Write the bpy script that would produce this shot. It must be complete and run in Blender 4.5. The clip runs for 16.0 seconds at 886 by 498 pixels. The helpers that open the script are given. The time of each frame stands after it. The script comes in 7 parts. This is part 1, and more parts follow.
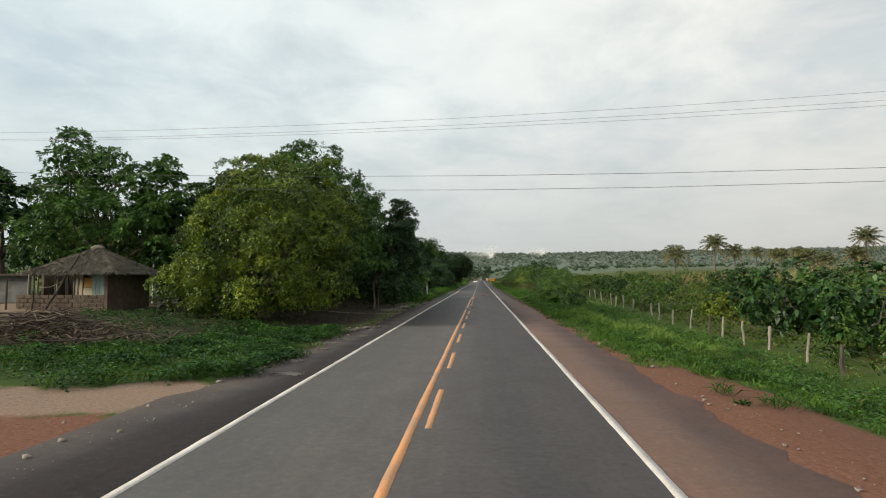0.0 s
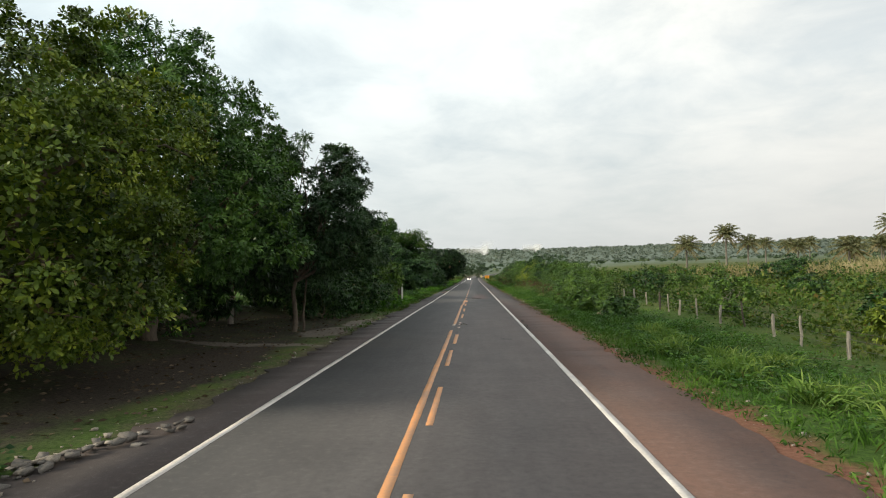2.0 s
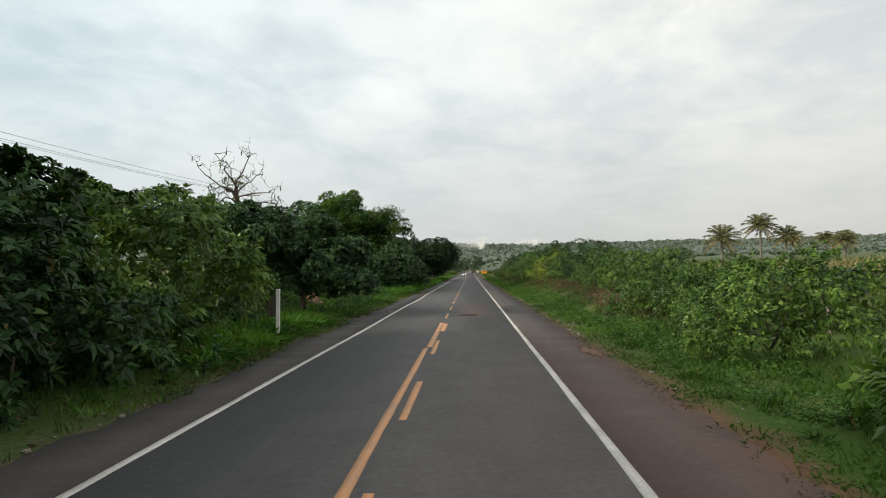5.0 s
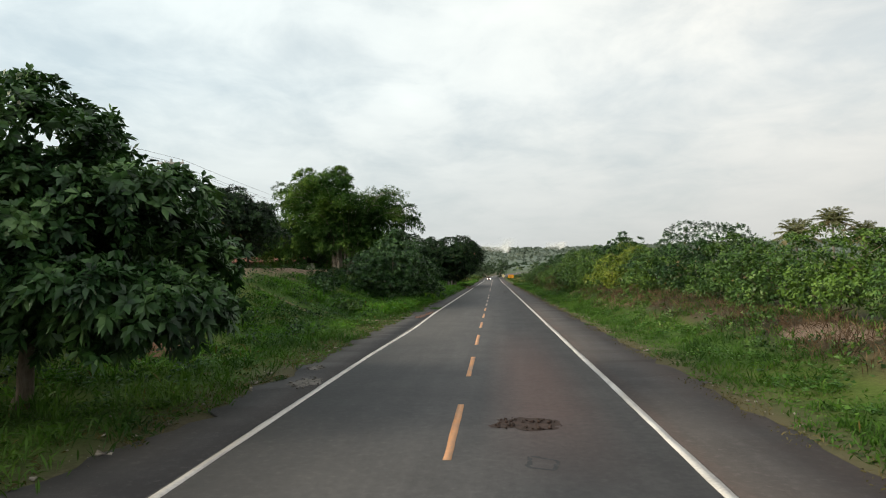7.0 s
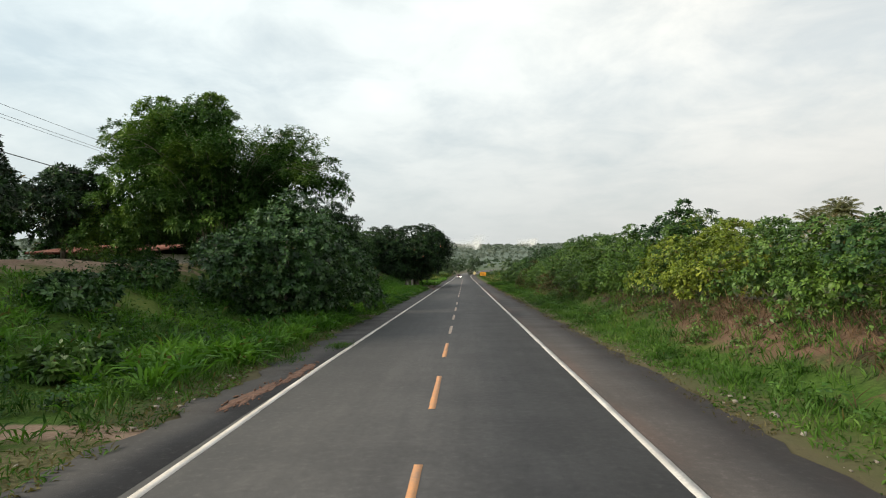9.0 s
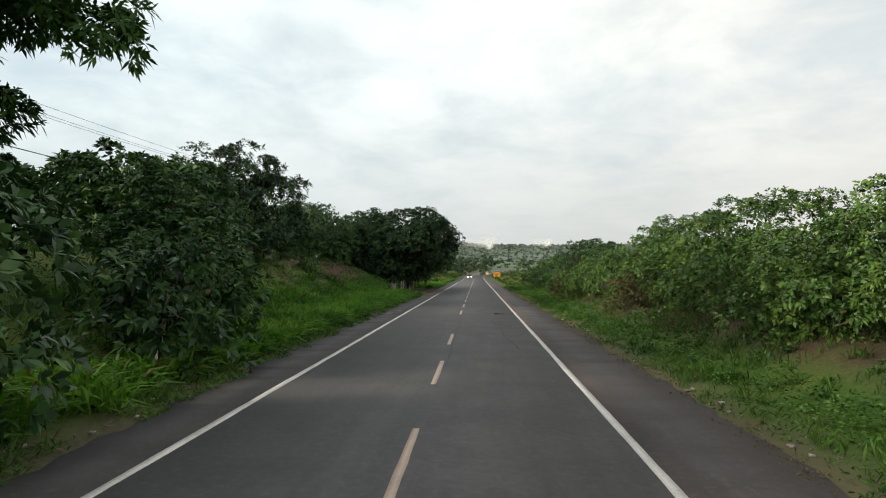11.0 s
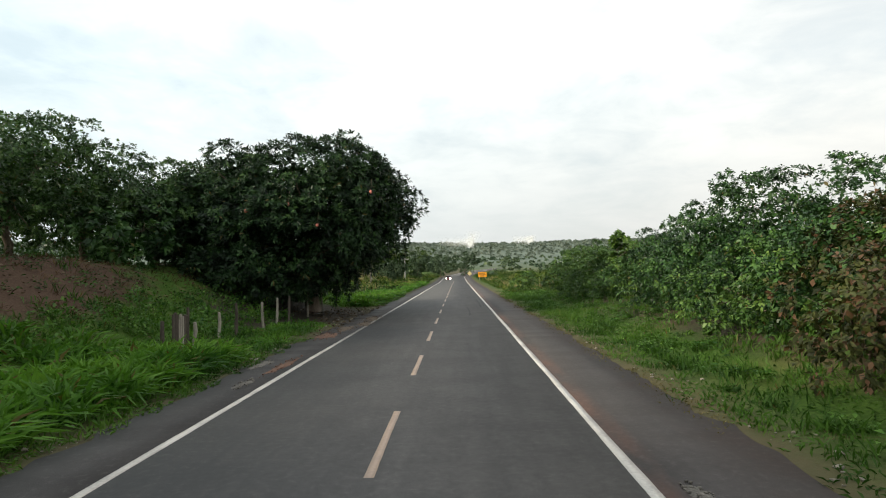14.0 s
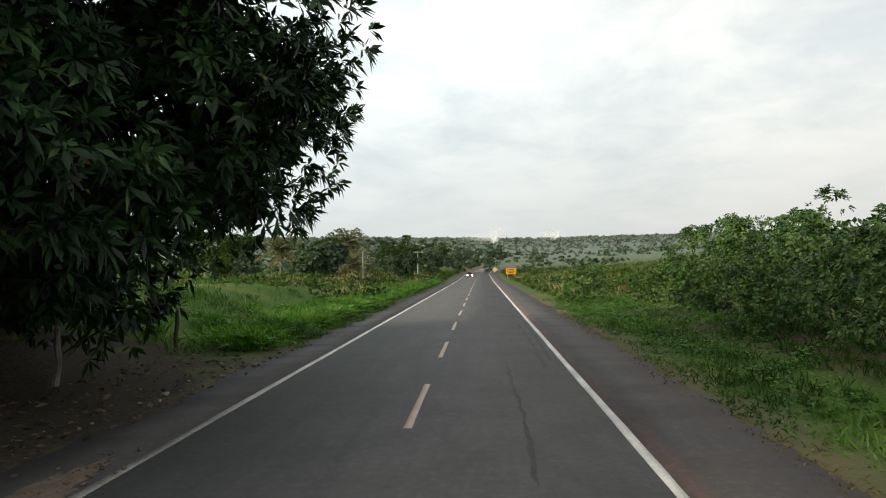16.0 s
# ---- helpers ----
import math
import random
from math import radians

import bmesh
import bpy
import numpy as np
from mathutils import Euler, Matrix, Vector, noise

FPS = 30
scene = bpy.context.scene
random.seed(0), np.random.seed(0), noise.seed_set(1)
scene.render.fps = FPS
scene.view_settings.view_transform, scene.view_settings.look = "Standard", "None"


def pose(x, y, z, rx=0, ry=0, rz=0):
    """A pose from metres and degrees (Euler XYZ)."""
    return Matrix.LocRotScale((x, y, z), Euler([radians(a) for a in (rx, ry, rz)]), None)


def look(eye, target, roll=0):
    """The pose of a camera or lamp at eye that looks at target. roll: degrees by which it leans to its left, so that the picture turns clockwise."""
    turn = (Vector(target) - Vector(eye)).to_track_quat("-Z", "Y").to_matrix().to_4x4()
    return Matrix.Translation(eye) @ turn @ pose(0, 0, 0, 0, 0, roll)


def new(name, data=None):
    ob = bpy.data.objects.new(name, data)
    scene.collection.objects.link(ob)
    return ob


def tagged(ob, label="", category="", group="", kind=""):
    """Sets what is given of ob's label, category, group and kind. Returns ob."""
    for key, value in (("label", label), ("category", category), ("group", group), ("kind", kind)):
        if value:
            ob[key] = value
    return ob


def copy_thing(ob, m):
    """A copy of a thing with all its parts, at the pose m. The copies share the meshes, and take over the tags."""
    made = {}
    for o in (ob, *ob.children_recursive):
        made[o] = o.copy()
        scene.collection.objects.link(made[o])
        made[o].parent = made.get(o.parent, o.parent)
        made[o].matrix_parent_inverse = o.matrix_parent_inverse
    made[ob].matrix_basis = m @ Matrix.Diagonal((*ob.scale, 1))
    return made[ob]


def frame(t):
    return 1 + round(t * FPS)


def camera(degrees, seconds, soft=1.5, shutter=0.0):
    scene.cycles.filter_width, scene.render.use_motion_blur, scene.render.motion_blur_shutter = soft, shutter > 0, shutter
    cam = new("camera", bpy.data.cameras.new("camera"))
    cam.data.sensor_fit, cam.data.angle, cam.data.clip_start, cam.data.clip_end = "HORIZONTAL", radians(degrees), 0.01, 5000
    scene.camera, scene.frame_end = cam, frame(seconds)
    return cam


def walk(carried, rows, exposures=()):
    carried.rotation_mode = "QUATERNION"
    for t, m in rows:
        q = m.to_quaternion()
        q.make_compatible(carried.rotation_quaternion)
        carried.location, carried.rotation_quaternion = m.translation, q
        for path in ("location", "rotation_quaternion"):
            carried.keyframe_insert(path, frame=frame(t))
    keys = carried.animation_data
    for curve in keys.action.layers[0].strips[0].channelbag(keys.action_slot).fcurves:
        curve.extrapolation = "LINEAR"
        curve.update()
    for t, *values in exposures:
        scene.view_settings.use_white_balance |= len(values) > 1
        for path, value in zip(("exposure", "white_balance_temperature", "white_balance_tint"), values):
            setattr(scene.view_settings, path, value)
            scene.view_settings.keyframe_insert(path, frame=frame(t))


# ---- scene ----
cam = camera(75.0, 16.0, 1.1)
PATH = [
    (0, pose(1.030, -2.966, 2.671, 92.89, -0.13, 3.68)),
    (0.5, pose(1.029, 2.095, 2.718, 92.79, -0.09, 3.67)),
    (1, pose(0.935, 7.236, 2.703, 92.89, -0.08, 3.47)),
    (1.5, pose(0.915, 12.346, 2.675, 92.65, -0.22, 3.32)),
    (2, pose(0.955, 17.515, 2.703, 92.65, 0.79, 3.06)),
    (2.5, pose(1.028, 22.848, 2.744, 92.69, 0.63, 2.89)),
    (3, pose(1.140, 28.115, 2.683, 92.58, 1.22, 2.24)),
    (3.5, pose(1.309, 33.510, 2.701, 92.75, 1.33, 1.93)),
    (4, pose(1.380, 39.026, 2.725, 92.23, 0.98, 1.60)),
    (4.2, pose(1.387, 41.287, 2.673, 92.07, 0.75, 1.63)),
    (6.3, pose(1.132, 66.573, 2.703, 92.25, 0.92, 5.25)),
    (6.5, pose(1.016, 68.892, 2.705, 92.22, 1.10, 5.54)),
    (7, pose(0.712, 74.711, 2.673, 92.57, 0.52, 5.06)),
    (7.5, pose(0.561, 80.573, 2.679, 92.31, 0.10, 4.30)),
    (8, pose(0.602, 86.586, 2.729, 92.40, 0.38, 3.85)),
    (8.5, pose(0.560, 92.822, 2.679, 92.14, -0.46, 2.95)),
    (9, pose(0.673, 99.208, 2.699, 92.26, 0.43, 2.14)),
    (9.5, pose(0.760, 105.668, 2.678, 92.30, 0.05, 1.68)),
    (10, pose(1.023, 112.212, 2.682, 92.41, 1.25, 1.83)),
    (10.2, pose(1.090, 114.841, 2.675, 92.30, 0.43, 1.78)),
    (12.3, pose(0.819, 144.031, 2.685, 92.17, -0.68, 4.28)),
    (12.5, pose(0.826, 146.959, 2.617, 92.23, -0.07, 3.44)),
    (13, pose(0.928, 154.369, 2.682, 92.41, -0.37, 2.16)),
    (13.5, pose(1.089, 161.736, 2.650, 92.43, 0.07, 1.46)),
    (14, pose(1.212, 169.007, 2.662, 92.28, 1.06, 1.47)),
    (14.5, pose(1.349, 176.087, 2.596, 92.03, 1.41, 2.73)),
    (15, pose(1.327, 183.230, 2.637, 92.11, 1.49, 3.23)),
    (15.5, pose(1.275, 190.140, 2.676, 91.64, 0.95, 3.55)),
    (16, pose(1.239, 196.930, 2.619, 91.87, 0.56, 3.80)),
]
EXPOSURE = [(0.0, -0.22), (0.8, -0.12), (2.0, 0.0), (4.0, -0.15), (8.0, -0.08), (10.0, -0.02), (13.5, 0.03), (14.3, 0.24), (15.2, 0.16), (16.0, 0.03)]
walk(cam, PATH, EXPOSURE)

# ---- world, sun ----
SUN_AZ, SUN_EL = radians(248), radians(20)
GLOW_AZ, GLOW_EL = radians(24), radians(36)
world = bpy.data.worlds.new("overcast_sky")
scene.world = world
world.use_nodes = True
wn, wl = world.node_tree.nodes, world.node_tree.links
wn.clear()


def node(tree_nodes, kind, **values):
    n = tree_nodes.new(kind)
    for key, value in values.items():
        if key in n.inputs:
            n.inputs[key].default_value = value
    return n


def mixcol(nodes, links, fac, a, b, blend="MIX"):
    m = nodes.new("ShaderNodeMix")
    m.data_type, m.blend_type = "RGBA", blend
    for sock, val in ((m.inputs[0], fac), (m.inputs[6], a), (m.inputs[7], b)):
        if hasattr(val, "node"):
            links.new(val, sock)
        elif isinstance(val, (int, float)):
            sock.default_value = val
        else:
            sock.default_value = (*val[:3], 1)
    return m.outputs[2]


def mathn(nodes, links, op, a, b=0.0, clamp=False):
    m = nodes.new("ShaderNodeMath")
    m.operation, m.use_clamp = op, clamp
    for sock, val in ((m.inputs[0], a), (m.inputs[1], b)):
        if hasattr(val, "node"):
            links.new(val, sock)
        else:
            sock.default_value = val
    return m.outputs[0]


def ramp(nodes, links, src, stops):
    r = nodes.new("ShaderNodeValToRGB")
    links.new(src, r.inputs[0])
    el = r.color_ramp.elements
    while len(el) < len(stops):
        el.new(0.5)
    for e, (p, c) in zip(el, stops):
        e.position = p
        e.color = (c, c, c, 1) if isinstance(c, (int, float)) else (*c, 1)
    return r.outputs[0]


def remap(nodes, links, src, lo, hi, a=0.0, b=1.0):
    m = nodes.new("ShaderNodeMapRange")
    links.new(src, m.inputs[0])
    m.inputs[1].default_value, m.inputs[2].default_value, m.inputs[3].default_value, m.inputs[4].default_value = lo, hi, a, b
    return m.outputs[0]


def build_sky():
    out = wn.new("ShaderNodeOutputWorld")
    sky = wn.new("ShaderNodeTexSky")
    sky.sky_type, sky.sun_disc, sky.sun_elevation, sky.sun_rotation = "NISHITA", False, SUN_EL, SUN_AZ
    clear = mixcol(wn, wl, 1.0, sky.outputs[0], (0.115, 0.135, 0.13), "MULTIPLY")
    tc = wn.new("ShaderNodeTexCoord")
    sep = wn.new("ShaderNodeSeparateXYZ")
    wl.new(tc.outputs["Generated"], sep.inputs[0])
    up = mathn(wn, wl, "MAXIMUM", sep.outputs[2], 0.0)
    low = mathn(wn, wl, "ADD", up, 0.20)
    comb = wn.new("ShaderNodeCombineXYZ")
    wl.new(mathn(wn, wl, "DIVIDE", sep.outputs[0], low), comb.inputs[0])
    wl.new(mathn(wn, wl, "DIVIDE", sep.outputs[1], low), comb.inputs[1])
    big = node(wn, "ShaderNodeTexNoise", Scale=0.95, Detail=7.0, Roughness=0.52, Distortion=0.25)
    fine = node(wn, "ShaderNodeTexNoise", Scale=2.6, Detail=8.0, Roughness=0.6, Distortion=0.4)
    wl.new(comb.outputs[0], big.inputs["Vector"])
    wl.new(comb.outputs[0], fine.inputs["Vector"])
    cover = mathn(wn, wl, "ADD", mathn(wn, wl, "MULTIPLY", big.outputs[0], 0.65), mathn(wn, wl, "MULTIPLY", fine.outputs[0], 0.35))
    # thin grey base, white tops
    cloud = mixcol(wn, wl, ramp(wn, wl, cover, [(0.38, 0.0), (0.60, 1.0)]), (0.82, 0.87, 0.89), (1.06, 1.085, 1.07))
    veil = ramp(wn, wl, cover, [(0.32, 0.68), (0.52, 0.97)])
    col = mixcol(wn, wl, veil, clear, cloud)
    # heavier grey towards the horizon
    col = mixcol(wn, wl, remap(wn, wl, sep.outputs[2], 0.04, 0.30, 0.85, 0.0), col, (0.62, 0.632, 0.632))
    # the thinnest, brightest part of the cloud cover
    dot = wn.new("ShaderNodeVectorMath")
    dot.operation = "DOT_PRODUCT"
    wl.new(tc.outputs["Generated"], dot.inputs[0])
    dot.inputs[1].default_value = (math.sin(GLOW_AZ) * math.cos(GLOW_EL), math.cos(GLOW_AZ) * math.cos(GLOW_EL), math.sin(GLOW_EL))
    glow = mathn(wn, wl, "POWER", mathn(wn, wl, "MAXIMUM", dot.outputs["Value"], 0.0), 26.0)
    glow = mathn(wn, wl, "MULTIPLY", glow, mathn(wn, wl, "ADD", mathn(wn, wl, "MULTIPLY", fine.outputs[0], 1.2), -0.1))
    col = mixcol(wn, wl, glow, col, (1.22, 1.18, 1.1))
    # bluer away from the light, warmer towards it
    tint = mixcol(wn, wl, remap(wn, wl, sep.outputs[0], -0.55, 0.55, 0.0, 1.0), (1.02, 1.085, 1.09), (1.03, 1.005, 0.965))
    col = mixcol(wn, wl, 1.0, col, tint, "MULTIPLY")
    bg = wn.new("ShaderNodeBackground")
    wl.new(col, bg.inputs[0])
    bg.inputs[1].default_value = SKY
    wl.new(bg.outputs[0], out.inputs[0])


SKY = 1.0
build_sky()
sun = new("sun", bpy.data.lights.new("sun", "SUN"))
sun.data.energy, sun.data.angle, sun.data.color = 5.0, radians(13), (1.0, 0.90, 0.70)
sun.matrix_world = look((math.sin(SUN_AZ) * math.cos(SUN_EL) * 200, math.cos(SUN_AZ) * math.cos(SUN_EL) * 200, math.sin(SUN_EL) * 200), (0, 0, 0))


# ---- materials ----
def material(name, rough=0.8, spec=0.3):
    m = bpy.data.materials.new(name)
    m.use_nodes = True
    n, l = m.node_tree.nodes, m.node_tree.links
    b = n["Principled BSDF"]
    b.inputs["Roughness"].default_value = rough
    b.inputs["Specular IOR Level"].default_value = spec
    return m, n, l, b


def coords(n, l, scale=(1, 1, 1)):
    tc = n.new("ShaderNodeTexCoord")
    mp = n.new("ShaderNodeMapping")
    mp.inputs["Scale"].default_value = scale
    l.new(tc.outputs["Object"], mp.inputs[0])
    return mp.outputs[0]


def noise_tex(n, l, vec, scale, detail=5.0, rough=0.55, dist=0.0):
    t = node(n, "ShaderNodeTexNoise", Scale=scale, Detail=detail, Roughness=rough, Distortion=dist)
    l.new(vec, t.inputs["Vector"])
    return t.outputs[0]


def bump(n, l, b, height, strength, distance):
    bm_ = node(n, "ShaderNodeBump", Strength=strength, Distance=distance)
    l.new(height, bm_.inputs["Height"])
    l.new(bm_.outputs[0], b.inputs["Normal"])


def leaf_material(name, dark, mid, light, rough=0.45, through_light=0.35, spec=0.35, clump=0.9, drying=0.0, dry=(0.115, 0.09, 0.03)):
    """Leaves: colour differs leaf by leaf and over whole sprays; light shines through."""
    m, n, l, b = material(name, rough, spec)
    geo = n.new("ShaderNodeNewGeometry")
    vec = coords(n, l)
    spray = noise_tex(n, l, vec, clump, 3.0)
    pick = mathn(n, l, "ADD", mathn(n, l, "MULTIPLY", geo.outputs["Random Per Island"], 0.36), mathn(n, l, "MULTIPLY", ramp(n, l, spray, [(0.36, 0.0), (0.64, 1.0)]), 0.64))
    c = mixcol(n, l, ramp(n, l, pick, [(0.1, 0.0), (0.6, 1.0)]), dark, mid)
    c = mixcol(n, l, ramp(n, l, pick, [(0.6, 0.0), (0.95, 1.0)]), c, light)
    if drying:
        pick = mathn(n, l, "FRACT", mathn(n, l, "MULTIPLY", geo.outputs["Random Per Island"], 17.3))
        c = mixcol(n, l, mathn(n, l, "LESS_THAN", pick, drying), c, dry)
    l.new(c, b.inputs["Base Color"])
    tr = n.new("ShaderNodeBsdfTranslucent")
    l.new(mixcol(n, l, 1.0, c, (1.15, 1.25, 0.55), "MULTIPLY"), tr.inputs[0])
    mx = n.new("ShaderNodeMixShader")
    mx.inputs[0].default_value = through_light
    l.new(b.outputs[0], mx.inputs[1])
    l.new(tr.outputs[0], mx.inputs[2])
    l.new(mx.outputs[0], n["Material Output"].inputs[0])
    return m


def rough_material(name, a, b_, scale=3.0, fine=40.0, rough=0.9, bump_d=0.01, stretch=(1, 1, 1), spec=0.2, strength=0.6):
    m, n, l, b = material(name, rough, spec)
    vec = coords(n, l, stretch)
    f = mathn(n, l, "ADD", mathn(n, l, "MULTIPLY", noise_tex(n, l, vec, scale, 6.0), 0.6), mathn(n, l, "MULTIPLY", noise_tex(n, l, vec, fine, 4.0), 0.4))
    l.new(mixcol(n, l, ramp(n, l, f, [(0.35, 0.0), (0.65, 1.0)]), a, b_), b.inputs["Base Color"])
    bump(n, l, b, f, strength, bump_d)
    return m


def asphalt_material(name, red, base=1.0):
    """Worn asphalt; red is how much laterite dust lies on it."""
    m, n, l, b = material(name, 0.82, 0.3)
    vec = coords(n, l)
    along = coords(n, l, (1.0, 0.06, 1.0))
    grain = noise_tex(n, l, vec, 120.0, 3.0)
    blot = noise_tex(n, l, vec, 0.7, 6.0, 0.6)
    streak = noise_tex(n, l, along, 2.4, 5.0, 0.6)
    c = mixcol(n, l, ramp(n, l, streak, [(0.3, 0.0), (0.7, 1.0)]), (0.080 * base, 0.0765 * base, 0.077 * base), (0.118 * base, 0.112 * base, 0.111 * base))
    c = mixcol(n, l, ramp(n, l, blot, [(0.42, 0.0), (0.62, 0.7)]), c, (0.066 * base, 0.063 * base, 0.064 * base))
    c = mixcol(n, l, ramp(n, l, grain, [(0.35, 0.25), (0.6, 0.0)]), c, (0.03, 0.03, 0.032))
    if red:
        sep = n.new("ShaderNodeSeparateXYZ")
        tc = n.new("ShaderNodeTexCoord")
        l.new(tc.outputs["Object"], sep.inputs[0])
        dust = noise_tex(n, l, coords(n, l, (1.0, 0.22, 1.0)), 0.8, 6.0, 0.65)
        far = remap(n, l, sep.outputs[1], 52.0, 84.0, 1.0, 0.14)
        fac = mathn(n, l, "MULTIPLY", ramp(n, l, dust, [(0.3, 0.55), (0.7, 1.0)]), far)
        if red < 0.2:
            fac = mathn(n, l, "MULTIPLY", fac, remap(n, l, sep.outputs[0], -3.5, 3.0, 0.0, 3.2))
        c = mixcol(n, l, mathn(n, l, "MULTIPLY", fac, red, True), c, (0.20, 0.155, 0.142) if red < 0.2 else (0.142, 0.078, 0.060))
        if red < 0.2:
            # a reddish stain left round the pothole
            near = remap(n, l, mathn(n, l, "ABSOLUTE", mathn(n, l, "SUBTRACT", sep.outputs[0], 1.7)), 0.3, 1.3, 0.5, 0.0)
            near = mathn(n, l, "MULTIPLY", near, mathn(n, l, "MULTIPLY", remap(n, l, sep.outputs[1], 82.0, 86.0, 0.0, 1.0), remap(n, l, sep.outputs[1], 91.0, 104.0, 1.0, 0.0)))
            c = mixcol(n, l, near, c, (0.20, 0.115, 0.095))
        # washed-in laterite beside the edge line and along the outer rim
        if red > 0.5:
            inner = mathn(n, l, "MULTIPLY", remap(n, l, sep.outputs[0], 3.72, 4.0, 1.0, 0.0), remap(n, l, sep.outputs[1], 130.0, 184.0, 0.2, 0.8))
            inner = mathn(n, l, "MULTIPLY", inner, ramp(n, l, dust, [(0.40, 0.0), (0.60, 0.7)]))
            c = mixcol(n, l, inner, c, (0.18, 0.088, 0.064))
            outer = mathn(n, l, "MULTIPLY", remap(n, l, sep.outputs[0], 4.6, 5.5, 0.0, 0.8), ramp(n, l, blot, [(0.35, 0.25), (0.6, 1.0)]))
            c = mixcol(n, l, mathn(n, l, "MULTIPLY", outer, remap(n, l, sep.outputs[1], 52.0, 84.0, 1.0, 0.22)), c, (0.19, 0.098, 0.07))
    if red < 0.2:
        # left lane darkened in its colour to stand in for windscreen reflection and vignetting
        lane = n.new("ShaderNodeSeparateXYZ")
        l.new(vec, lane.inputs[0])
        worn = mathn(n, l, "ADD", lane.outputs[0], mathn(n, l, "MULTIPLY", streak, 0.8))
        c = mixcol(n, l, remap(n, l, worn, -2.8, 1.6, 0.55, 0.0), c, (0.046, 0.046, 0.050))
    mott = noise_tex(n, l, vec, 7.0, 9.0, 0.78)
    c = mixcol(n, l, ramp(n, l, mott, [(0.36, 0.34), (0.52, 0.0)]), c, (0.035, 0.033, 0.033))
    c = mixcol(n, l, ramp(n, l, mott, [(0.54, 0.0), (0.72, 0.30)]), c, (0.21, 0.195, 0.185))
    l.new(c, b.inputs["Base Color"])
    bump(n, l, b, mathn(n, l, "ADD", grain, mott), 0.4, 0.008)
    return m


def paint_material(name, col):
    """Road paint worn through to the asphalt."""
    m, n, l, b = material(name, 0.6, 0.4)
    vec = coords(n, l)
    wear = mathn(n, l, "ADD", mathn(n, l, "MULTIPLY", noise_tex(n, l, vec, 1.1, 5.0), 0.5), mathn(n, l, "MULTIPLY", noise_tex(n, l, vec, 22.0, 5.0, 0.7), 0.5))
    c = mixcol(n, l, ramp(n, l, wear, [(0.40, 0.45), (0.56, 0.0)]), col, (0.15, 0.14, 0.14))
    dirt = noise_tex(n, l, coords(n, l, (1, 0.3, 1)), 1.7, 4.0)
    c = mixcol(n, l, ramp(n, l, dirt, [(0.4, 0.0), (0.75, 0.4)]), c, (0.25, 0.2, 0.17))
    # dirt washed over the left edge under the big mango
    tc = n.new("ShaderNodeTexCoord")
    sep = n.new("ShaderNodeSeparateXYZ")
    l.new(tc.outputs["Object"], sep.inputs[0])
    zone = mathn(n, l, "MULTIPLY", remap(n, l, sep.outputs[1], 189.0, 195.0, 0.0, 1.0), remap(n, l, sep.outputs[1], 206.0, 213.0, 1.0, 0.0))
    zone = mathn(n, l, "MULTIPLY", zone, remap(n, l, sep.outputs[0], -2.0, -1.0, 1.0, 0.0))
    c = mixcol(n, l, mathn(n, l, "MULTIPLY", zone, ramp(n, l, wear, [(0.40, 1.0), (0.62, 0.65)])), c, (0.085, 0.078, 0.072))
    l.new(c, b.inputs["Base Color"])
    return m


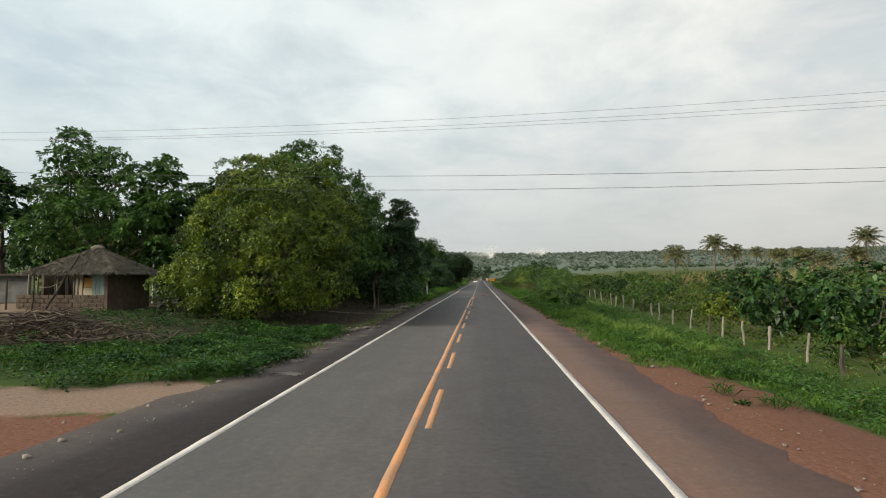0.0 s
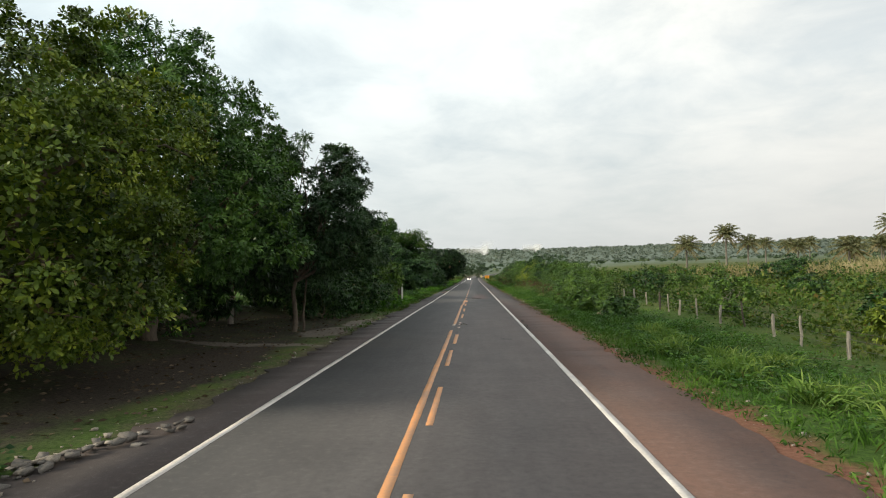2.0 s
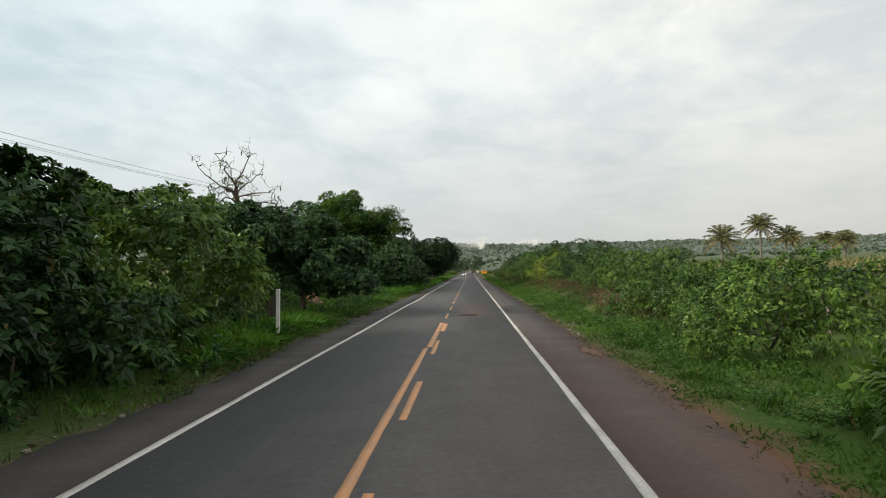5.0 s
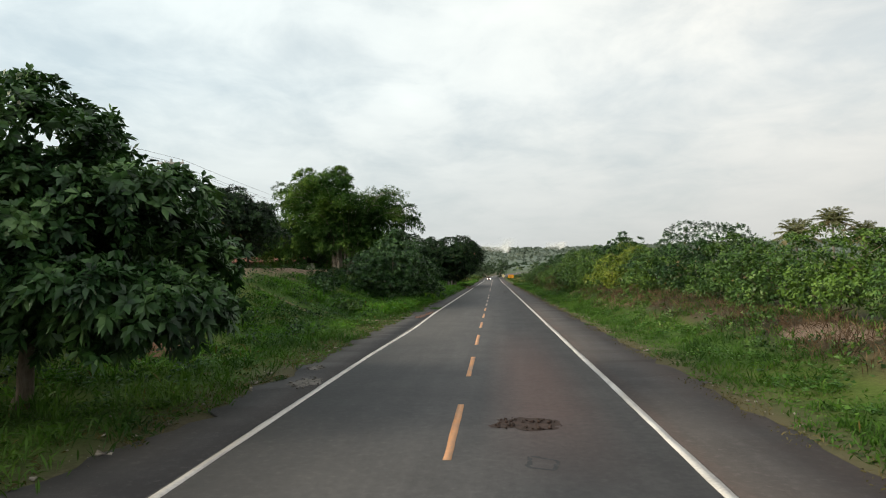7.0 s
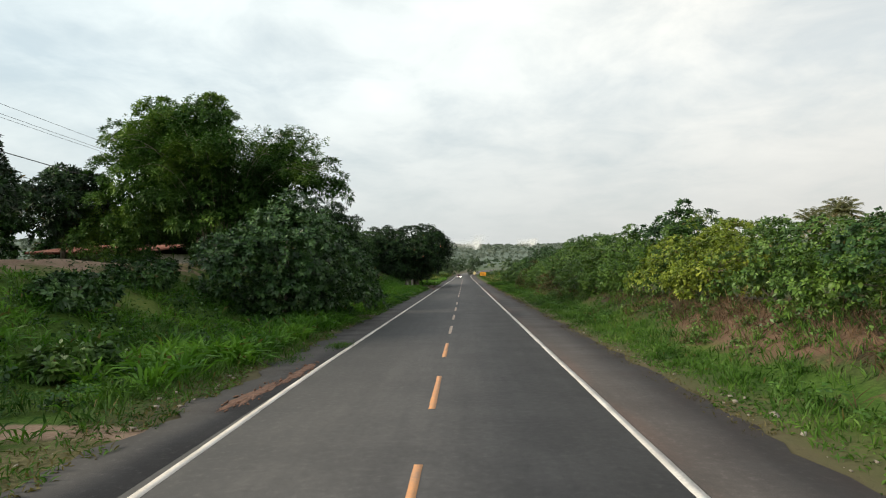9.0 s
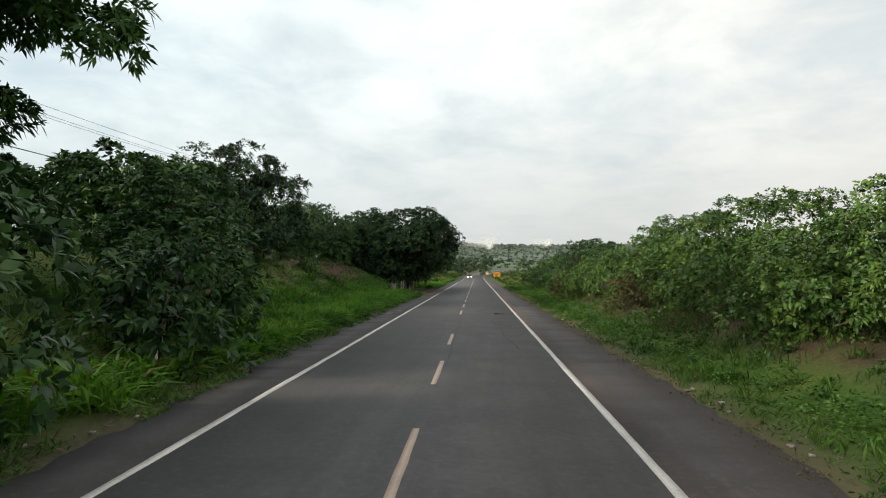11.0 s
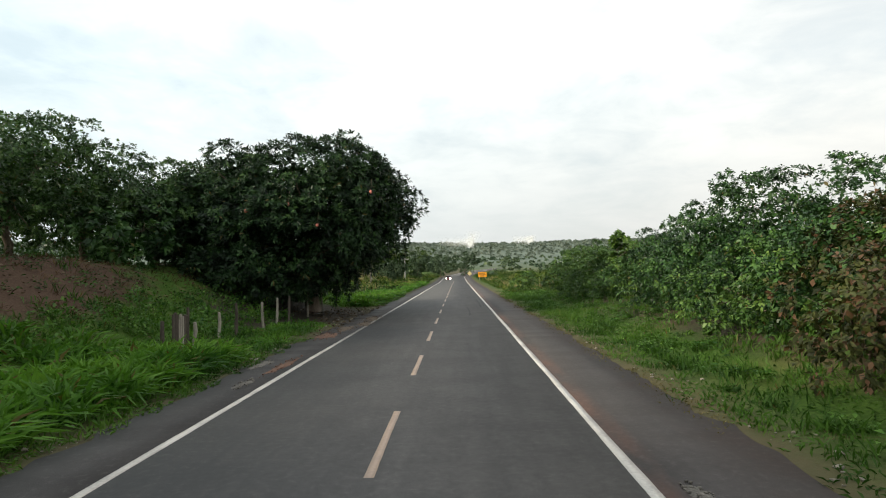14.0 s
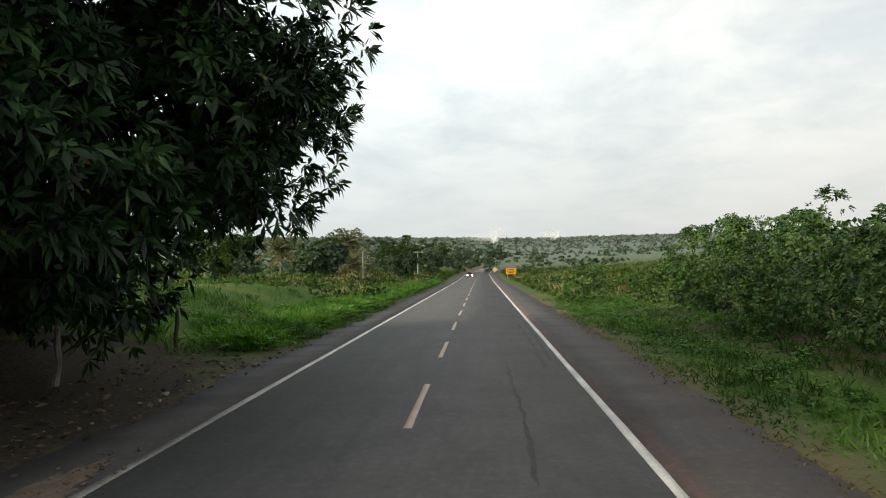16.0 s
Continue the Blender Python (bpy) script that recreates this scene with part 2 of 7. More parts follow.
def ground_material():
    m, n, l, b = material("ground_soil_and_turf", 0.95, 0.1)
    vec = coords(n, l)
    tc = n.new("ShaderNodeTexCoord")
    sep = n.new("ShaderNodeSeparateXYZ")
    l.new(tc.outputs["Object"], sep.inputs[0])
    big = noise_tex(n, l, vec, 0.13, 6.0, 0.6)
    mid = noise_tex(n, l, vec, 0.9, 6.0, 0.65)
    fine = noise_tex(n, l, vec, 11.0, 5.0, 0.7)
    turf = mixcol(n, l, ramp(n, l, fine, [(0.35, 0.0), (0.65, 1.0)]), (0.027, 0.058, 0.010), (0.066, 0.118, 0.020))
    turf = mixcol(n, l, ramp(n, l, big, [(0.5, 0.0), (0.68, 0.5)]), turf, (0.17, 0.165, 0.05))
    earth = mixcol(n, l, ramp(n, l, fine, [(0.3, 0.0), (0.7, 1.0)]), (0.0819, 0.0499, 0.0328), (0.1638, 0.1053, 0.0702))
    # bank soil: the earth tone again, darkened for the shade of the orchard
    shaded_bankearth = mixcol(n, l, ramp(n, l, fine, [(0.3, 0.0), (0.7, 1.0)]), (0.045, 0.028, 0.020), (0.10, 0.064, 0.045))
    # fallen-leaf soil, its tone deepened to carry the shade beneath the crowns
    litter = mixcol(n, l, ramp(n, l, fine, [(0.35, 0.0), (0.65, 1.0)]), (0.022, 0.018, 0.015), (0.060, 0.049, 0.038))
    c = mixcol(n, l, ramp(n, l, mid, [(0.60, 0.0), (0.72, 0.8)]), turf, earth)
    # the pasture is drier and more olive than the verge
    c = mixcol(n, l, mathn(n, l, "MULTIPLY", remap(n, l, sep.outputs[0], 13.0, 19.0, 0.0, 0.75), ramp(n, l, mid, [(0.35, 0.3), (0.6, 1.0)])), c, mixcol(n, l, ramp(n, l, fine, [(0.35, 0.0), (0.65, 1.0)]), (0.045, 0.05, 0.016), (0.125, 0.115, 0.045)))
    # bare litter and trodden soil under the roadside trees, darkened for their shade
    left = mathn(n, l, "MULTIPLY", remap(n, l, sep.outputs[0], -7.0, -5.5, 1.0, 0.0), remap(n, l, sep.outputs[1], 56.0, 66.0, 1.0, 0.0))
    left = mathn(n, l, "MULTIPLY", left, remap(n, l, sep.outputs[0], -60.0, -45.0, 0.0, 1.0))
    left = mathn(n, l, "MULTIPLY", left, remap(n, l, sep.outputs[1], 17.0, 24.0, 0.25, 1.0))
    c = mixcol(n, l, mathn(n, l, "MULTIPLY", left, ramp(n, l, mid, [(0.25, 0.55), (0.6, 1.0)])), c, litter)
    # bare laterite along the edge of the shoulder
    ax = mathn(n, l, "ADD", mathn(n, l, "ABSOLUTE", mathn(n, l, "SUBTRACT", sep.outputs[0], 0.3)), mathn(n, l, "MULTIPLY", mathn(n, l, "SUBTRACT", mid, 0.5), 3.0))
    edge = remap(n, l, ax, 5.4, 6.3, 1.0, 0.0)
    dust = mixcol(n, l, ramp(n, l, fine, [(0.3, 0.0), (0.7, 1.0)]), (0.095, 0.08, 0.065), (0.19, 0.165, 0.14))
    red = mixcol(n, l, ramp(n, l, fine, [(0.3, 0.0), (0.7, 1.0)]), (0.117, 0.0515, 0.0328), (0.2106, 0.1053, 0.0702))
    sand = mixcol(n, l, ramp(n, l, fine, [(0.3, 0.0), (0.7, 1.0)]), (0.1722, 0.1148, 0.082), (0.287, 0.2091, 0.1599))
    red = mixcol(n, l, mathn(n, l, "MULTIPLY", remap(n, l, sep.outputs[1], 50.0, 80.0, 0.0, 0.85), 1.0), red, (0.085, 0.085, 0.042))
    verge = mixcol(n, l, ramp(n, l, fine, [(0.35, 0.0), (0.65, 1.0)]), (0.045, 0.0413, 0.0263), (0.1125, 0.1013, 0.06))
    c = mixcol(n, l, edge, c, mixcol(n, l, remap(n, l, sep.outputs[0], -1.0, 1.0, 0.0, 1.0), verge, red))
    # bare dry litter at the foot of the hedge
    foot = mathn(n, l, "MULTIPLY", remap(n, l, sep.outputs[0], 8.7, 9.9, 0.0, 1.0), remap(n, l, sep.outputs[0], 15.0, 18.0, 1.0, 0.0))
    foot = mathn(n, l, "MULTIPLY", foot, mathn(n, l, "MULTIPLY", remap(n, l, sep.outputs[1], 78.0, 90.0, 0.0, 1.0), remap(n, l, sep.outputs[1], 226.0, 236.0, 1.0, 0.0)))
    c = mixcol(n, l, mathn(n, l, "MULTIPLY", foot, ramp(n, l, mid, [(0.3, 0.45), (0.55, 0.95)])), c, mixcol(n, l, ramp(n, l, big, [(0.4, 0.0), (0.6, 0.6)]), litter, earth))
    # trodden tan strip where verge and shoulder meet
    tan = mathn(n, l, "MULTIPLY", remap(n, l, ax, 6.3, 7.2, 1.0, 0.0), ramp(n, l, mid, [(0.36, 0.1), (0.6, 0.65)]))
    c = mixcol(n, l, mathn(n, l, "MULTIPLY", tan, remap(n, l, sep.outputs[1], 60.0, 80.0, 0.0, 1.0)), c, (0.088, 0.076, 0.045))
    tanturf = mixcol(n, l, ramp(n, l, fine, [(0.35, 0.0), (0.65, 1.0)]), (0.06, 0.06, 0.0256), (0.152, 0.132, 0.068))
    # the driveway's sand
    def blob(cx, cy, sx, sy):
        dx = mathn(n, l, "DIVIDE", mathn(n, l, "SUBTRACT", sep.outputs[0], cx), sx)
        dy = mathn(n, l, "DIVIDE", mathn(n, l, "SUBTRACT", sep.outputs[1], cy), sy)
        d = mathn(n, l, "SQRT", mathn(n, l, "ADD", mathn(n, l, "MULTIPLY", dx, dx), mathn(n, l, "MULTIPLY", dy, dy)))
        d = mathn(n, l, "ADD", d, mathn(n, l, "MULTIPLY", mathn(n, l, "SUBTRACT", mid, 0.5), 1.1))
        return remap(n, l, d, 0.8, 1.05, 1.0, 0.0)
    for cx, cy, sx, sy, colr in ((-8.4, 9.0, 2.8, 1.5, sand), (-6.6, 10.6, 1.5, 1.2, sand), (-12.5, 7.6, 5.0, 2.2, sand), (-8.6, 5.4, 3.4, 1.9, red), (-13.0, 4.4, 5.0, 2.2, red), (-7.5, 3.0, 2.0, 2.6, red), (-6.9, 6.6, 1.7, 1.5, red), (6.7, 9.0, 2.3, 8.0, red), (-33.0, 33.0, 11.0, 14.0, sand), (-22.0, 122.0, 7.5, 26.0, sand), (-15.2, 186.0, 3.8, 12.0, shaded_bankearth), (-9.0, 206.0, 4.6, 10.0, litter), (11.0, 93.5, 1.2, 2.0, sand), (10.4, 119.0, 2.0, 7.0, earth), (-8.0, 40.6, 3.4, 0.6, dust), (-9.6, 108.6, 5.0, 0.45, tanturf), (-6.6, 109.0, 2.4, 0.5, sand), (-5.6, 105.6, 1.3, 3.2, tanturf), (-6.4, 46.0, 1.2, 2.6, dust), (-5.8, 51.5, 0.9, 2.6, dust), (-10.5, 93.0, 2.0, 2.2, litter), (-7.8, 34.5, 2.0, 6.0, litter)):
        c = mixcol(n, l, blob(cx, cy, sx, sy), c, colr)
    # low forest on the far slopes, its colour paled and blued for distance haze
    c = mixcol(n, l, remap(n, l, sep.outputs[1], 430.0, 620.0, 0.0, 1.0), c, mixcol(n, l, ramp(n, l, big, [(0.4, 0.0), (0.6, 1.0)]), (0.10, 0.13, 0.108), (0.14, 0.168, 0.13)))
    l.new(c, b.inputs["Base Color"])
    bump(n, l, b, mathn(n, l, "ADD", mathn(n, l, "MULTIPLY", fine, 0.4), mid), 0.8, 0.06)
    return m


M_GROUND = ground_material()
M_ROAD = asphalt_material("worn_grey_asphalt", 0.14, 0.88)
M_SHOULDER_R = asphalt_material("dusty_shoulder_asphalt", 0.85, 0.56)
M_SHOULDER_L = asphalt_material("shoulder_asphalt", 0.22, 0.5)
M_WHITE = paint_material("white_road_paint", (0.62, 0.58, 0.54))
M_YELLOW = paint_material("orange_yellow_road_paint", (0.60, 0.27, 0.095))
M_YELLOW_WORN = paint_material("faded_pinkish_road_paint", (0.46, 0.33, 0.25))
M_BARK = rough_material("grey_brown_bark", (0.06, 0.045, 0.035), (0.17, 0.135, 0.105), 4.0, 30.0, 0.95, 0.03, (1, 1, 0.25))
M_BARK_PALE = rough_material("pale_bark", (0.16, 0.14, 0.115), (0.33, 0.29, 0.245), 4.0, 30.0, 0.95, 0.02, (1, 1, 0.25))
M_WOOD = rough_material("weathered_grey_wood", (0.14, 0.125, 0.105), (0.38, 0.34, 0.29), 5.0, 50.0, 0.9, 0.01, (1, 1, 0.15))
M_WOOD_DARK = rough_material("dark_weathered_wood", (0.04, 0.033, 0.028), (0.11, 0.09, 0.075), 5.0, 50.0, 0.9, 0.01, (1, 1, 0.15))
M_BRUSH = rough_material("dead_branches", (0.04, 0.028, 0.023), (0.17, 0.13, 0.105), 3.0, 40.0, 0.95, 0.01)
M_THATCH = rough_material("old_palm_thatch", (0.085, 0.074, 0.060), (0.25, 0.218, 0.178), 2.5, 60.0, 0.95, 0.04, (1, 1, 0.5))
M_MUD = rough_material("mud_brick", (0.075, 0.056, 0.042), (0.16, 0.122, 0.094), 3.0, 40.0, 0.95, 0.02)
M_CONCRETE = rough_material("pole_concrete", (0.24, 0.23, 0.22), (0.40, 0.39, 0.37), 2.0, 60.0, 0.9, 0.004)
M_TILE = rough_material("weathered_clay_tile", (0.22, 0.082, 0.054), (0.40, 0.18, 0.125), 2.0, 30.0, 0.85, 0.01)
M_PLASTER = rough_material("limewashed_plaster", (0.33, 0.30, 0.26), (0.52, 0.49, 0.44), 1.5, 30.0, 0.9, 0.005)
M_PLANK_TEAL = rough_material("faded_teal_boards", (0.16, 0.22, 0.20), (0.30, 0.36, 0.33), 3.0, 40.0, 0.85, 0.004, (1, 1, 0.2))
# outbuilding limewash with the shade of the yard trees put into its grey
M_SHADED_WALL = rough_material("shaded_limewash", (0.09, 0.09, 0.088), (0.19, 0.185, 0.178), 1.5, 30.0, 0.9, 0.005)
M_CREAM = rough_material("cream_plaster", (0.45, 0.38, 0.27), (0.62, 0.55, 0.42), 2.0, 40.0, 0.9, 0.004)
M_ROCK = rough_material("pale_stone", (0.15, 0.13, 0.105), (0.34, 0.30, 0.26), 4.0, 30.0, 0.9, 0.01)
M_DARK = rough_material("black_rubber", (0.02, 0.02, 0.02), (0.05, 0.05, 0.05), 4.0, 40.0, 0.8, 0.004)
M_WIRE = rough_material("aged_conductor", (0.05, 0.05, 0.05), (0.10, 0.10, 0.10), 4.0, 40.0, 0.6, 0.001)


def plain(name, col, rough=0.5, metal=0.0, glow=0.0):
    m, n, l, b = material(name, rough)
    vec = coords(n, l)
    l.new(mixcol(n, l, mathn(n, l, "MULTIPLY", noise_tex(n, l, vec, 6.0), 0.35), col, tuple(0.6 * c for c in col)), b.inputs["Base Color"])
    b.inputs["Metallic"].default_value = metal
    if glow:
        b.inputs["Emission Color"].default_value = (1.0, 0.93, 0.82, 1)
        b.inputs["Emission Strength"].default_value = glow
    return m


M_SIGN = plain("orange_sign_sheet", (0.80, 0.33, 0.02), 0.45)
M_SIGN_YELLOW = plain("yellow_sign_sheet", (0.75, 0.62, 0.30), 0.45)
M_BLACK = plain("black_ink", (0.02, 0.02, 0.02), 0.6)
M_STEEL = plain("galvanised_steel", (0.45, 0.45, 0.45), 0.5, 0.7)
M_CARPAINT = plain("dark_red_car_paint", (0.16, 0.03, 0.03), 0.3)
M_GLASS = plain("dark_car_glass", (0.02, 0.025, 0.03), 0.08)
M_LAMP = plain("lit_headlamp", (0.9, 0.9, 0.85), 0.3, 0.0, 9.0)
M_WHITEPAINT = plain("white_painted_wood", (0.72, 0.70, 0.66), 0.6)
M_WINDOW_GLOW = plain("amber_lit_board", (0.75, 0.42, 0.10), 0.6)
M_FLESH = plain("ripe_fruit", (0.62, 0.20, 0.15), 0.5)

L_CASHEW = leaf_material("cashew_leaf", (0.0082, 0.0215, 0.0025), (0.092, 0.143, 0.0145), (0.28, 0.33, 0.038), 0.48, 0.1, 0.24, 0.55, 0.02)
L_DARKTREE = leaf_material("deep_green_leaf", (0.0066, 0.0224, 0.0066), (0.0282, 0.0729, 0.0166), (0.0762, 0.1507, 0.0348), 0.45, 0.07, 0.25, 1.2, 0.01)
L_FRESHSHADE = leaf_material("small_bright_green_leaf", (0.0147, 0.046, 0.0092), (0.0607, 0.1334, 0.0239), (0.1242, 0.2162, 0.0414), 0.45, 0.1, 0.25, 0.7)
L_PINNATE = leaf_material("grey_green_leaflet", (0.0101, 0.0304, 0.012), (0.0386, 0.081, 0.0313), (0.0902, 0.1472, 0.0626), 0.5, 0.09, 0.25, 0.9)
L_FRESH = leaf_material("fresh_green_leaf", (0.0221, 0.057, 0.0101), (0.0828, 0.1518, 0.0239), (0.1426, 0.23, 0.0423), 0.45, 0.1, 0.25, 1.2)
L_ORCHARD = leaf_material("orchard_leaf", (0.010, 0.030, 0.010), (0.042, 0.092, 0.024), (0.098, 0.165, 0.044), 0.45, 0.10, 0.25, 0.5, 0.01)
L_LARGE = leaf_material("large_drooping_leaf", (0.0085, 0.029, 0.0095), (0.041, 0.097, 0.0262), (0.121, 0.208, 0.068), 0.4, 0.08, 0.3, 1.2)
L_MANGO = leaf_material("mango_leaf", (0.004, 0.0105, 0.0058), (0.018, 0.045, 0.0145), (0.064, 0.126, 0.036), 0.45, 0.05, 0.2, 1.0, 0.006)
L_BAMBOO = leaf_material("bamboo_leaf", (0.013, 0.042, 0.009), (0.056, 0.122, 0.021), (0.155, 0.24, 0.040), 0.55, 0.12, 0.15, 0.30)
L_HEDGE = leaf_material("hedge_leaf", (0.0147, 0.0423, 0.0092), (0.0644, 0.1288, 0.0258), (0.1288, 0.2024, 0.0442), 0.45, 0.08, 0.25, 1.1, 0.015)
L_YELLOWBUSH = leaf_material("yellow_green_leaf", (0.06, 0.095, 0.012), (0.15, 0.20, 0.024), (0.27, 0.30, 0.04), 0.45, 0.14, 0.25, 1.0, 0.02)
L_SCRUB = leaf_material("field_scrub_leaf", (0.0109, 0.03, 0.0062), (0.0511, 0.0919, 0.0164), (0.1294, 0.1464, 0.034), 0.6, 0.2, 0.12, 0.08, 0.03)
L_DRY = leaf_material("dry_straw", (0.1564, 0.1288, 0.069), (0.2668, 0.2254, 0.1288), (0.368, 0.3174, 0.1978), 0.7, 0.3, 0.1, 0.1)
L_PALM = leaf_material("palm_frond", (0.1012, 0.115, 0.0552), (0.1748, 0.1794, 0.092), (0.2576, 0.2438, 0.138), 0.5, 0.3, 0.25, 0.3, 0.10)
# canopy greens greyed to stand in for distance haze, the far woods palest
L_HAZE_WOODS = leaf_material("haze_pale_canopy", (0.125, 0.155, 0.135), (0.15, 0.18, 0.155), (0.185, 0.21, 0.17), 0.9, 0.15, 0.05, 0.03)
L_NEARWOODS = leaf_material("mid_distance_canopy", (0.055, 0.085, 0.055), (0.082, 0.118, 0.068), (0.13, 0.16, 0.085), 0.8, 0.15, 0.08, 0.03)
L_GRASS = leaf_material("verge_grass", (0.0166, 0.0483, 0.0075), (0.0558, 0.1222, 0.0181), (0.0966, 0.172, 0.0302), 0.55, 0.24, 0.15, 0.35, 0.012)
L_TURF = leaf_material("short_bright_turf_blade", (0.0197, 0.0541, 0.0082), (0.059, 0.1271, 0.0197), (0.1025, 0.1804, 0.0328), 0.6, 0.25, 0.12, 0.35)
L_TUSSOCK = leaf_material("pale_tussock_blade", (0.045, 0.10, 0.018), (0.13, 0.21, 0.045), (0.23, 0.29, 0.085), 0.6, 0.25, 0.12, 0.5)
L_CANE = leaf_material("cane_grass_blade", (0.0233, 0.0765, 0.009), (0.0765, 0.1843, 0.0198), (0.1303, 0.2562, 0.0342), 0.5, 0.28, 0.2, 0.35, 0.03)
L_PASTURE = leaf_material("pasture_blade", (0.034, 0.076, 0.014), (0.095, 0.165, 0.034), (0.16, 0.225, 0.058), 0.6, 0.25, 0.12, 0.2, 0.08)
L_DRYTURF = leaf_material("dry_turf_blade", (0.0587, 0.0517, 0.0207), (0.1173, 0.1, 0.0449), (0.1725, 0.1449, 0.0725), 0.7, 0.25, 0.1, 0.4)
# creeping weed leaf twice: here brightened as if sunlit, next darkened for tree shade
L_WEED_SUN = leaf_material("sunlit_creeping_leaf", (0.0176, 0.0598, 0.0106), (0.0669, 0.1496, 0.0246), (0.1188, 0.2156, 0.0405), 0.55, 0.25, 0.2, 0.9)
L_WEED = leaf_material("ground_cover_leaf", (0.0086, 0.0328, 0.0086), (0.036, 0.0954, 0.0203), (0.0743, 0.1525, 0.0313), 0.55, 0.25, 0.2, 0.9)
L_DEAD = leaf_material("dead_brown_leaf", (0.0414, 0.0276, 0.0184), (0.0966, 0.0626, 0.0386), (0.1748, 0.115, 0.069), 0.8, 0.1, 0.1, 0.6)
L_DRYBUSH = leaf_material("half_withered_leaf", (0.0172, 0.0219, 0.0078), (0.0509, 0.0587, 0.0188), (0.086, 0.0938, 0.0282), 0.55, 0.2, 0.2, 0.8, 0.2, (0.11, 0.062, 0.035))
L_LITTER = leaf_material("fallen_leaf", (0.0451, 0.0309, 0.0206), (0.1095, 0.0805, 0.0547), (0.1868, 0.1481, 0.1063), 0.8, 0.1, 0.1, 1.0)


# ---- shape of the land ----
def smooth(a, b, v):
    t = np.clip((np.asarray(v, float) - a) / (b - a), 0, 1)
    return t * t * (3 - 2 * t)


def wave(x, y, k, s=0.0):
    return np.sin(x * k + 1.3 * np.sin(y * k * 0.7 + s)) * np.cos(y * k * 0.9 + 1.1 * np.sin(x * k * 0.6 + s))


LEFT_Y = (-60, 0, 20, 32, 50, 68, 85, 100, 116, 150, 175, 190, 205, 222, 245, 300, 420)
LEFT_Z = (0.4, 0.4, 0.5, 0.75, 0.35, 0.6, 1.5, 2.6, 3.3, 3.2, 3.4, 3.7, 3.3, 2.0, 1.2, 0.8, 0.5)
RIGHT_Y = (-60, 10, 24, 36, 60, 76, 92, 112, 140, 165, 190, 215, 240, 300, 420)
RIGHT_Z = (-1.1, -1.1, -0.85, -0.65, -0.2, 0.1, 0.9, 1.3, 1.2, 0.9, 0.7, 0.5, 0.0, -0.5, 0.0)


def road_bend(y):
    """How far the road has swung to the right of its straight line."""
    d = np.maximum(np.asarray(y, float) - 365.0, 0)
    return 0.0011 * d ** 2


def height(x, y):
    x, y = np.asarray(x, float), np.asarray(y, float)
    xs = x - road_bend(np.minimum(y, 520))
    zl = np.interp(y, LEFT_Y, LEFT_Z) * smooth(-8.0, -17.0, xs)
    zr = np.interp(y, RIGHT_Y, RIGHT_Z) * np.where(np.interp(y, RIGHT_Y, RIGHT_Z) > 0, smooth(7.6, 11.5, xs), smooth(5.8, 13.0, xs))
    z = np.where(xs < 0, zl, zr)
    z = z + smooth(7, 16, np.abs(xs)) * (0.16 * wave(x, y, 0.35) + 0.08 * wave(x, y, 0.9, 2.0))
    # the fields on the right climb slowly; the far slope rises to a wooded ridge
    z = z + smooth(20, 130, xs) * np.clip(0.013 * (y + 0.5 * np.maximum(xs, 0)) - 0.4, 0, 6) * (1 - smooth(500, 800, y))
    r = np.hypot(x, y - 60)
    ridge = np.interp(r, (0, 250, 340, 480, 650, 900, 1200, 1500, 1800, 3200), (0, 0, 1.0, 5.0, 15.5, 35.0, 58.0, 79.0, 83.0, 82.0))
    ridge = ridge * (0.94 + 0.05 * wave(x, y, 0.0021) + 0.03 * wave(x, y, 0.006, 1.0))
    return z + ridge * smooth(-300, 150, y)


def hz(x, y):
    return float(height(x, y))


# ---- mesh helpers ----
def mesh_from(name, verts, faces, mat, parent=None, smooth_shade=False):
    """verts (n, 3); faces (m, k) of one polygon size."""
    me = bpy.data.meshes.new(name)
    verts, faces = np.asarray(verts, np.float32), np.asarray(faces, np.int32)
    k = faces.shape[1]
    me.vertices.add(len(verts))
    me.vertices.foreach_set("co", verts.ravel())
    me.loops.add(faces.size)
    me.loops.foreach_set("vertex_index", faces.ravel())
    me.polygons.add(len(faces))
    me.polygons.foreach_set("loop_start", np.arange(0, faces.size, k, dtype=np.int32))
    if smooth_shade:
        me.polygons.foreach_set("use_smooth", np.ones(len(faces), bool))
    me.update(calc_edges=True)
    me.materials.append(mat)
    ob = new(name, me)
    if parent is not None:
        ob.parent = parent
    return ob


def part(name, bm, mat, parent=None, label="", bevel=0.0):
    if bevel:
        bmesh.ops.bevel(bm, geom=bm.edges[:], offset=bevel, segments=1, affect="EDGES")
    me = bpy.data.meshes.new(name)
    bm.to_mesh(me)
    bm.free()
    me.materials.append(mat)
    ob = new(name, me)
    if parent is not None:
        ob.parent = parent
    if label:
        tagged(ob, label)
    return ob


def base(name, x, y, z=None, turn=0.0):
    e = new(name)
    e.empty_display_size = 0.3
    e.matrix_world = pose(x, y, hz(x, y) if z is None else z, 0, 0, turn)
    return e


def box(bm, x0, x1, y0, y1, z0, z1, m=None):
    r = bmesh.ops.create_cube(bm, size=1.0)
    t = Matrix.LocRotScale(((x0 + x1) / 2, (y0 + y1) / 2, (z0 + z1) / 2), None, (x1 - x0, y1 - y0, z1 - z0))
    bmesh.ops.transform(bm, matrix=(m @ t) if m is not None else t, verts=r["verts"])
    return r["verts"]


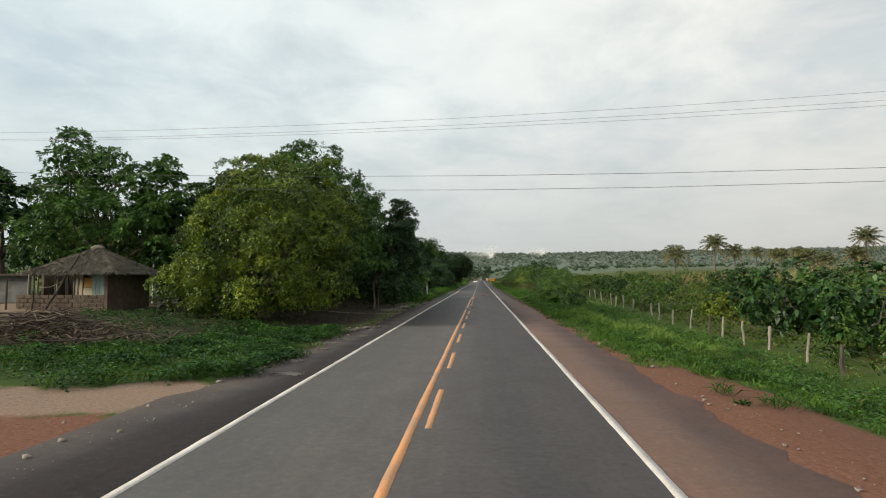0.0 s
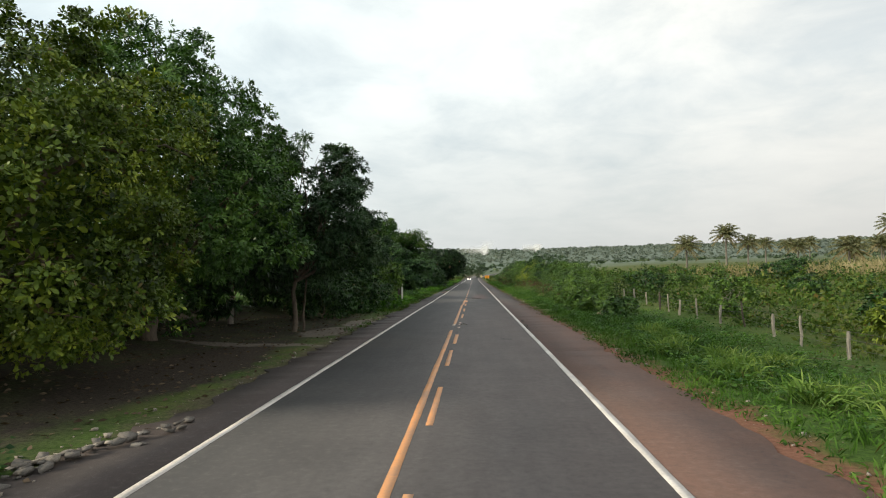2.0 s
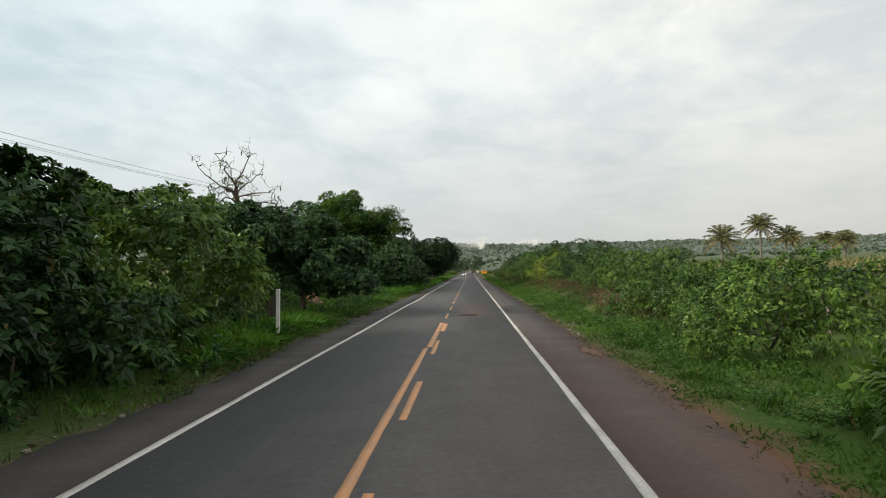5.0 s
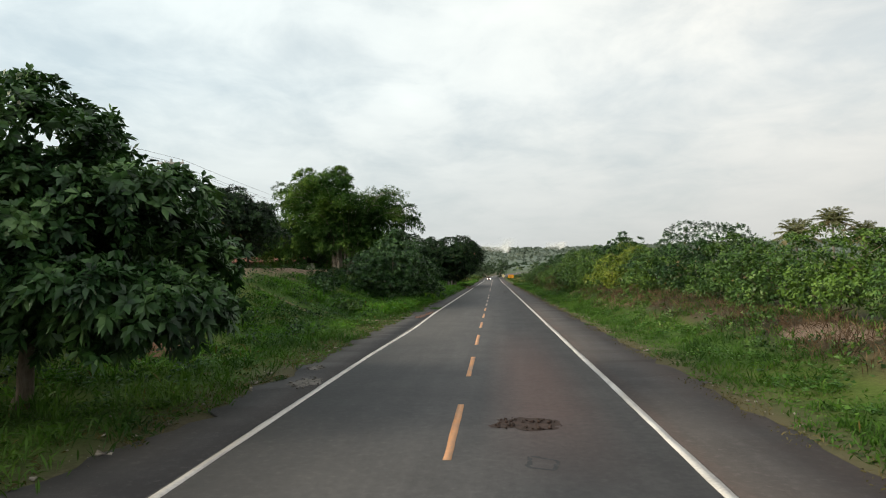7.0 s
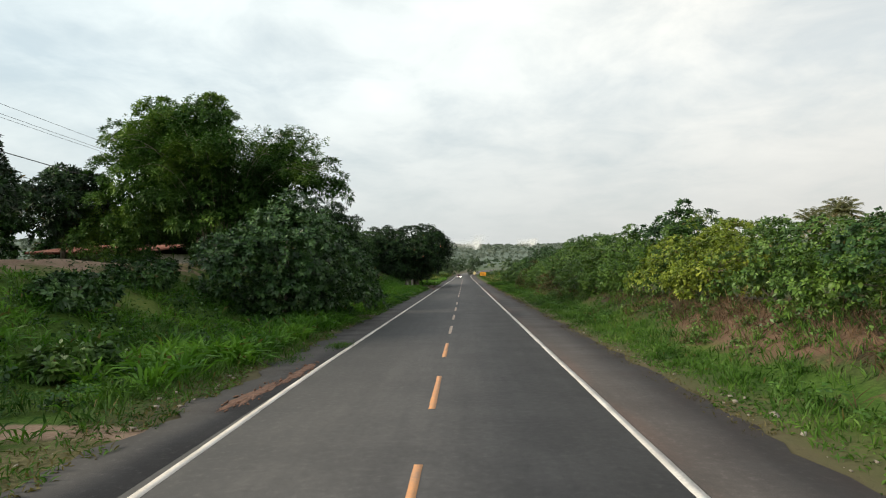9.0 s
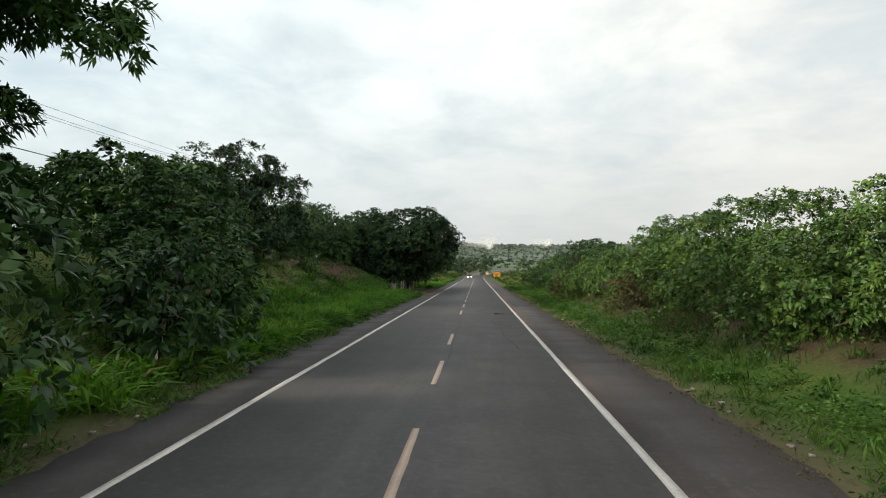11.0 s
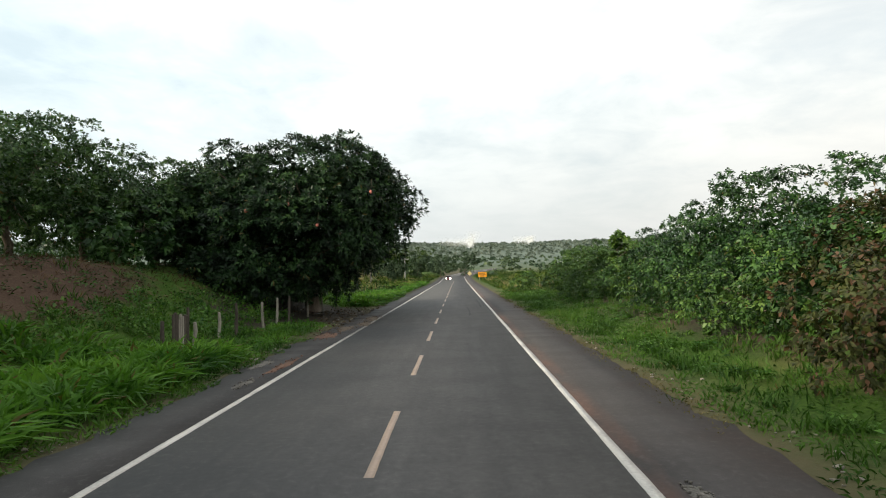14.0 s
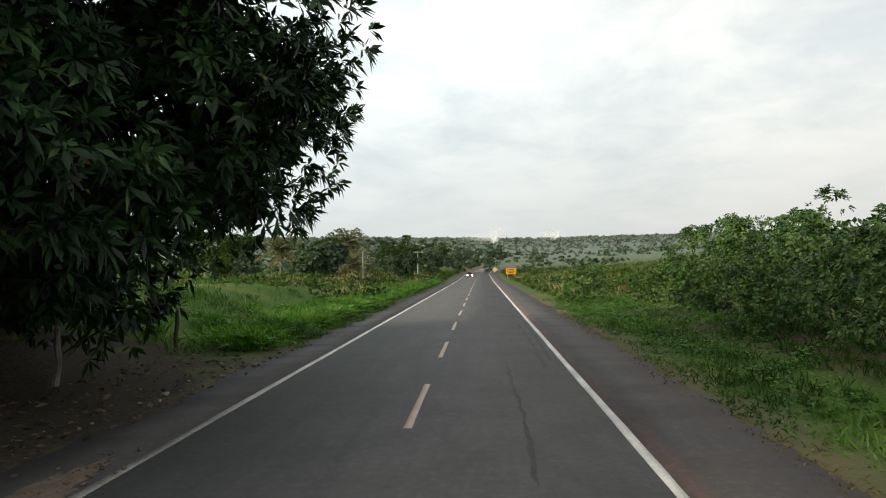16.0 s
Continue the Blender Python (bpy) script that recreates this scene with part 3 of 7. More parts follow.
def tube(points, radii, sides=7, wob=0.0, rng=None):
    """A tapered tube along points: vertices and quads."""
    pts = np.asarray(points, float)
    d = np.gradient(pts, axis=0)
    d /= np.linalg.norm(d, axis=1)[:, None] + 1e-9
    ref = np.where(np.abs(d[:, 2:3]) > 0.9, np.array([[1.0, 0, 0]]), np.array([[0, 0, 1.0]]))
    a = np.cross(d, ref)
    a /= np.linalg.norm(a, axis=1)[:, None]
    b = np.cross(d, a)
    ang = np.arange(sides) * 2 * np.pi / sides
    r = np.asarray(radii, float)[:, None] * (np.ones((1, sides)) if rng is None else 1 + wob * rng.standard_normal((len(pts), sides)))
    v = pts[:, None] + r[..., None] * (np.cos(ang)[None, :, None] * a[:, None] + np.sin(ang)[None, :, None] * b[:, None])
    i = np.arange(len(pts) - 1)[:, None] * sides
    j = np.arange(sides)[None]
    k = (j + 1) % sides
    f = np.stack([i + j, i + k, i + sides + k, i + sides + j], -1).reshape(-1, 4)
    return v.reshape(-1, 3), f


def join(pieces):
    vs, fs, n = [], [], 0
    for v, f in pieces:
        vs.append(v)
        fs.append(f + n)
        n += len(v)
    return np.concatenate(vs), np.concatenate(fs)


def curve_pts(a, b, n, sag=0.0, rng=None, wob=0.0):
    t = np.linspace(0, 1, n)[:, None]
    p = np.asarray(a, float) * (1 - t) + np.asarray(b, float) * t
    p[:, 2] -= (sag * 4 * t * (1 - t))[:, 0]
    if rng is not None:
        w = rng.standard_normal((n, 3)) * wob
        w[0] = w[-1] = 0
        p = p + w
    return p


def unit(v):
    return v / (np.linalg.norm(v, axis=-1, keepdims=True) + 1e-9)


def leaf_quads(c, axis, length, width, droop, rng, fold=0.15, face=None, rounded=False):
    """One folded, pointed leaf at every place c, growing along axis, its upper side turned to face."""
    n = len(c)
    axis = unit(axis)
    if face is None:
        face = np.array([0, 0, 1.0]) + 0.7 * rng.standard_normal((n, 3))
    side = unit(np.cross(axis, face))
    nrm = np.cross(side, axis)
    length = (length * (0.7 + 0.6 * rng.random(n)))[:, None]
    width = (width * (0.75 + 0.5 * rng.random(n)))[:, None]
    down = np.array([0, 0, -1.0])
    mid = c + axis * length * 0.5 + down * droop * length * 0.12
    tip = c + axis * length + down * droop * length * 0.55
    if rounded:
        mid = mid + axis * length * 0.12
        end = c + axis * length * 0.93 + down * droop * length * 0.45
        v = np.stack([c, mid + side * width / 2 + nrm * fold * width, end + side * width * 0.26, tip, end - side * width * 0.26, mid - side * width / 2 + nrm * fold * width], 1)
        return v.reshape(-1, 3), np.arange(n * 6).reshape(n, 6)
    v = np.stack([c, mid + side * width / 2 + nrm * fold * width, tip, mid - side * width / 2 + nrm * fold * width], 1)
    return v.reshape(-1, 3), np.arange(n * 4).reshape(n, 4)


def rosettes(c, axis, per, length, width, droop, rng, stem=0.05, open_=1.15, turn=0.28, rounded=False):
    """A whorl of leaves round the end of a twig at every place c; the leaves lie like a fan across axis."""
    n = len(c)
    axis = unit(axis)
    u = unit(np.cross(axis, rng.standard_normal((n, 3))))
    w = np.cross(axis, u)
    phi = (np.arange(per) * 2.39996)[None] + rng.random((n, 1)) * 6.28 + 0.35 * rng.standard_normal((n, per))
    tilt = np.clip(open_ * (0.45 + 0.62 * ((np.arange(per) + 0.5) / per)[None] ** 0.6) + 0.16 * rng.standard_normal((n, per)), 0.15, 2.0)
    d = np.cos(tilt)[..., None] * axis[:, None] + np.sin(tilt)[..., None] * (np.cos(phi)[..., None] * u[:, None] + np.sin(phi)[..., None] * w[:, None])
    back = (np.arange(per) / per)[None, :, None] * rng.uniform(0.4, 1.0, (n, 1, 1)) * stem
    p = c[:, None] - axis[:, None] * back + d * 0.02
    face = axis[:, None] + np.array([0, 0, 0.25]) + turn * rng.standard_normal((n, per, 3))
    return leaf_quads(p.reshape(-1, 3), d.reshape(-1, 3), length, width, droop, rng, 0.12, face.reshape(-1, 3), rounded)


def bumpy(d, seed, amount):
    """Uneven outline of a crown, by direction."""
    s = np.array([seed * 1.7, seed * 0.9, seed * 2.3])
    q = d * 3.1 + s
    f = np.sin(q[:, 0] * 1.3 + 2 * np.sin(q[:, 1])) + np.sin(q[:, 1] * 1.9 + 2 * np.sin(q[:, 2])) + 0.7 * np.sin(q[:, 2] * 3.7 + 3 * np.sin(q[:, 0] * 1.7))
    return 1 + amount * f / 2


def crown_leaves(lobes, clusters, per, length, width, rng, droop=0.5, out=0.7, rag=0.14, spread=0.14, under=0.35, inner=0.12, layered=0.0, bough=0.75, core=0.35, leaf=1.12, rounded=False):
    """Leaf sprays, gathered on boughs, on and in a union of ellipsoids (x, y, z, rx, ry, rz)."""
    lob = np.asarray(lobes, float)
    area = (lob[:, 3] * lob[:, 4]) + (lob[:, 4] * lob[:, 5]) + (lob[:, 3] * lob[:, 5])
    gather = int(np.clip(clusters / 40, 10, 30))
    bough = bough * (1.0 + 0.018 * (gather - 10))
    which = rng.choice(len(lob), int(clusters / gather * 2.2) + 8, p=area / area.sum())
    d = unit(rng.standard_normal((len(which), 3)))
    keep = (d[:, 2] > -0.25) | (rng.random(len(d)) < under)
    d, which = d[keep], which[keep]
    r = 0.98 - np.abs(rng.standard_normal(len(d))) * 0.17
    deep = rng.random(len(d)) < inner
    r[deep] = 0.45 + 0.4 * rng.random(deep.sum())
    bump_r = np.ones(len(d))
    for i in range(len(lob)):
        s = which == i
        bump_r[s] = bumpy(d[s], i + lob[i, 0] * 0.37 + lob[i, 1] * 0.11, rag)
    p = lob[which, :3] + d * lob[which, 3:] * (r * bump_r)[:, None]
    ok = np.ones(len(p), bool)
    for i in range(len(lob)):
        q = np.linalg.norm((p - lob[i, :3]) / lob[i, 3:], axis=1)
        ok &= ~((q < 0.78) & (which != i) & (rng.random(len(p)) < 0.92))
    m = max(4, clusters // gather)
    p, d, which = p[ok][:m], d[ok][:m], which[ok][:m]
    nrm = unit(d / lob[which, 3:])
    if layered:
        p[:, 2] = p[:, 2] * 0.4 + np.round(p[:, 2] / layered) * layered * 0.6
    m = len(p)
    # each bough is a rounded tuft of whorls on its outer and upper side
    big = bough * (0.6 + 0.8 * rng.random(m))
    k = gather
    off = unit(rng.standard_normal((m, k, 3)) + 0.75 * nrm[:, None] + np.array([0, 0, 0.75]))
    ball = off * (0.80 + 0.30 * rng.random((m, k, 1))) * big[:, None, None] * np.array([1, 1, 0.72])
    pc = (p[:, None] + ball).reshape(-1, 3) + rng.standard_normal((m * k, 3)) * spread * 0.35
    nc = np.repeat(nrm, k, 0) * 0.3 + off.reshape(-1, 3) + np.array([0, 0, 0.12]) + 0.22 * rng.standard_normal((m * k, 3))
    v, f = rosettes(pc, nc, per, length * leaf, width * leaf, droop, rng, spread, 0.75 + 0.5 * out, 0.28, rounded)
    if core:
        # shaded inner foliage
        n = int(area.sum() * core * 19)
        w2 = rng.choice(len(lob), n, p=area / area.sum())
        q = lob[w2, :3] + unit(rng.standard_normal((n, 3))) * lob[w2, 3:] * (0.66 * rng.random((n, 1)) ** 0.5)
        room = np.minimum(0.42 * lob[w2, 3:].min(1), max(0.22, length * 1.35))
        v2, f2 = leaf_quads(q, rng.standard_normal((n, 3)), room, room * 0.6, 0.3, rng, 0.15, None, rounded)
        v, f = np.concatenate([v, v2]), np.concatenate([f, f2 + len(v)])
    return v, f


def limbs(rng, trunk, lobes, r0, bend=0.25, twigs=2):
    """Trunk from the foot to the fork, and limbs into every lobe with twigs."""
    foot, fork = np.asarray(trunk[0], float), np.asarray(trunk[1], float)
    t = tube(curve_pts(foot - (0, 0, 0.25), fork, 6, 0, rng, bend * 0.25), np.linspace(r0 * 1.25, r0 * 0.75, 6), 9, 0.06, rng)
    out = []
    for lo in lobes:
        lo = np.asarray(lo, float)
        tip = lo[:3] + (0, 0, lo[5] * 0.35)
        pts = curve_pts(fork - (0, 0, 0.1), tip, 6, -0.1, rng, bend)
        one = [tube(pts, np.linspace(r0 * 0.6, r0 * 0.12, 6), 6, 0.05, rng)]
        for _ in range(twigs):
            k = rng.integers(2, 5)
            e = lo[:3] + unit(rng.standard_normal(3)) * lo[3:] * 0.8
            one.append(tube(curve_pts(pts[k], e, 4, 0, rng, bend * 0.6), np.linspace(r0 * 0.26, r0 * 0.05, 4), 5))
        out.append(join(one))
    return t, out


def tree(name, label, x, y, lobes, leaf, bark, clusters, per, length, width, seed, r0=0.2, fork=None, z=None, category="tree", group="", **style):
    """A tree: trunk, limbs and a crown of single leaves. Lobes are given about its foot."""
    rng = np.random.default_rng(seed)
    e = base(name, x, y, z)
    fork = fork or (0.1, 0.0, max(0.4, min(l[2] - l[5] * 0.6 for l in lobes)))
    t, lb = limbs(rng, ((0, 0, 0), fork), lobes, r0)
    mesh_from("trunk", *t, bark, e, True)
    for one in lb:
        mesh_from("limb", *one, bark, e, True)
    mesh_from("crown", *crown_leaves(lobes, clusters, per, length, width, rng, **style), leaf, e)
    return tagged(e, label, category, group)


# ---- ground, road ----
def grid(name, xs, ys, fz, mat, flip=False):
    X, Y = np.meshgrid(xs, ys)
    v = np.stack([X.ravel(), Y.ravel(), fz(X.ravel(), Y.ravel())], 1)
    nx = len(xs)
    i = (np.arange(len(ys) - 1)[:, None] * nx + np.arange(nx - 1)[None]).ravel()
    return mesh_from(name, v, np.stack([i, i + 1, i + nx + 1, i + nx], 1), mat, None, True)


def steps(*runs):
    out = []
    for a, b, s in runs:
        out.append(np.arange(a, b, s))
    return np.concatenate(out + [np.array([runs[-1][1]])])


def ground_z(x, y):
    xs = x - road_bend(np.minimum(y, 520))
    return height(x, y) - 0.06 * (smooth(6.3, 4.6, np.abs(xs)))


ground = grid("ground", steps((-3000, -600, 300), (-600, -120, 40), (-120, -40, 8), (-40, -18, 2), (-18, 18, 0.7), (18, 40, 2), (40, 140, 8), (140, 600, 40), (600, 3000, 300)),
              steps((-600, -60, 60), (-60, -10, 5), (-10, 260, 1.0), (260, 420, 4), (420, 900, 20), (900, 1800, 60), (1800, 3600, 300)), ground_z, M_GROUND)
tagged(ground, "green turf and red laterite soil with bare sandy patches", "ground", kind="structure")


def ribbon(name, left, right, ys, z, mat, wob=0.0, seed=0, parent=None, under=0.05):
    """A strip along the road between two offsets, with an uneven edge and a skirt below it."""
    rng = np.random.default_rng(seed)
    bend = road_bend(ys)
    n = len(ys)
    def edge(o, k):
        w = wob if abs(o) > 4.0 or wob < 0.03 else 0
        # the edge line bows in a little before the bamboo
        if o < 0 and name == "edge_line":
            o = o + 0.16 * np.exp(-((ys - 104) / 7.0) ** 2) + 0.07 * np.exp(-((ys - 78) / 8.0) ** 2)
        elif o == -5.0:
            o = o - 1.9 * smooth(11.5, 5.0, ys) - 0.6 * smooth(29.0, 25.0, ys)
        return o + bend + w * (0.6 * np.sin(ys * 0.9 + k) * np.sin(ys * 0.37 + 2 * k) + (0.62 if wob > 0.05 else 0.25) * rng.standard_normal(n))
    a, b = edge(left, 1.0 + seed), edge(right, 2.0 + seed)
    zz = np.full(n, z) + height(bend, ys)
    v = np.concatenate([np.stack([a, ys, zz - under], 1), np.stack([a, ys, zz], 1), np.stack([b, ys, zz], 1), np.stack([b, ys, zz - under], 1)])
    i = np.arange(n - 1)
    f = np.concatenate([np.stack([i + k * n, i + (k + 1) * n, i + (k + 1) * n + 1, i + k * n + 1], 1) for k in range(3)])
    return mesh_from(name, v, f, mat, parent)


Y_ROAD = steps((-60, 240, 0.5), (240, 330, 2), (330, 520, 4))
road = ribbon("road", -3.55, 3.55, Y_ROAD, 0.0, M_ROAD, 0.0, 1)
tagged(road, "worn grey two-lane asphalt road", "road", kind="structure")
sh_l = ribbon("shoulder", -5.0, -3.55, Y_ROAD, -0.004, M_SHOULDER_L, 0.24, 2)
tagged(sh_l, "crumbling dark asphalt road shoulder", "road shoulder", kind="structure")
sh_r = ribbon("shoulder", 3.55, 5.65, Y_ROAD, -0.004, M_SHOULDER_R, 0.13, 3)
tagged(sh_r, "asphalt road shoulder under red laterite dust", "road shoulder", kind="structure")

for k, (a, b) in enumerate(((-3.565, -3.415), (3.405, 3.565))):
    o = ribbon("edge_line", a, b, Y_ROAD, 0.004, M_WHITE, 0.012, 7 + k, None, 0.003)
    tagged(o, "worn white edge line", "road marking", kind="structure")
centre = base("centre_line", 0, 0, 0)
tagged(centre, "orange-yellow centre line, part solid and part broken", "road marking", kind="structure")
for k, (a, b, left, right) in enumerate(((-60, 46.4, -0.27, -0.12), (50.0, 71.0, -0.25, -0.08), (71.0, 80.4, -0.17, 0.03))):
    ribbon("solid_line", left, right, np.arange(a, b, 0.3), 0.004, M_YELLOW, 0.012, 20 + k, centre, 0.003)
ribbon("solid_line", -0.26, -0.1, np.arange(48.9, 50.05, 0.2), 0.004, M_YELLOW_WORN, 0.03, 23, centre, 0.003)
for k, (a, b) in enumerate(((50.3, 51.0), (49.4, 49.8), (47.4, 48.1))):
    ribbon("dash", 0.06, 0.2, np.arange(a, b + 0.05, 0.1), 0.004, M_YELLOW_WORN, 0.03, 30 + k, centre, 0.003)
dash_ends = [11.1 + 6.885 * k for k in range(-9, 5)] + [44.25, 57.9, 64.9] + [11.1 + 6.885 * k for k in range(9, 18)] + [128.15 + 7.45 * k for k in range(1, 27) if k != 4]
for k, ytop in enumerate(dash_ends):
    off, half = (0.1, 0.065) if ytop < 44 else (0.14, 0.075) if ytop < 76 else (0.15, 0.105) if ytop < 82 else (0.0, 0.065)
    ribbon("dash", off - half, off + half, np.arange(ytop - 3.7, ytop, 0.3), 0.004, M_YELLOW if ytop < 124 else M_YELLOW_WORN, 0.012, 40 + k, centre, 0.003)


# ---- far country ----
def far_woods():
    rng = np.random.default_rng(5)
    n = 9000
    r = 300 + 1250 * rng.random(n) ** 0.8
    a = rng.uniform(-0.72, 0.78, n)
    x, y = r * np.sin(a), 60 + r * np.cos(a)
    off = x - road_bend(np.minimum(y, 520))
    open_field = (off > 14) & (r < 520) & (wave(x, y, 0.013) > -0.25)
    keep = ~((np.abs(off) < 13) & (y < 540)) & ~open_field & ((wave(x, y, 0.009, 3) > -0.75) | (r > 900))
    x, y, r = x[keep], y[keep], r[keep]
    n = len(x)
    size = (1.5 + 2.2 * rng.random(n) ** 3) * (0.8 + 0.45 * smooth(500, 1300, r))
    z = height(x, y)
    # every crown is a ragged dome of leaf masses
    per = 17
    for near, mat, lab in ((True, L_NEARWOODS, "dark green belt of trees in the valley"), (False, L_HAZE_WOODS, "woods covering the far slopes, their green paled for haze")):
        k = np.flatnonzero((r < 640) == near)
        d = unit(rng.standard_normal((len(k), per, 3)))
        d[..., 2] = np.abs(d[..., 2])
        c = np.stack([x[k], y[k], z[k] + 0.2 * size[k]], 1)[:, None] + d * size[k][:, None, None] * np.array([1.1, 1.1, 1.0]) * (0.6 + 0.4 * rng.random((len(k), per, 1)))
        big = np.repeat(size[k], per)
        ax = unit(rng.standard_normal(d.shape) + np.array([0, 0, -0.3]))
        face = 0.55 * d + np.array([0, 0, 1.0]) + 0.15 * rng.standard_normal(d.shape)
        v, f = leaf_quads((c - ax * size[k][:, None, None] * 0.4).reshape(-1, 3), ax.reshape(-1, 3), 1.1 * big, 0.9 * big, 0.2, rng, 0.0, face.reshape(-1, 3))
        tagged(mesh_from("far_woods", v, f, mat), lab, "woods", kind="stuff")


far_woods()


def scrub(name, label, x, y, size, per, leaf_l, leaf_w, mat, seed, tall=1.0, droop=0.4):
    """Uncountable low bushes as one object."""
    rng = np.random.default_rng(seed)
    n = len(x)
    z = height(x, y)
    d = unit(rng.standard_normal((n, per, 3)))
    d[..., 2] = np.abs(d[..., 2]) * tall
    c = np.stack([x, y, z], 1)[:, None] + d * size[:, None, None] * (0.45 + 0.55 * rng.random((n, per, 1)))
    sz = np.repeat(0.6 + 0.4 * size / size.mean(), per)
    v, f = leaf_quads(c.reshape(-1, 3), (d * 0.7 + 0.6 * rng.standard_normal(d.shape) + np.array([0, 0, 0.2])).reshape(-1, 3), leaf_l * sz, leaf_w * sz, droop, rng, 0.15, (d + np.array([0, 0, 0.5]) + 0.3 * rng.standard_normal(d.shape)).reshape(-1, 3))
    return tagged(mesh_from(name, v, f, mat), label, "bushes", kind="stuff")


def blades(name, label, x, y, length, width, mat, seed, lean=0.35, droop=0.5, category="grass", lift=0.0):
    """Grass: one bent blade at every place."""
    rng = np.random.default_rng(seed)
    c = np.stack([x, y, height(x, y) - 0.03 + lift], 1)
    ax = rng.standard_normal((len(x), 3)) * lean
    ax[:, 2] = 1.0
    v, f = leaf_quads(c, ax, length, width, droop, rng, 0.0)
    return tagged(mesh_from(name, v, f, mat), label, category, kind="stuff")


def scatter(n, x0, x1, y0, y1, seed, keep=None, clump=0.0, tuft=1, tuft_r=0.12):
    rng = np.random.default_rng(seed)
    x, y = rng.uniform(x0, x1, n), rng.uniform(y0, y1, n)
    if clump:
        w = 0.5 + 0.5 * wave(x, y, 1.1, seed) * 0.6 + 0.4 * wave(x, y, 0.4, seed + 1)
        k = rng.random(n) < np.clip(w * (1 + clump) - clump * 0.2, 0.06, 1)
        x, y = x[k], y[k]
    if keep is not None:
        k = keep(x, y)
        x, y = x[k], y[k]
    if tuft > 1:
        x = np.repeat(x, tuft) + rng.standard_normal(len(x) * tuft) * tuft_r
        y = np.repeat(y, tuft) + rng.standard_normal(len(y) * tuft) * tuft_r
    return x, y


# ---- roadside growth ----
def taper(x, e):
    """Longer blades away from the shoulder."""
    return 0.45 + 0.55 * smooth(e, e + 1.6, np.abs(x))


def bare_left(x, y):
    under_trees = (y > 15 + 2 * np.sin(x)) & (y < 60) & (x < np.where((y > 25) & (y < 45), -4.85, -5.4))
    drive = y < 9.9 + 0.55 * (x + 9.6) * (x > -9.6)
    mango = (y > 197) & (y < 214) & (x < -4.5)
    yard = (x < -14.5) & (y > 100) & (y < 146)
    track = (np.abs(y - 108.7) < 0.6) | ((y > 101) & (y < 109) & (x > -7.2))
    slope = (x < -12.4 - 0.6 * np.sin(y)) & (y > 171) & (y < 206) & (wave(x, y, 1.3) > -0.75)
    return ~(under_trees | drive | mango | yard | slope | track)


x, y = scatter(10500, -20.0, -4.9, 9, 240, 11, bare_left, 0.5, 10, 0.14)
thin = (x < -7.2) & (y > 86) & (y < 146) & (np.random.default_rng(10).random(len(x)) < 0.45)
x, y = x[~thin], y[~thin]
k = x < -4.95 - 0.2 * np.sin(y)
blades("verge_grass", "lush green grass on the road verge", x[k], y[k], 0.55 * taper(x[k], 4.6), 0.036, L_GRASS, 12)
x, y = scatter(8500, 5.6, 12.8, -2, 245, 13, lambda x, y: ~((x < 9.2) & (y < 15.0)), 0.3, 9, 0.13)
k = x > 5.85 + 0.25 * smooth(58, 80, y) + 0.25 * np.sin(y * 0.8)
blades("verge_grass", "short green grass on the road verge", x[k], y[k], 0.42 * taper(x[k], 5.6), 0.034, L_GRASS, 14)
# short dense turf up to the ragged edge of the shoulder
rng = np.random.default_rng(60)
n = 100000
x, y = 5.45 + 4.9 * rng.random(n) ** 1.1, rng.uniform(6, 236, n)
k = (x > 5.66 + 0.18 * smooth(58, 80, y) + 0.35 * rng.random(len(x)) ** 2 + 0.3 * wave(x, y, 1.3) + 0.2 * wave(x, y, 5.0)) & (wave(x, y, 0.8, 3) > -0.72) & ~((x < 9.0) & (y < 15.5)) & ((x < 8.7 + 0.7 * wave(x, y, 0.7, 1)) | (y < 80))
blades("verge_turf", "short dense green turf along the road", x[k], y[k], 0.2, 0.036, L_TURF, 61, 0.9, 0.7)
x, y = -4.75 - 4.8 * rng.random(n) ** 1.4, rng.uniform(62, 236, n)
k = (x < -4.95 + 0.3 * wave(x, y, 2.1) + 0.2 * wave(x, y, 5.0)) & (wave(x, y, 0.8, 3) > -0.6) & ~((y > 193) & (y < 216))
x, y = x[k][:70000], y[k][:70000]
dry = (x > -6.6) & (rng.random(len(x)) < 0.45) & (y < 130)
blades("verge_turf", "short dense green turf along the road", x[~dry], y[~dry], 0.2, 0.032, L_GRASS, 62, 0.9, 0.7)
blades("dry_turf", "short dry tan grass beside the shoulder", x[dry], y[dry], 0.16, 0.028, L_DRYTURF, 63, 0.9, 0.6)
rng = np.random.default_rng(64)
n = 16000
x, y = 5.5 + 0.24 * rng.standard_normal(n) + 0.35 * rng.random(n), rng.uniform(56, 236, n)
k = (x > 5.2) & (wave(x, y, 0.9, 5) + 0.5 * wave(x, y, 3.1) > -0.2)
blades("dry_turf", "short dry tan grass creeping over the shoulder's edge", x[k], y[k], 0.13, 0.022, L_DRYTURF, 65, 1.0, 0.6)
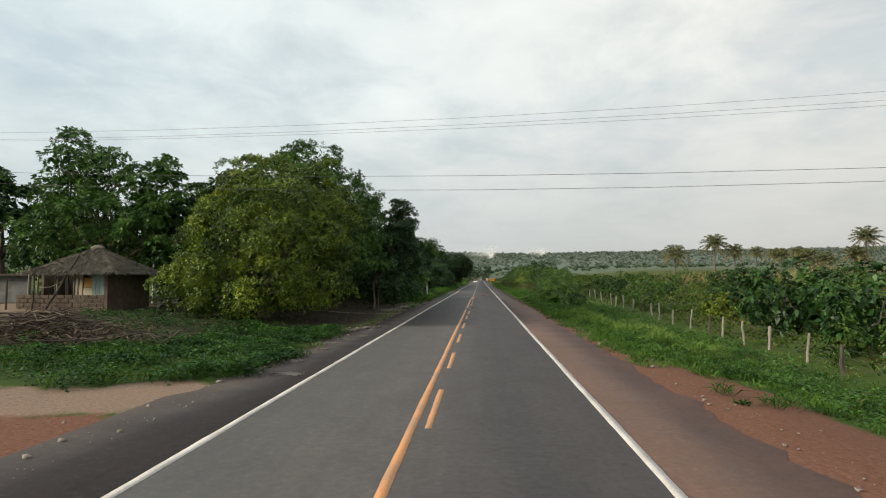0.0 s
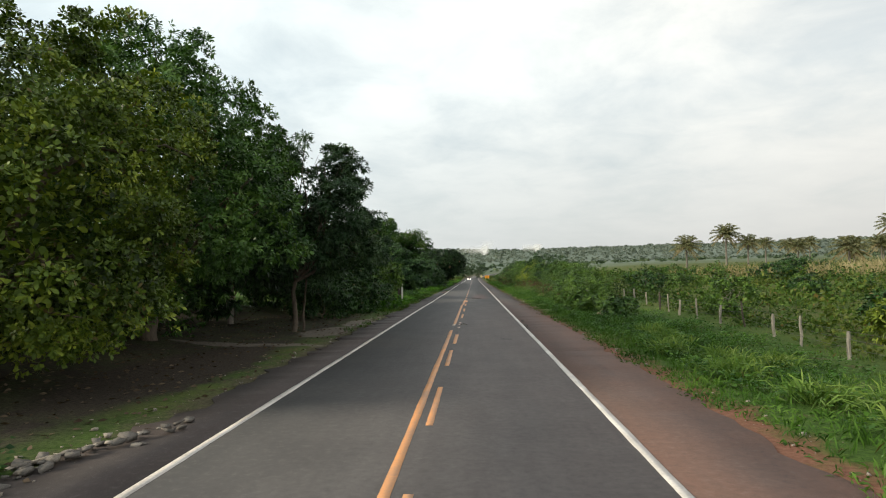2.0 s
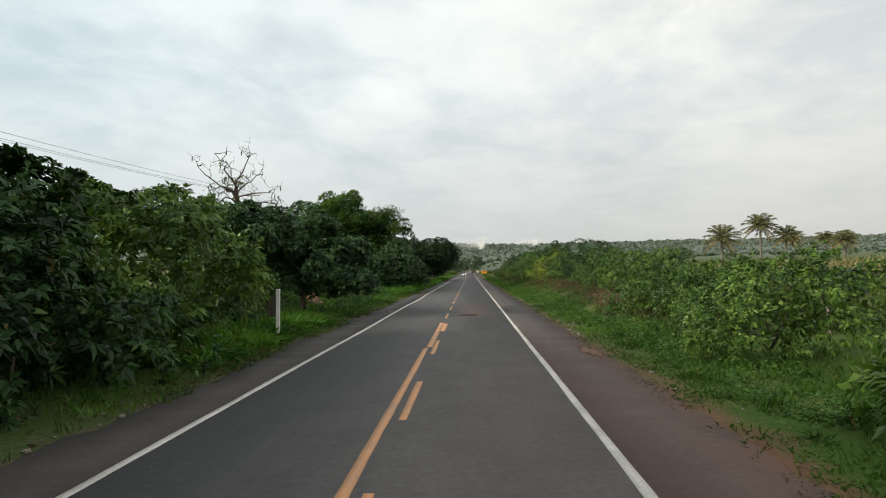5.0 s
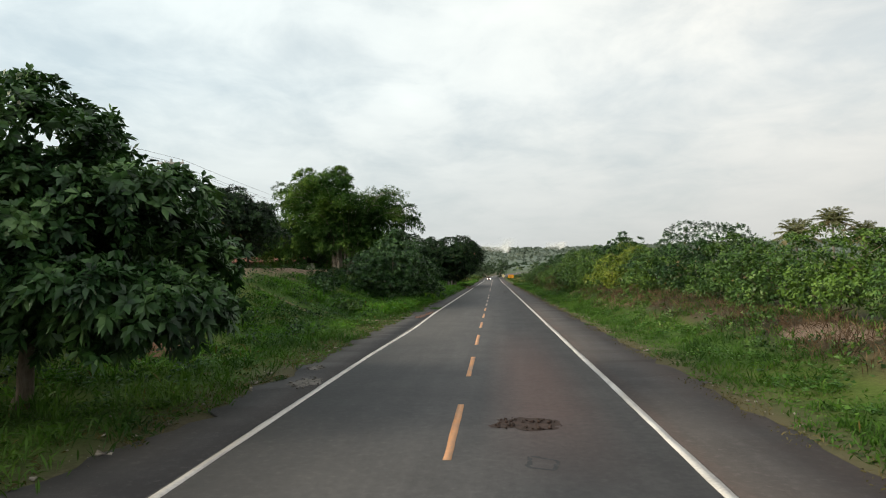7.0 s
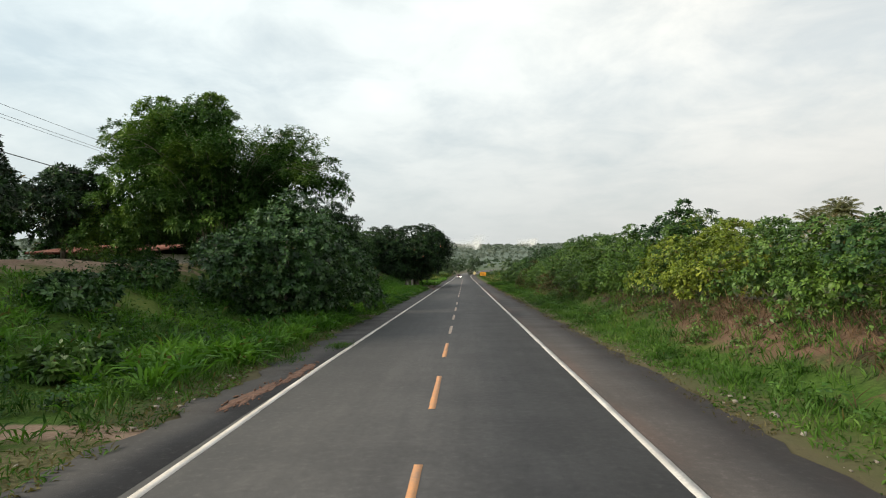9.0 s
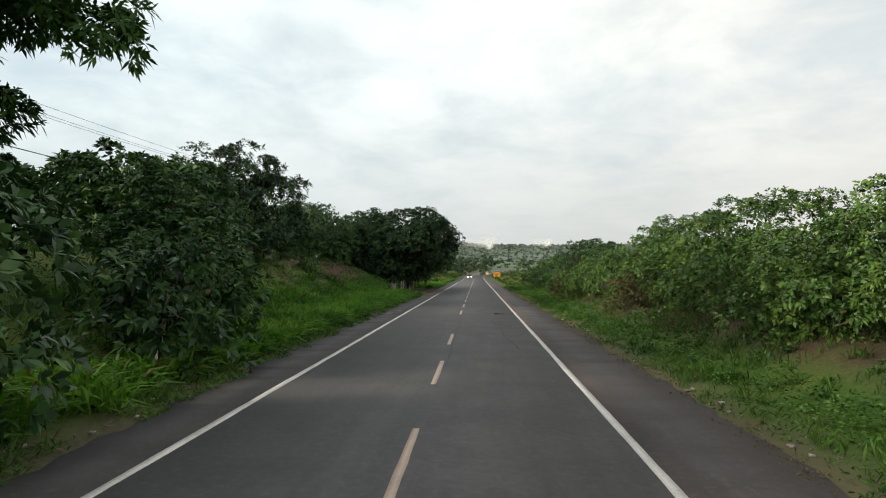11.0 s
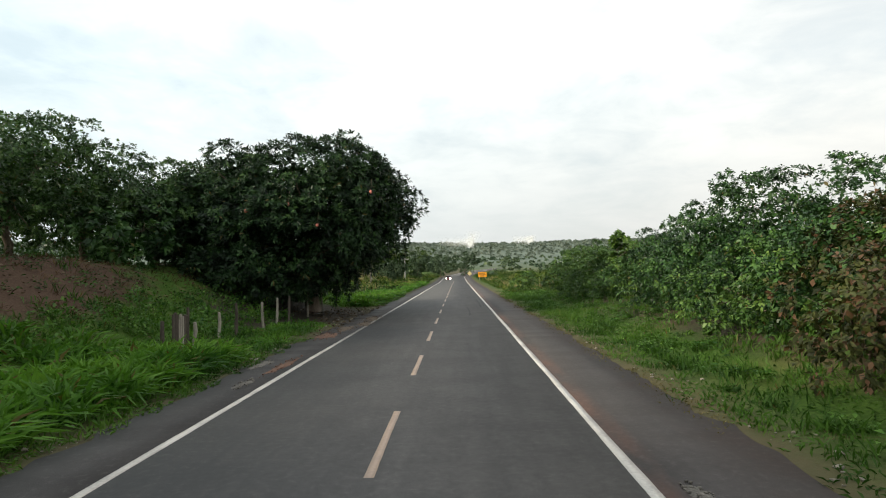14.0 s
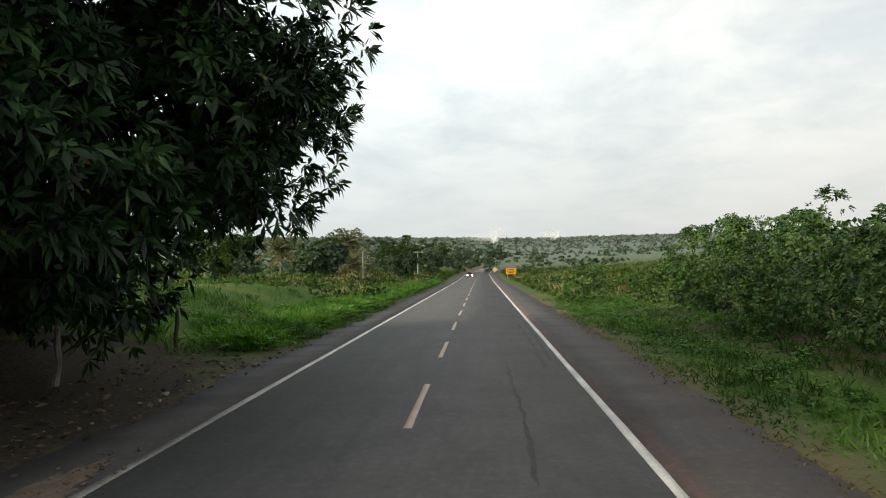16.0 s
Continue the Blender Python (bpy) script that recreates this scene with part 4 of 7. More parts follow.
# tall cane grass along the bank
rng = np.random.default_rng(15)
ys = np.concatenate([rng.uniform(143, 187, 720), rng.uniform(215, 300, 620), rng.uniform(66, 80, 90), rng.uniform(112, 143, 130)])
xs = -5.8 - np.abs(rng.standard_normal(len(ys))) * np.where((ys > 143) & (ys < 190), 2.5, 1.5)
x, y = np.repeat(xs, 44) + rng.standard_normal(len(xs) * 44) * 0.15, np.repeat(ys, 44) + rng.standard_normal(len(xs) * 44) * 0.15
blades("cane_grass", "tall arching bright green cane grass", x, y, 1.45 * taper(x, 4.9), 0.075, L_CANE, 16, 0.5, 0.9)
# dead stalks and brown leaves low in the hedge
rng = np.random.default_rng(47)
n = 190
xs, ys = 10.2 + 0.9 * rng.standard_normal(n), rng.uniform(78, 178, n)
x = np.repeat(xs, 16) + rng.standard_normal(n * 16) * 0.22
y = np.repeat(ys, 16) + rng.standard_normal(n * 16) * 0.22
blades("dead_stalks", "brown dead stalks and twigs at the foot of the hedge", x, y, 0.4 + 0.8 * np.repeat(rng.random(n), 16) ** 1.5, 0.022, L_DEAD, 48, 0.6, 0.4)
rng = np.random.default_rng(66)
n = 120
x, y = 9.7 + 0.7 * rng.standard_normal(n), rng.uniform(76, 180, n)
scrub("foot_weeds", "dark ragged weeds at the foot of the hedge", x, y, 0.22 + 0.4 * rng.random(n) ** 1.5, 44, 0.15, 0.08, L_HEDGE, 67, 1.1)
rng = np.random.default_rng(68)
n = 130
x, y = -8.7 - 3.6 * rng.random(n) ** 1.3, rng.uniform(184, 203, n)
scrub("bank_weeds", "lush leafy weeds behind the bank fence", x, y, 0.3 + 0.55 * rng.random(n) ** 1.4, 46, 0.16, 0.09, L_WEED_SUN, 69, 1.2)
n = 150
xs, ys = rng.uniform(-8.2, -5.7, n), rng.uniform(183, 200, n)
x, y = np.repeat(xs, 40) + rng.standard_normal(n * 40) * 0.22, np.repeat(ys, 40) + rng.standard_normal(n * 40) * 0.22
blades("bank_clumps", "lush bright green grass clumps on the bank", x, y, (0.3 + 0.35 * np.repeat(rng.random(n), 40)) * taper(x, 5.2), 0.04, L_CANE, 70, 0.6, 0.9)
# thin dead tufts on the bare bank
rng = np.random.default_rng(49)
xs, ys = rng.uniform(-18, -11.5, 260), rng.uniform(166, 206, 260)
x, y = np.repeat(xs, 14) + rng.standard_normal(260 * 14) * 0.2, np.repeat(ys, 14) + rng.standard_normal(260 * 14) * 0.2
blades("dead_tufts", "withered brown grass tufts on the bare bank", x, y, 0.4, 0.035, L_DEAD, 50, 0.7, 0.6)
# a dry clump in front of the large-leaved trees
rng = np.random.default_rng(52)
x, y = -6.4 + 0.28 * rng.standard_normal(170), 78.9 + 0.3 * rng.standard_normal(170)
blades("dry_grass", "dry straw-coloured grass clump on the verge", x, y, 0.95, 0.035, L_DRY, 53, 0.35, 0.6)
# rank dark weeds and bright clumps over the bank
rng = np.random.default_rng(56)
n = 120
x, y = rng.uniform(-15.5, -7.4, n), rng.uniform(87, 128, n)
scrub("bank_weeds", "rank dark green weeds over the grassy bank", x, y, 0.25 + 0.5 * rng.random(n) ** 1.5, 46, 0.17, 0.095, L_DARKTREE, 57, 1.1)
n = 190
xs, ys = rng.uniform(-14.5, -6.8, n), rng.uniform(86, 130, n)
k = np.abs(ys - 108.6) > 1.0
xs, ys = xs[k], ys[k]
n = len(xs)
x, y = np.repeat(xs, 60) + rng.standard_normal(n * 60) * 0.28, np.repeat(ys, 60) + rng.standard_normal(n * 60) * 0.28
blades("bank_clumps", "lush bright green grass clumps on the bank", x, y, 0.5 + 0.4 * np.repeat(rng.random(n), 60), 0.05, L_CANE, 58, 0.6, 0.9)
# separate taller tufts
rng = np.random.default_rng(45)
tx = np.concatenate([-5.8 - 12 * rng.random(800) ** 1.3, 6.6 + 4.5 * rng.random(620)])
ty = np.concatenate([rng.uniform(64, 196, 800), rng.uniform(10, 240, 620)])
k = ~((tx < 0) & (ty > 100) & (tx < -13)) & ~((tx < -12.5) & (ty > 160))
tx, ty = tx[k], ty[k]
size = (0.45 + 0.6 * rng.random(len(tx)) ** 2) * np.where(tx > 0, 0.7, 1.0)
n = 34
x = np.repeat(tx, n) + rng.standard_normal(len(tx) * n) * np.repeat(size, n) * 0.22
y = np.repeat(ty, n) + rng.standard_normal(len(tx) * n) * np.repeat(size, n) * 0.22
blades("grass_tufts", "thick tufts of taller green grass", x, y, np.repeat(size, n), 0.036, L_GRASS, 46, 0.5, 0.9)
# rank clumps between the shoulder and the pasture fence
rng = np.random.default_rng(42)
xs = np.array([8.8, 9.7, 10.3, 8.4, 10.6, 7.8, 9.3, 11.4, 9.0, 8.6, 10.4, 9.4, 7.6])
ys = np.array([28.0, 25.6, 28.4, 30.6, 31.2, 33.4, 23.6, 38.0, 36.6, 41.0, 22.0, 45.0, 37.5])
x = np.repeat(xs, 230) + rng.standard_normal(len(xs) * 230) * 0.3
y = np.repeat(ys, 230) + rng.standard_normal(len(xs) * 230) * 0.3
blades("rank_grass", "tall arching green grass clumps on the verge", x, y, 1.25, 0.042, L_TUSSOCK, 43, 0.6, 0.9)
# broad-leaved creeping weeds
rng = np.random.default_rng(17)
def weeds(name, x0, x1, y0, y1, n, seed, keep=None, leaf=L_WEED):
    x, y = scatter(n, x0, x1, y0, y1, seed, keep, 0.5, 17, 0.17)
    r = np.random.default_rng(seed)
    c = np.stack([x, y, height(x, y) + r.random(len(x)) ** 0.7 * (0.16 + 0.34 * (0.5 + 0.5 * wave(x, y, 1.7, 2)))], 1)
    ax = r.standard_normal((len(x), 3))
    ax[:, 2] = 0.25
    v, f = leaf_quads(c, ax, 0.13, 0.085, 0.5, r, 0.15, np.array([0, 0, 1.0]) + 0.35 * r.standard_normal((len(x), 3)))
    tagged(mesh_from(name, v, f, leaf), "dense green broad-leaved creeping weeds", "weeds", kind="stuff")
weeds("creeping_weeds", -15.0, -5.2, 9.3, 17.5, 1900, 18, lambda x, y: (y > 9.9 + 0.55 * (x + 9.6) * (x > -9.6) + 0.3 * np.sin(3 * x)) & (y < 16.5 + 0.5 * np.sin(x * 2)))
weeds("creeping_weeds", -10.5, -5.75, 16.0, 25.6, 1500, 19)
weeds("creeping_weeds", -20.0, -9.0, 17.5, 28.5, 420, 26)
weeds("creeping_weeds", 6.9, 14.0, 8, 62, 2000, 20, lambda x, y: ~((x < 9.2) & (y < 15.5)), L_WEED_SUN)
weeds("creeping_weeds", -17.0, -6.8, 86, 150, 1500, 21, lambda x, y: np.abs(y - 108.7) > 0.7)
weeds("creeping_weeds", -17.0, -11.0, 156, 206, 420, 27)
weeds("creeping_weeds", 7.0, 10.6, 60, 235, 1600, 22, lambda x, y: (x < 8.8 + 0.8 * wave(x, y, 0.5, 2)) | (y > 186), L_WEED_SUN)
# fallen leaves and pebbles by the shoulders
x, y = scatter(3200, -20, -5.0, 17, 62, 23)
x2, y2 = scatter(900, -8.5, -4.6, 194, 218, 24)
x3, y3 = scatter(1500, -18, -9, 170, 210, 28)
x, y = np.concatenate([x, x2, x3]), np.concatenate([y, y2, y3])
r = np.random.default_rng(25)
ax = r.standard_normal((len(x), 3))
ax[:, 2] = 0.05
v, f = leaf_quads(np.stack([x, y, height(x, y) + 0.015], 1), ax, 0.16, 0.08, 0.0, r)
tagged(mesh_from("leaf_litter", v, f, L_LITTER), "dry fallen leaves strewn on the bare soil", "leaf litter", kind="stuff")

# field on the right
rng = np.random.default_rng(30)
n = 3600
x, y = 17.5 + 150 * rng.random(n) ** 1.25, rng.uniform(5, 300, n)
k = (wave(x, y, 0.12, 4) > -0.35) & ~((x < 26) & (y > 20) & (y < 70) & (rng.random(n) < 0.55))
x, y = x[k], y[k]
scrub("field_scrub", "mixed green and olive scrub over the field", x, y, (0.7 + 1.2 * rng.random(len(x)) ** 1.5) * (1 + 0.004 * np.hypot(x, y)), 25, 0.46, 0.30, L_SCRUB, 31, 1.0)
x, y = scatter(5200, 12.0, 48, 8, 95, 32, None, 0.3, 8, 0.2)
blades("field_grass", "rough green pasture grass", x, y, 0.36, 0.05, L_PASTURE, 33, 0.6)
x, y = 15.8 + 42 * rng.random(1700) ** 1.2, rng.uniform(8, 110, 1700)
scrub("field_scrub", "low olive weeds and seedlings over the pasture", x, y, 0.28 + 0.6 * rng.random(len(x)) ** 2, 18, 0.26, 0.14, L_SCRUB, 32, 1.2)
rng = np.random.default_rng(34)
n = 240
a = rng.uniform(0.28, 0.75, n)
rr = rng.uniform(120, 260, n)
xs, ys = rr * np.sin(a), rr * np.cos(a)
x = np.repeat(xs, 40) + rng.standard_normal(n * 40) * 1.2
y = np.repeat(ys, 40) + rng.standard_normal(n * 40) * 1.2
blades("dry_grass", "tall dry straw-coloured grass and stalks in the field", x, y, 1.6 + 2.2 * np.repeat(rng.random(n), 40) ** 1.5, 0.12, L_DRY, 35, 0.3, 0.4)
# dry undergrowth on the cut bank
xs, ys = scatter(260, 9.4, 12.5, 86, 131, 36)
x, y = np.repeat(xs, 16) + np.random.default_rng(37).standard_normal(len(xs) * 16) * 0.25, np.repeat(ys, 16) + np.random.default_rng(38).standard_normal(len(xs) * 16) * 0.25
blades("dry_grass", "dry brown undergrowth on the cut bank", x, y, 0.7, 0.022, L_DEAD, 39, 0.7, 0.6)


# ---- fence on the right ----
def fence_post(x, y, h, r, seed, group, mat=M_WOOD, lean=3.0):
    rng = np.random.default_rng(seed)
    e = base("fence_post", x, y)
    lx, ly = rng.standard_normal(2) * h * math.tan(radians(lean))
    pts = curve_pts((0, 0, -0.3), (lx, ly, h), 5, 0, rng, r * 0.25)
    v, f = tube(pts, r * np.array([1.05, 1.0, 0.95, 0.98, 0.8]), 7, 0.1, rng)
    cap = np.arange(len(v) - 7, len(v))
    top = np.append(v, [pts[-1] + (0, 0, r * 0.4)], 0)
    ft = np.array([[cap[i], cap[(i + 1) % 7], len(v), len(v)] for i in range(7)])
    bm = bmesh.new()
    vs = [bm.verts.new(p) for p in top]
    for q in f:
        bm.faces.new([vs[i] for i in q])
    for q in ft:
        bm.faces.new([vs[q[0]], vs[q[1]], vs[q[2]]])
    part("post", bm, mat, e)
    return tagged(e, "weathered split-wood fence post", "fence post", group), (x + lx * 0.9, y + ly * 0.9)


FENCE_Y = (14.6, 17.4, 20.3, 23.1, 26.2, 28.5, 31.5, 34.0, 37.2, 40.1, 43.3, 46.0, 49.2, 52.3, 55.5, 58.4, 61.0, 63.5, 66.8, 70.2, 74.2)
fence_tops = []
for i, fy in enumerate(FENCE_Y):
    fx = 15.0 + 0.008 * (fy - 30) + 0.15 * math.sin(fy * 1.7)
    dark = i % 5 == 2
    _, p = fence_post(fx, fy, 1.2 + 0.15 * math.sin(fy * 3.1), 0.066 + 0.015 * math.sin(fy), 100 + i, "pasture fence", M_WOOD_DARK if dark else M_WOOD)
    fence_tops.append((fx, fy))


def wires(name, label, pts, heights, r, sag, mat=M_WIRE):
    e = base(name, pts[0][0], pts[0][1], 0)
    e.matrix_world = Matrix.Identity(4)
    for h in heights:
        out = []
        for (x0, y0), (x1, y1) in zip(pts[:-1], pts[1:]):
            out.append(tube(curve_pts((x0, y0, hz(x0, y0) + h), (x1, y1, hz(x1, y1) + h), 4, sag), [r] * 4, 4))
        mesh_from("strand", *join(out), mat, e)
    return tagged(e, label, "wire")


wires("fence_wire", "thin rusty wire strung along the fence posts", fence_tops, (0.45, 0.78, 1.08), 0.006, 0.02)


# ---- trees of the left side ----
GL = "roadside trees"
tree("cashew_tree", "broad rounded cashew tree with yellow-green leaves", -11.9, 31.0,
     [(0.2, 0, 4.5, 4.4, 4.8, 3.9), (0.5, -0.2, 6.7, 3.5, 3.7, 2.6), (-1.5, -1.5, 3.2, 2.8, 3.0, 2.9), (2.2, -0.8, 3.4, 3.2, 3.4, 3.1), (-1.0, 1.5, 5.9, 2.7, 3.0, 2.3), (2.7, 2.0, 6.2, 2.6, 3.2, 3.0), (-0.5, -2.6, 1.7, 3.8, 2.2, 1.5), (2.9, -0.6, 2.3, 2.2, 3.0, 1.4), (-3.4, -0.5, 1.9, 1.8, 3.2, 1.7), (1.5, 3.0, 2.9, 3.0, 2.2, 1.6)],
     L_CASHEW, M_BARK, 12500, 6, 0.128, 0.074, 201, 0.32, (0, 0, 1.5), group=GL, droop=0.1, under=0.9, rag=0.12, out=0.75, bough=0.5, core=1.4, rounded=True)
tree("shade_tree", "tall bright green roadside tree with dense small leaves", -12.0, 40.0,
     [(0, 0, 4.8, 4.6, 5.0, 4.2), (0.2, 0, 9.0, 4.0, 4.0, 3.0), (2.6, 0.4, 7.4, 2.5, 3.0, 2.4), (-2.8, 0, 8.6, 3.6, 4.0, 3.0), (3.8, -0.8, 4.8, 2.4, 2.8, 2.6), (0.6, 0, 11.0, 2.3, 2.3, 1.5), (4.0, 0.6, 6.2, 1.5, 1.8, 1.3), (-1, -3, 2.6, 3.6, 2.6, 2.2), (1.5, 0.3, 9.8, 1.5, 1.8, 1.1)],
     L_FRESHSHADE, M_BARK, 8600, 7, 0.19, 0.08, 202, 0.28, (0, 0, 2.0), group=GL, droop=0.3, rag=0.22, under=0.7, bough=0.6, core=1.2)
tree("pinnate_tree", "slender-trunked tree with layered drooping dark sprays", -8.17, 46.3,
     [(0.8, 0, 5.0, 2.7, 3.2, 2.4), (0.4, 0.3, 7.2, 2.1, 2.4, 1.7), (2.3, -0.6, 6.0, 1.8, 2.0, 1.3), (-1.4, 1.0, 6.4, 2.6, 2.8, 2.2), (2.2, 1.2, 4.0, 1.9, 2.2, 1.4), (1.6, 1.8, 7.3, 1.6, 1.8, 1.0), (2.6, 2.4, 4.8, 1.5, 1.8, 1.0), (3.3, 3.0, 6.2, 1.1, 0.9, 0.35), (3.6, 3.3, 5.2, 1.0, 0.9, 0.35), (2.6, 2.4, 7.2, 0.9, 0.8, 0.4), (3.4, 3.0, 4.2, 0.9, 0.9, 0.4), (1.6, 0.3, 8.7, 0.5, 0.6, 0.9), (0.6, 0.0, 9.0, 0.5, 0.6, 0.9), (2.6, 0.2, 8.3, 0.6, 0.6, 0.6), (-0.6, 0.4, 8.8, 0.6, 0.6, 0.8)],
     L_PINNATE, M_BARK, 5200, 9, 0.19, 0.06, 203, 0.12, (0.1, 0.1, 2.6), group=GL, droop=0.45, rag=0.3, under=0.5, layered=0.75, bough=0.42, core=0.5)
tree("sapling", "thin young tree with a slender trunk", -7.9, 46.9, [(0.2, 0.6, 4.4, 1.6, 1.8, 1.6)], L_DARKTREE, M_BARK, 350, 9, 0.3, 0.11, 204, 0.06, (0.2, 0.1, 2.6), group=GL, droop=0.8)
tree("shade_tree", "dense dark green tree behind the roadside row", -15.0, 51.0,
     [(0, 0, 5.0, 4.4, 4.6, 4.2), (1.5, 2.5, 6.4, 3.4, 3.6, 3.0), (2.6, -1.5, 3.6, 2.8, 3.0, 2.8)], L_DARKTREE, M_BARK, 2400, 9, 0.34, 0.14, 205, 0.25, group=GL, droop=0.6, rag=0.18, under=0.6)
tree("shade_tree", "dense mid-green tree with low branches", -13.0, 60.0,
     [(0, 0, 3.6, 3.8, 4.0, 3.4), (2.2, 2.0, 3.4, 3.0, 3.4, 2.8), (-1.0, 3.0, 5.0, 3.0, 3.0, 2.4)], L_DARKTREE, M_BARK, 2300, 9, 0.30, 0.13, 206, 0.2, group=GL, droop=0.6, rag=0.2, under=0.7)
tree("wild_bush", "shaggy yellow-green bush over tall weeds", -10.2, 68.0,
     [(0, 0, 2.6, 2.8, 3.4, 2.6), (1.4, 2.6, 2.2, 2.4, 2.6, 2.0), (-0.5, -2.5, 2.2, 2.2, 2.4, 2.0)], L_FRESH, M_BARK, 1700, 8, 0.26, 0.12, 207, 0.1, category="bush", group=GL, droop=0.6, rag=0.25, under=0.8)
tree("wild_bush", "tangled dark bush beside the road", -8.2, 61.0,
     [(0, 0, 1.3, 1.9, 2.6, 1.5), (0.4, 3.2, 1.1, 1.7, 2.2, 1.2)], L_DARKTREE, M_BARK, 900, 8, 0.24, 0.10, 208, 0.08, category="bush", group=GL, droop=0.6, rag=0.25, under=0.8)
tree("wild_bush", "low bush in shade at the tree line", -9.0, 55.0, [(0, 0, 1.4, 2.0, 2.4, 1.6)], L_DARKTREE, M_BARK, 600, 8, 0.24, 0.11, 209, 0.07, category="bush", group=GL, droop=0.6, rag=0.25, under=0.8)
# behind and beside the hut
tree("slender_tree", "tall open-crowned green tree behind the hut", -27.0, 39.5,
     [(0, 0, 5.2, 5.0, 4.5, 4.2), (-4.0, 0, 10.4, 1.4, 1.6, 3.2), (-1.0, 0.5, 9.6, 1.2, 1.5, 2.6), (2.6, 0, 8.6, 1.6, 1.8, 2.4), (-5.0, 1, 6.4, 2.4, 2.6, 3.2), (4.6, 0.5, 6.6, 2.6, 3.0, 3.6), (-2.4, 0, 8.4, 1.5, 1.5, 2.4)],
     L_FRESHSHADE, M_BARK, 4400, 8, 0.27, 0.13, 210, 0.3, (0, 0, 2.2), group="trees round the hut", droop=0.6, rag=0.2, core=0.9)
tree("shade_tree", "dark tree closing the view behind the hut", -19.5, 42.0,
     [(0, 0, 5.2, 4.4, 4.4, 4.6), (2.0, 1.0, 7.6, 3.6, 3.6, 3.0), (-3.0, 2.0, 4.6, 3.6, 3.6, 4.0)], L_DARKTREE, M_BARK, 2400, 8, 0.36, 0.16, 211, 0.3, group="trees round the hut", droop=0.6, core=1.0, under=0.7)
tree("shade_tree", "dark spreading tree at the back of the yard", -47.0, 52.0,
     [(0, 0, 8.6, 6.5, 5.5, 4.2), (-4, 1, 10.0, 5.0, 5.0, 3.6), (4.6, 1, 7.0, 4.0, 4.0, 3.2)], L_DARKTREE, M_BARK, 1700, 8, 0.5, 0.24, 212, 0.35, (0, 0, 4.0), group="trees round the hut", droop=0.6)
tree("shade_tree", "dark trees at the back of the yard", -36.0, 56.0,
     [(0, 0, 5.0, 5.0, 4.0, 4.4), (-5, 0, 4.6, 4.0, 4.0, 4.0), (5, 1, 4.6, 4.4, 4.0, 4.2)], L_DARKTREE, M_BARK, 1700, 8, 0.5, 0.24, 213, 0.3, group="trees round the hut", droop=0.6)


def snag(x, y, top, seed, label, leafy=0.3, bark=M_BARK, fork=0.42, spread=1.6, rise=0.16):
    """A bare tree with seed pods standing above its neighbours."""
    rng = np.random.default_rng(seed)
    e = base("bare_tree", x, y)
    zt = top - hz(x, y)
    trunk = tube(curve_pts((0, 0, -0.2), (0.2, 0, zt * (fork + 0.13)), 6, 0, rng, 0.08), np.linspace(0.2, 0.11, 6), 8, 0.05, rng)
    mesh_from("trunk", *trunk, bark, e, True)
    out, tips = [], []
    for i in range(13):
        a = i * 2.4 + rng.random()
        start = np.array([0.2, 0, zt * (fork + 0.01 * i)])
        r = spread + 2.0 * rng.random()
        end = start + (math.cos(a) * r, math.sin(a) * r, zt * (rise + 0.26 * rng.random()))
        pts = curve_pts(start, end, 6, -0.15, rng, 0.12)
        one = [tube(pts, np.linspace(0.06, 0.02, 6), 5)]
        out.append(one)
        for _ in range(5):
            k = rng.integers(2, 6)
            q = pts[k] + unit(rng.standard_normal(3) + (0, 0, 0.4)) * (0.5 + 0.7 * rng.random())
            mid = curve_pts(pts[k], q, 4, 0, rng, 0.06)
            one.append(tube(mid, np.linspace(0.025, 0.008, 4), 4))
            tips.append(q)
            for _ in range(2):
                q2 = q + unit(rng.standard_normal(3) + (0, 0, 0.3)) * 0.4
                one.append(tube(curve_pts(q, q2, 3, 0), np.linspace(0.012, 0.005, 3), 4))
    for one in out:
        mesh_from("branch", *join(one), bark, e, True)
    tips = np.array(tips)
    some = tips[rng.random(len(tips)) < leafy]
    c = np.repeat(some, 14, 0) + rng.standard_normal((len(some) * 14, 3)) * 0.16
    mesh_from("foliage", *leaf_quads(c, rng.standard_normal(c.shape) + (0, 0, -0.2), 0.22, 0.09, 0.6, rng), L_FRESH, e)
    for q in tips[::5]:
        mesh_from("seed_pod", *tube(curve_pts(q, q - (0, 0, 0.32), 4), (0.01, 0.035, 0.035, 0.01), 5), bark, e, True)
    tagged(e, label, "tree", GL)


snag(-13.5, 86.3, 10.5, 220, "nearly leafless tree with thin branches and hanging pods", 0.15, M_BARK, 0.61, 0.9, -0.04)
snag(-13.2, 50.5, 14.6, 225, "tall half-dead tree with bare pale branches at the top", 0.12, M_BARK_PALE)

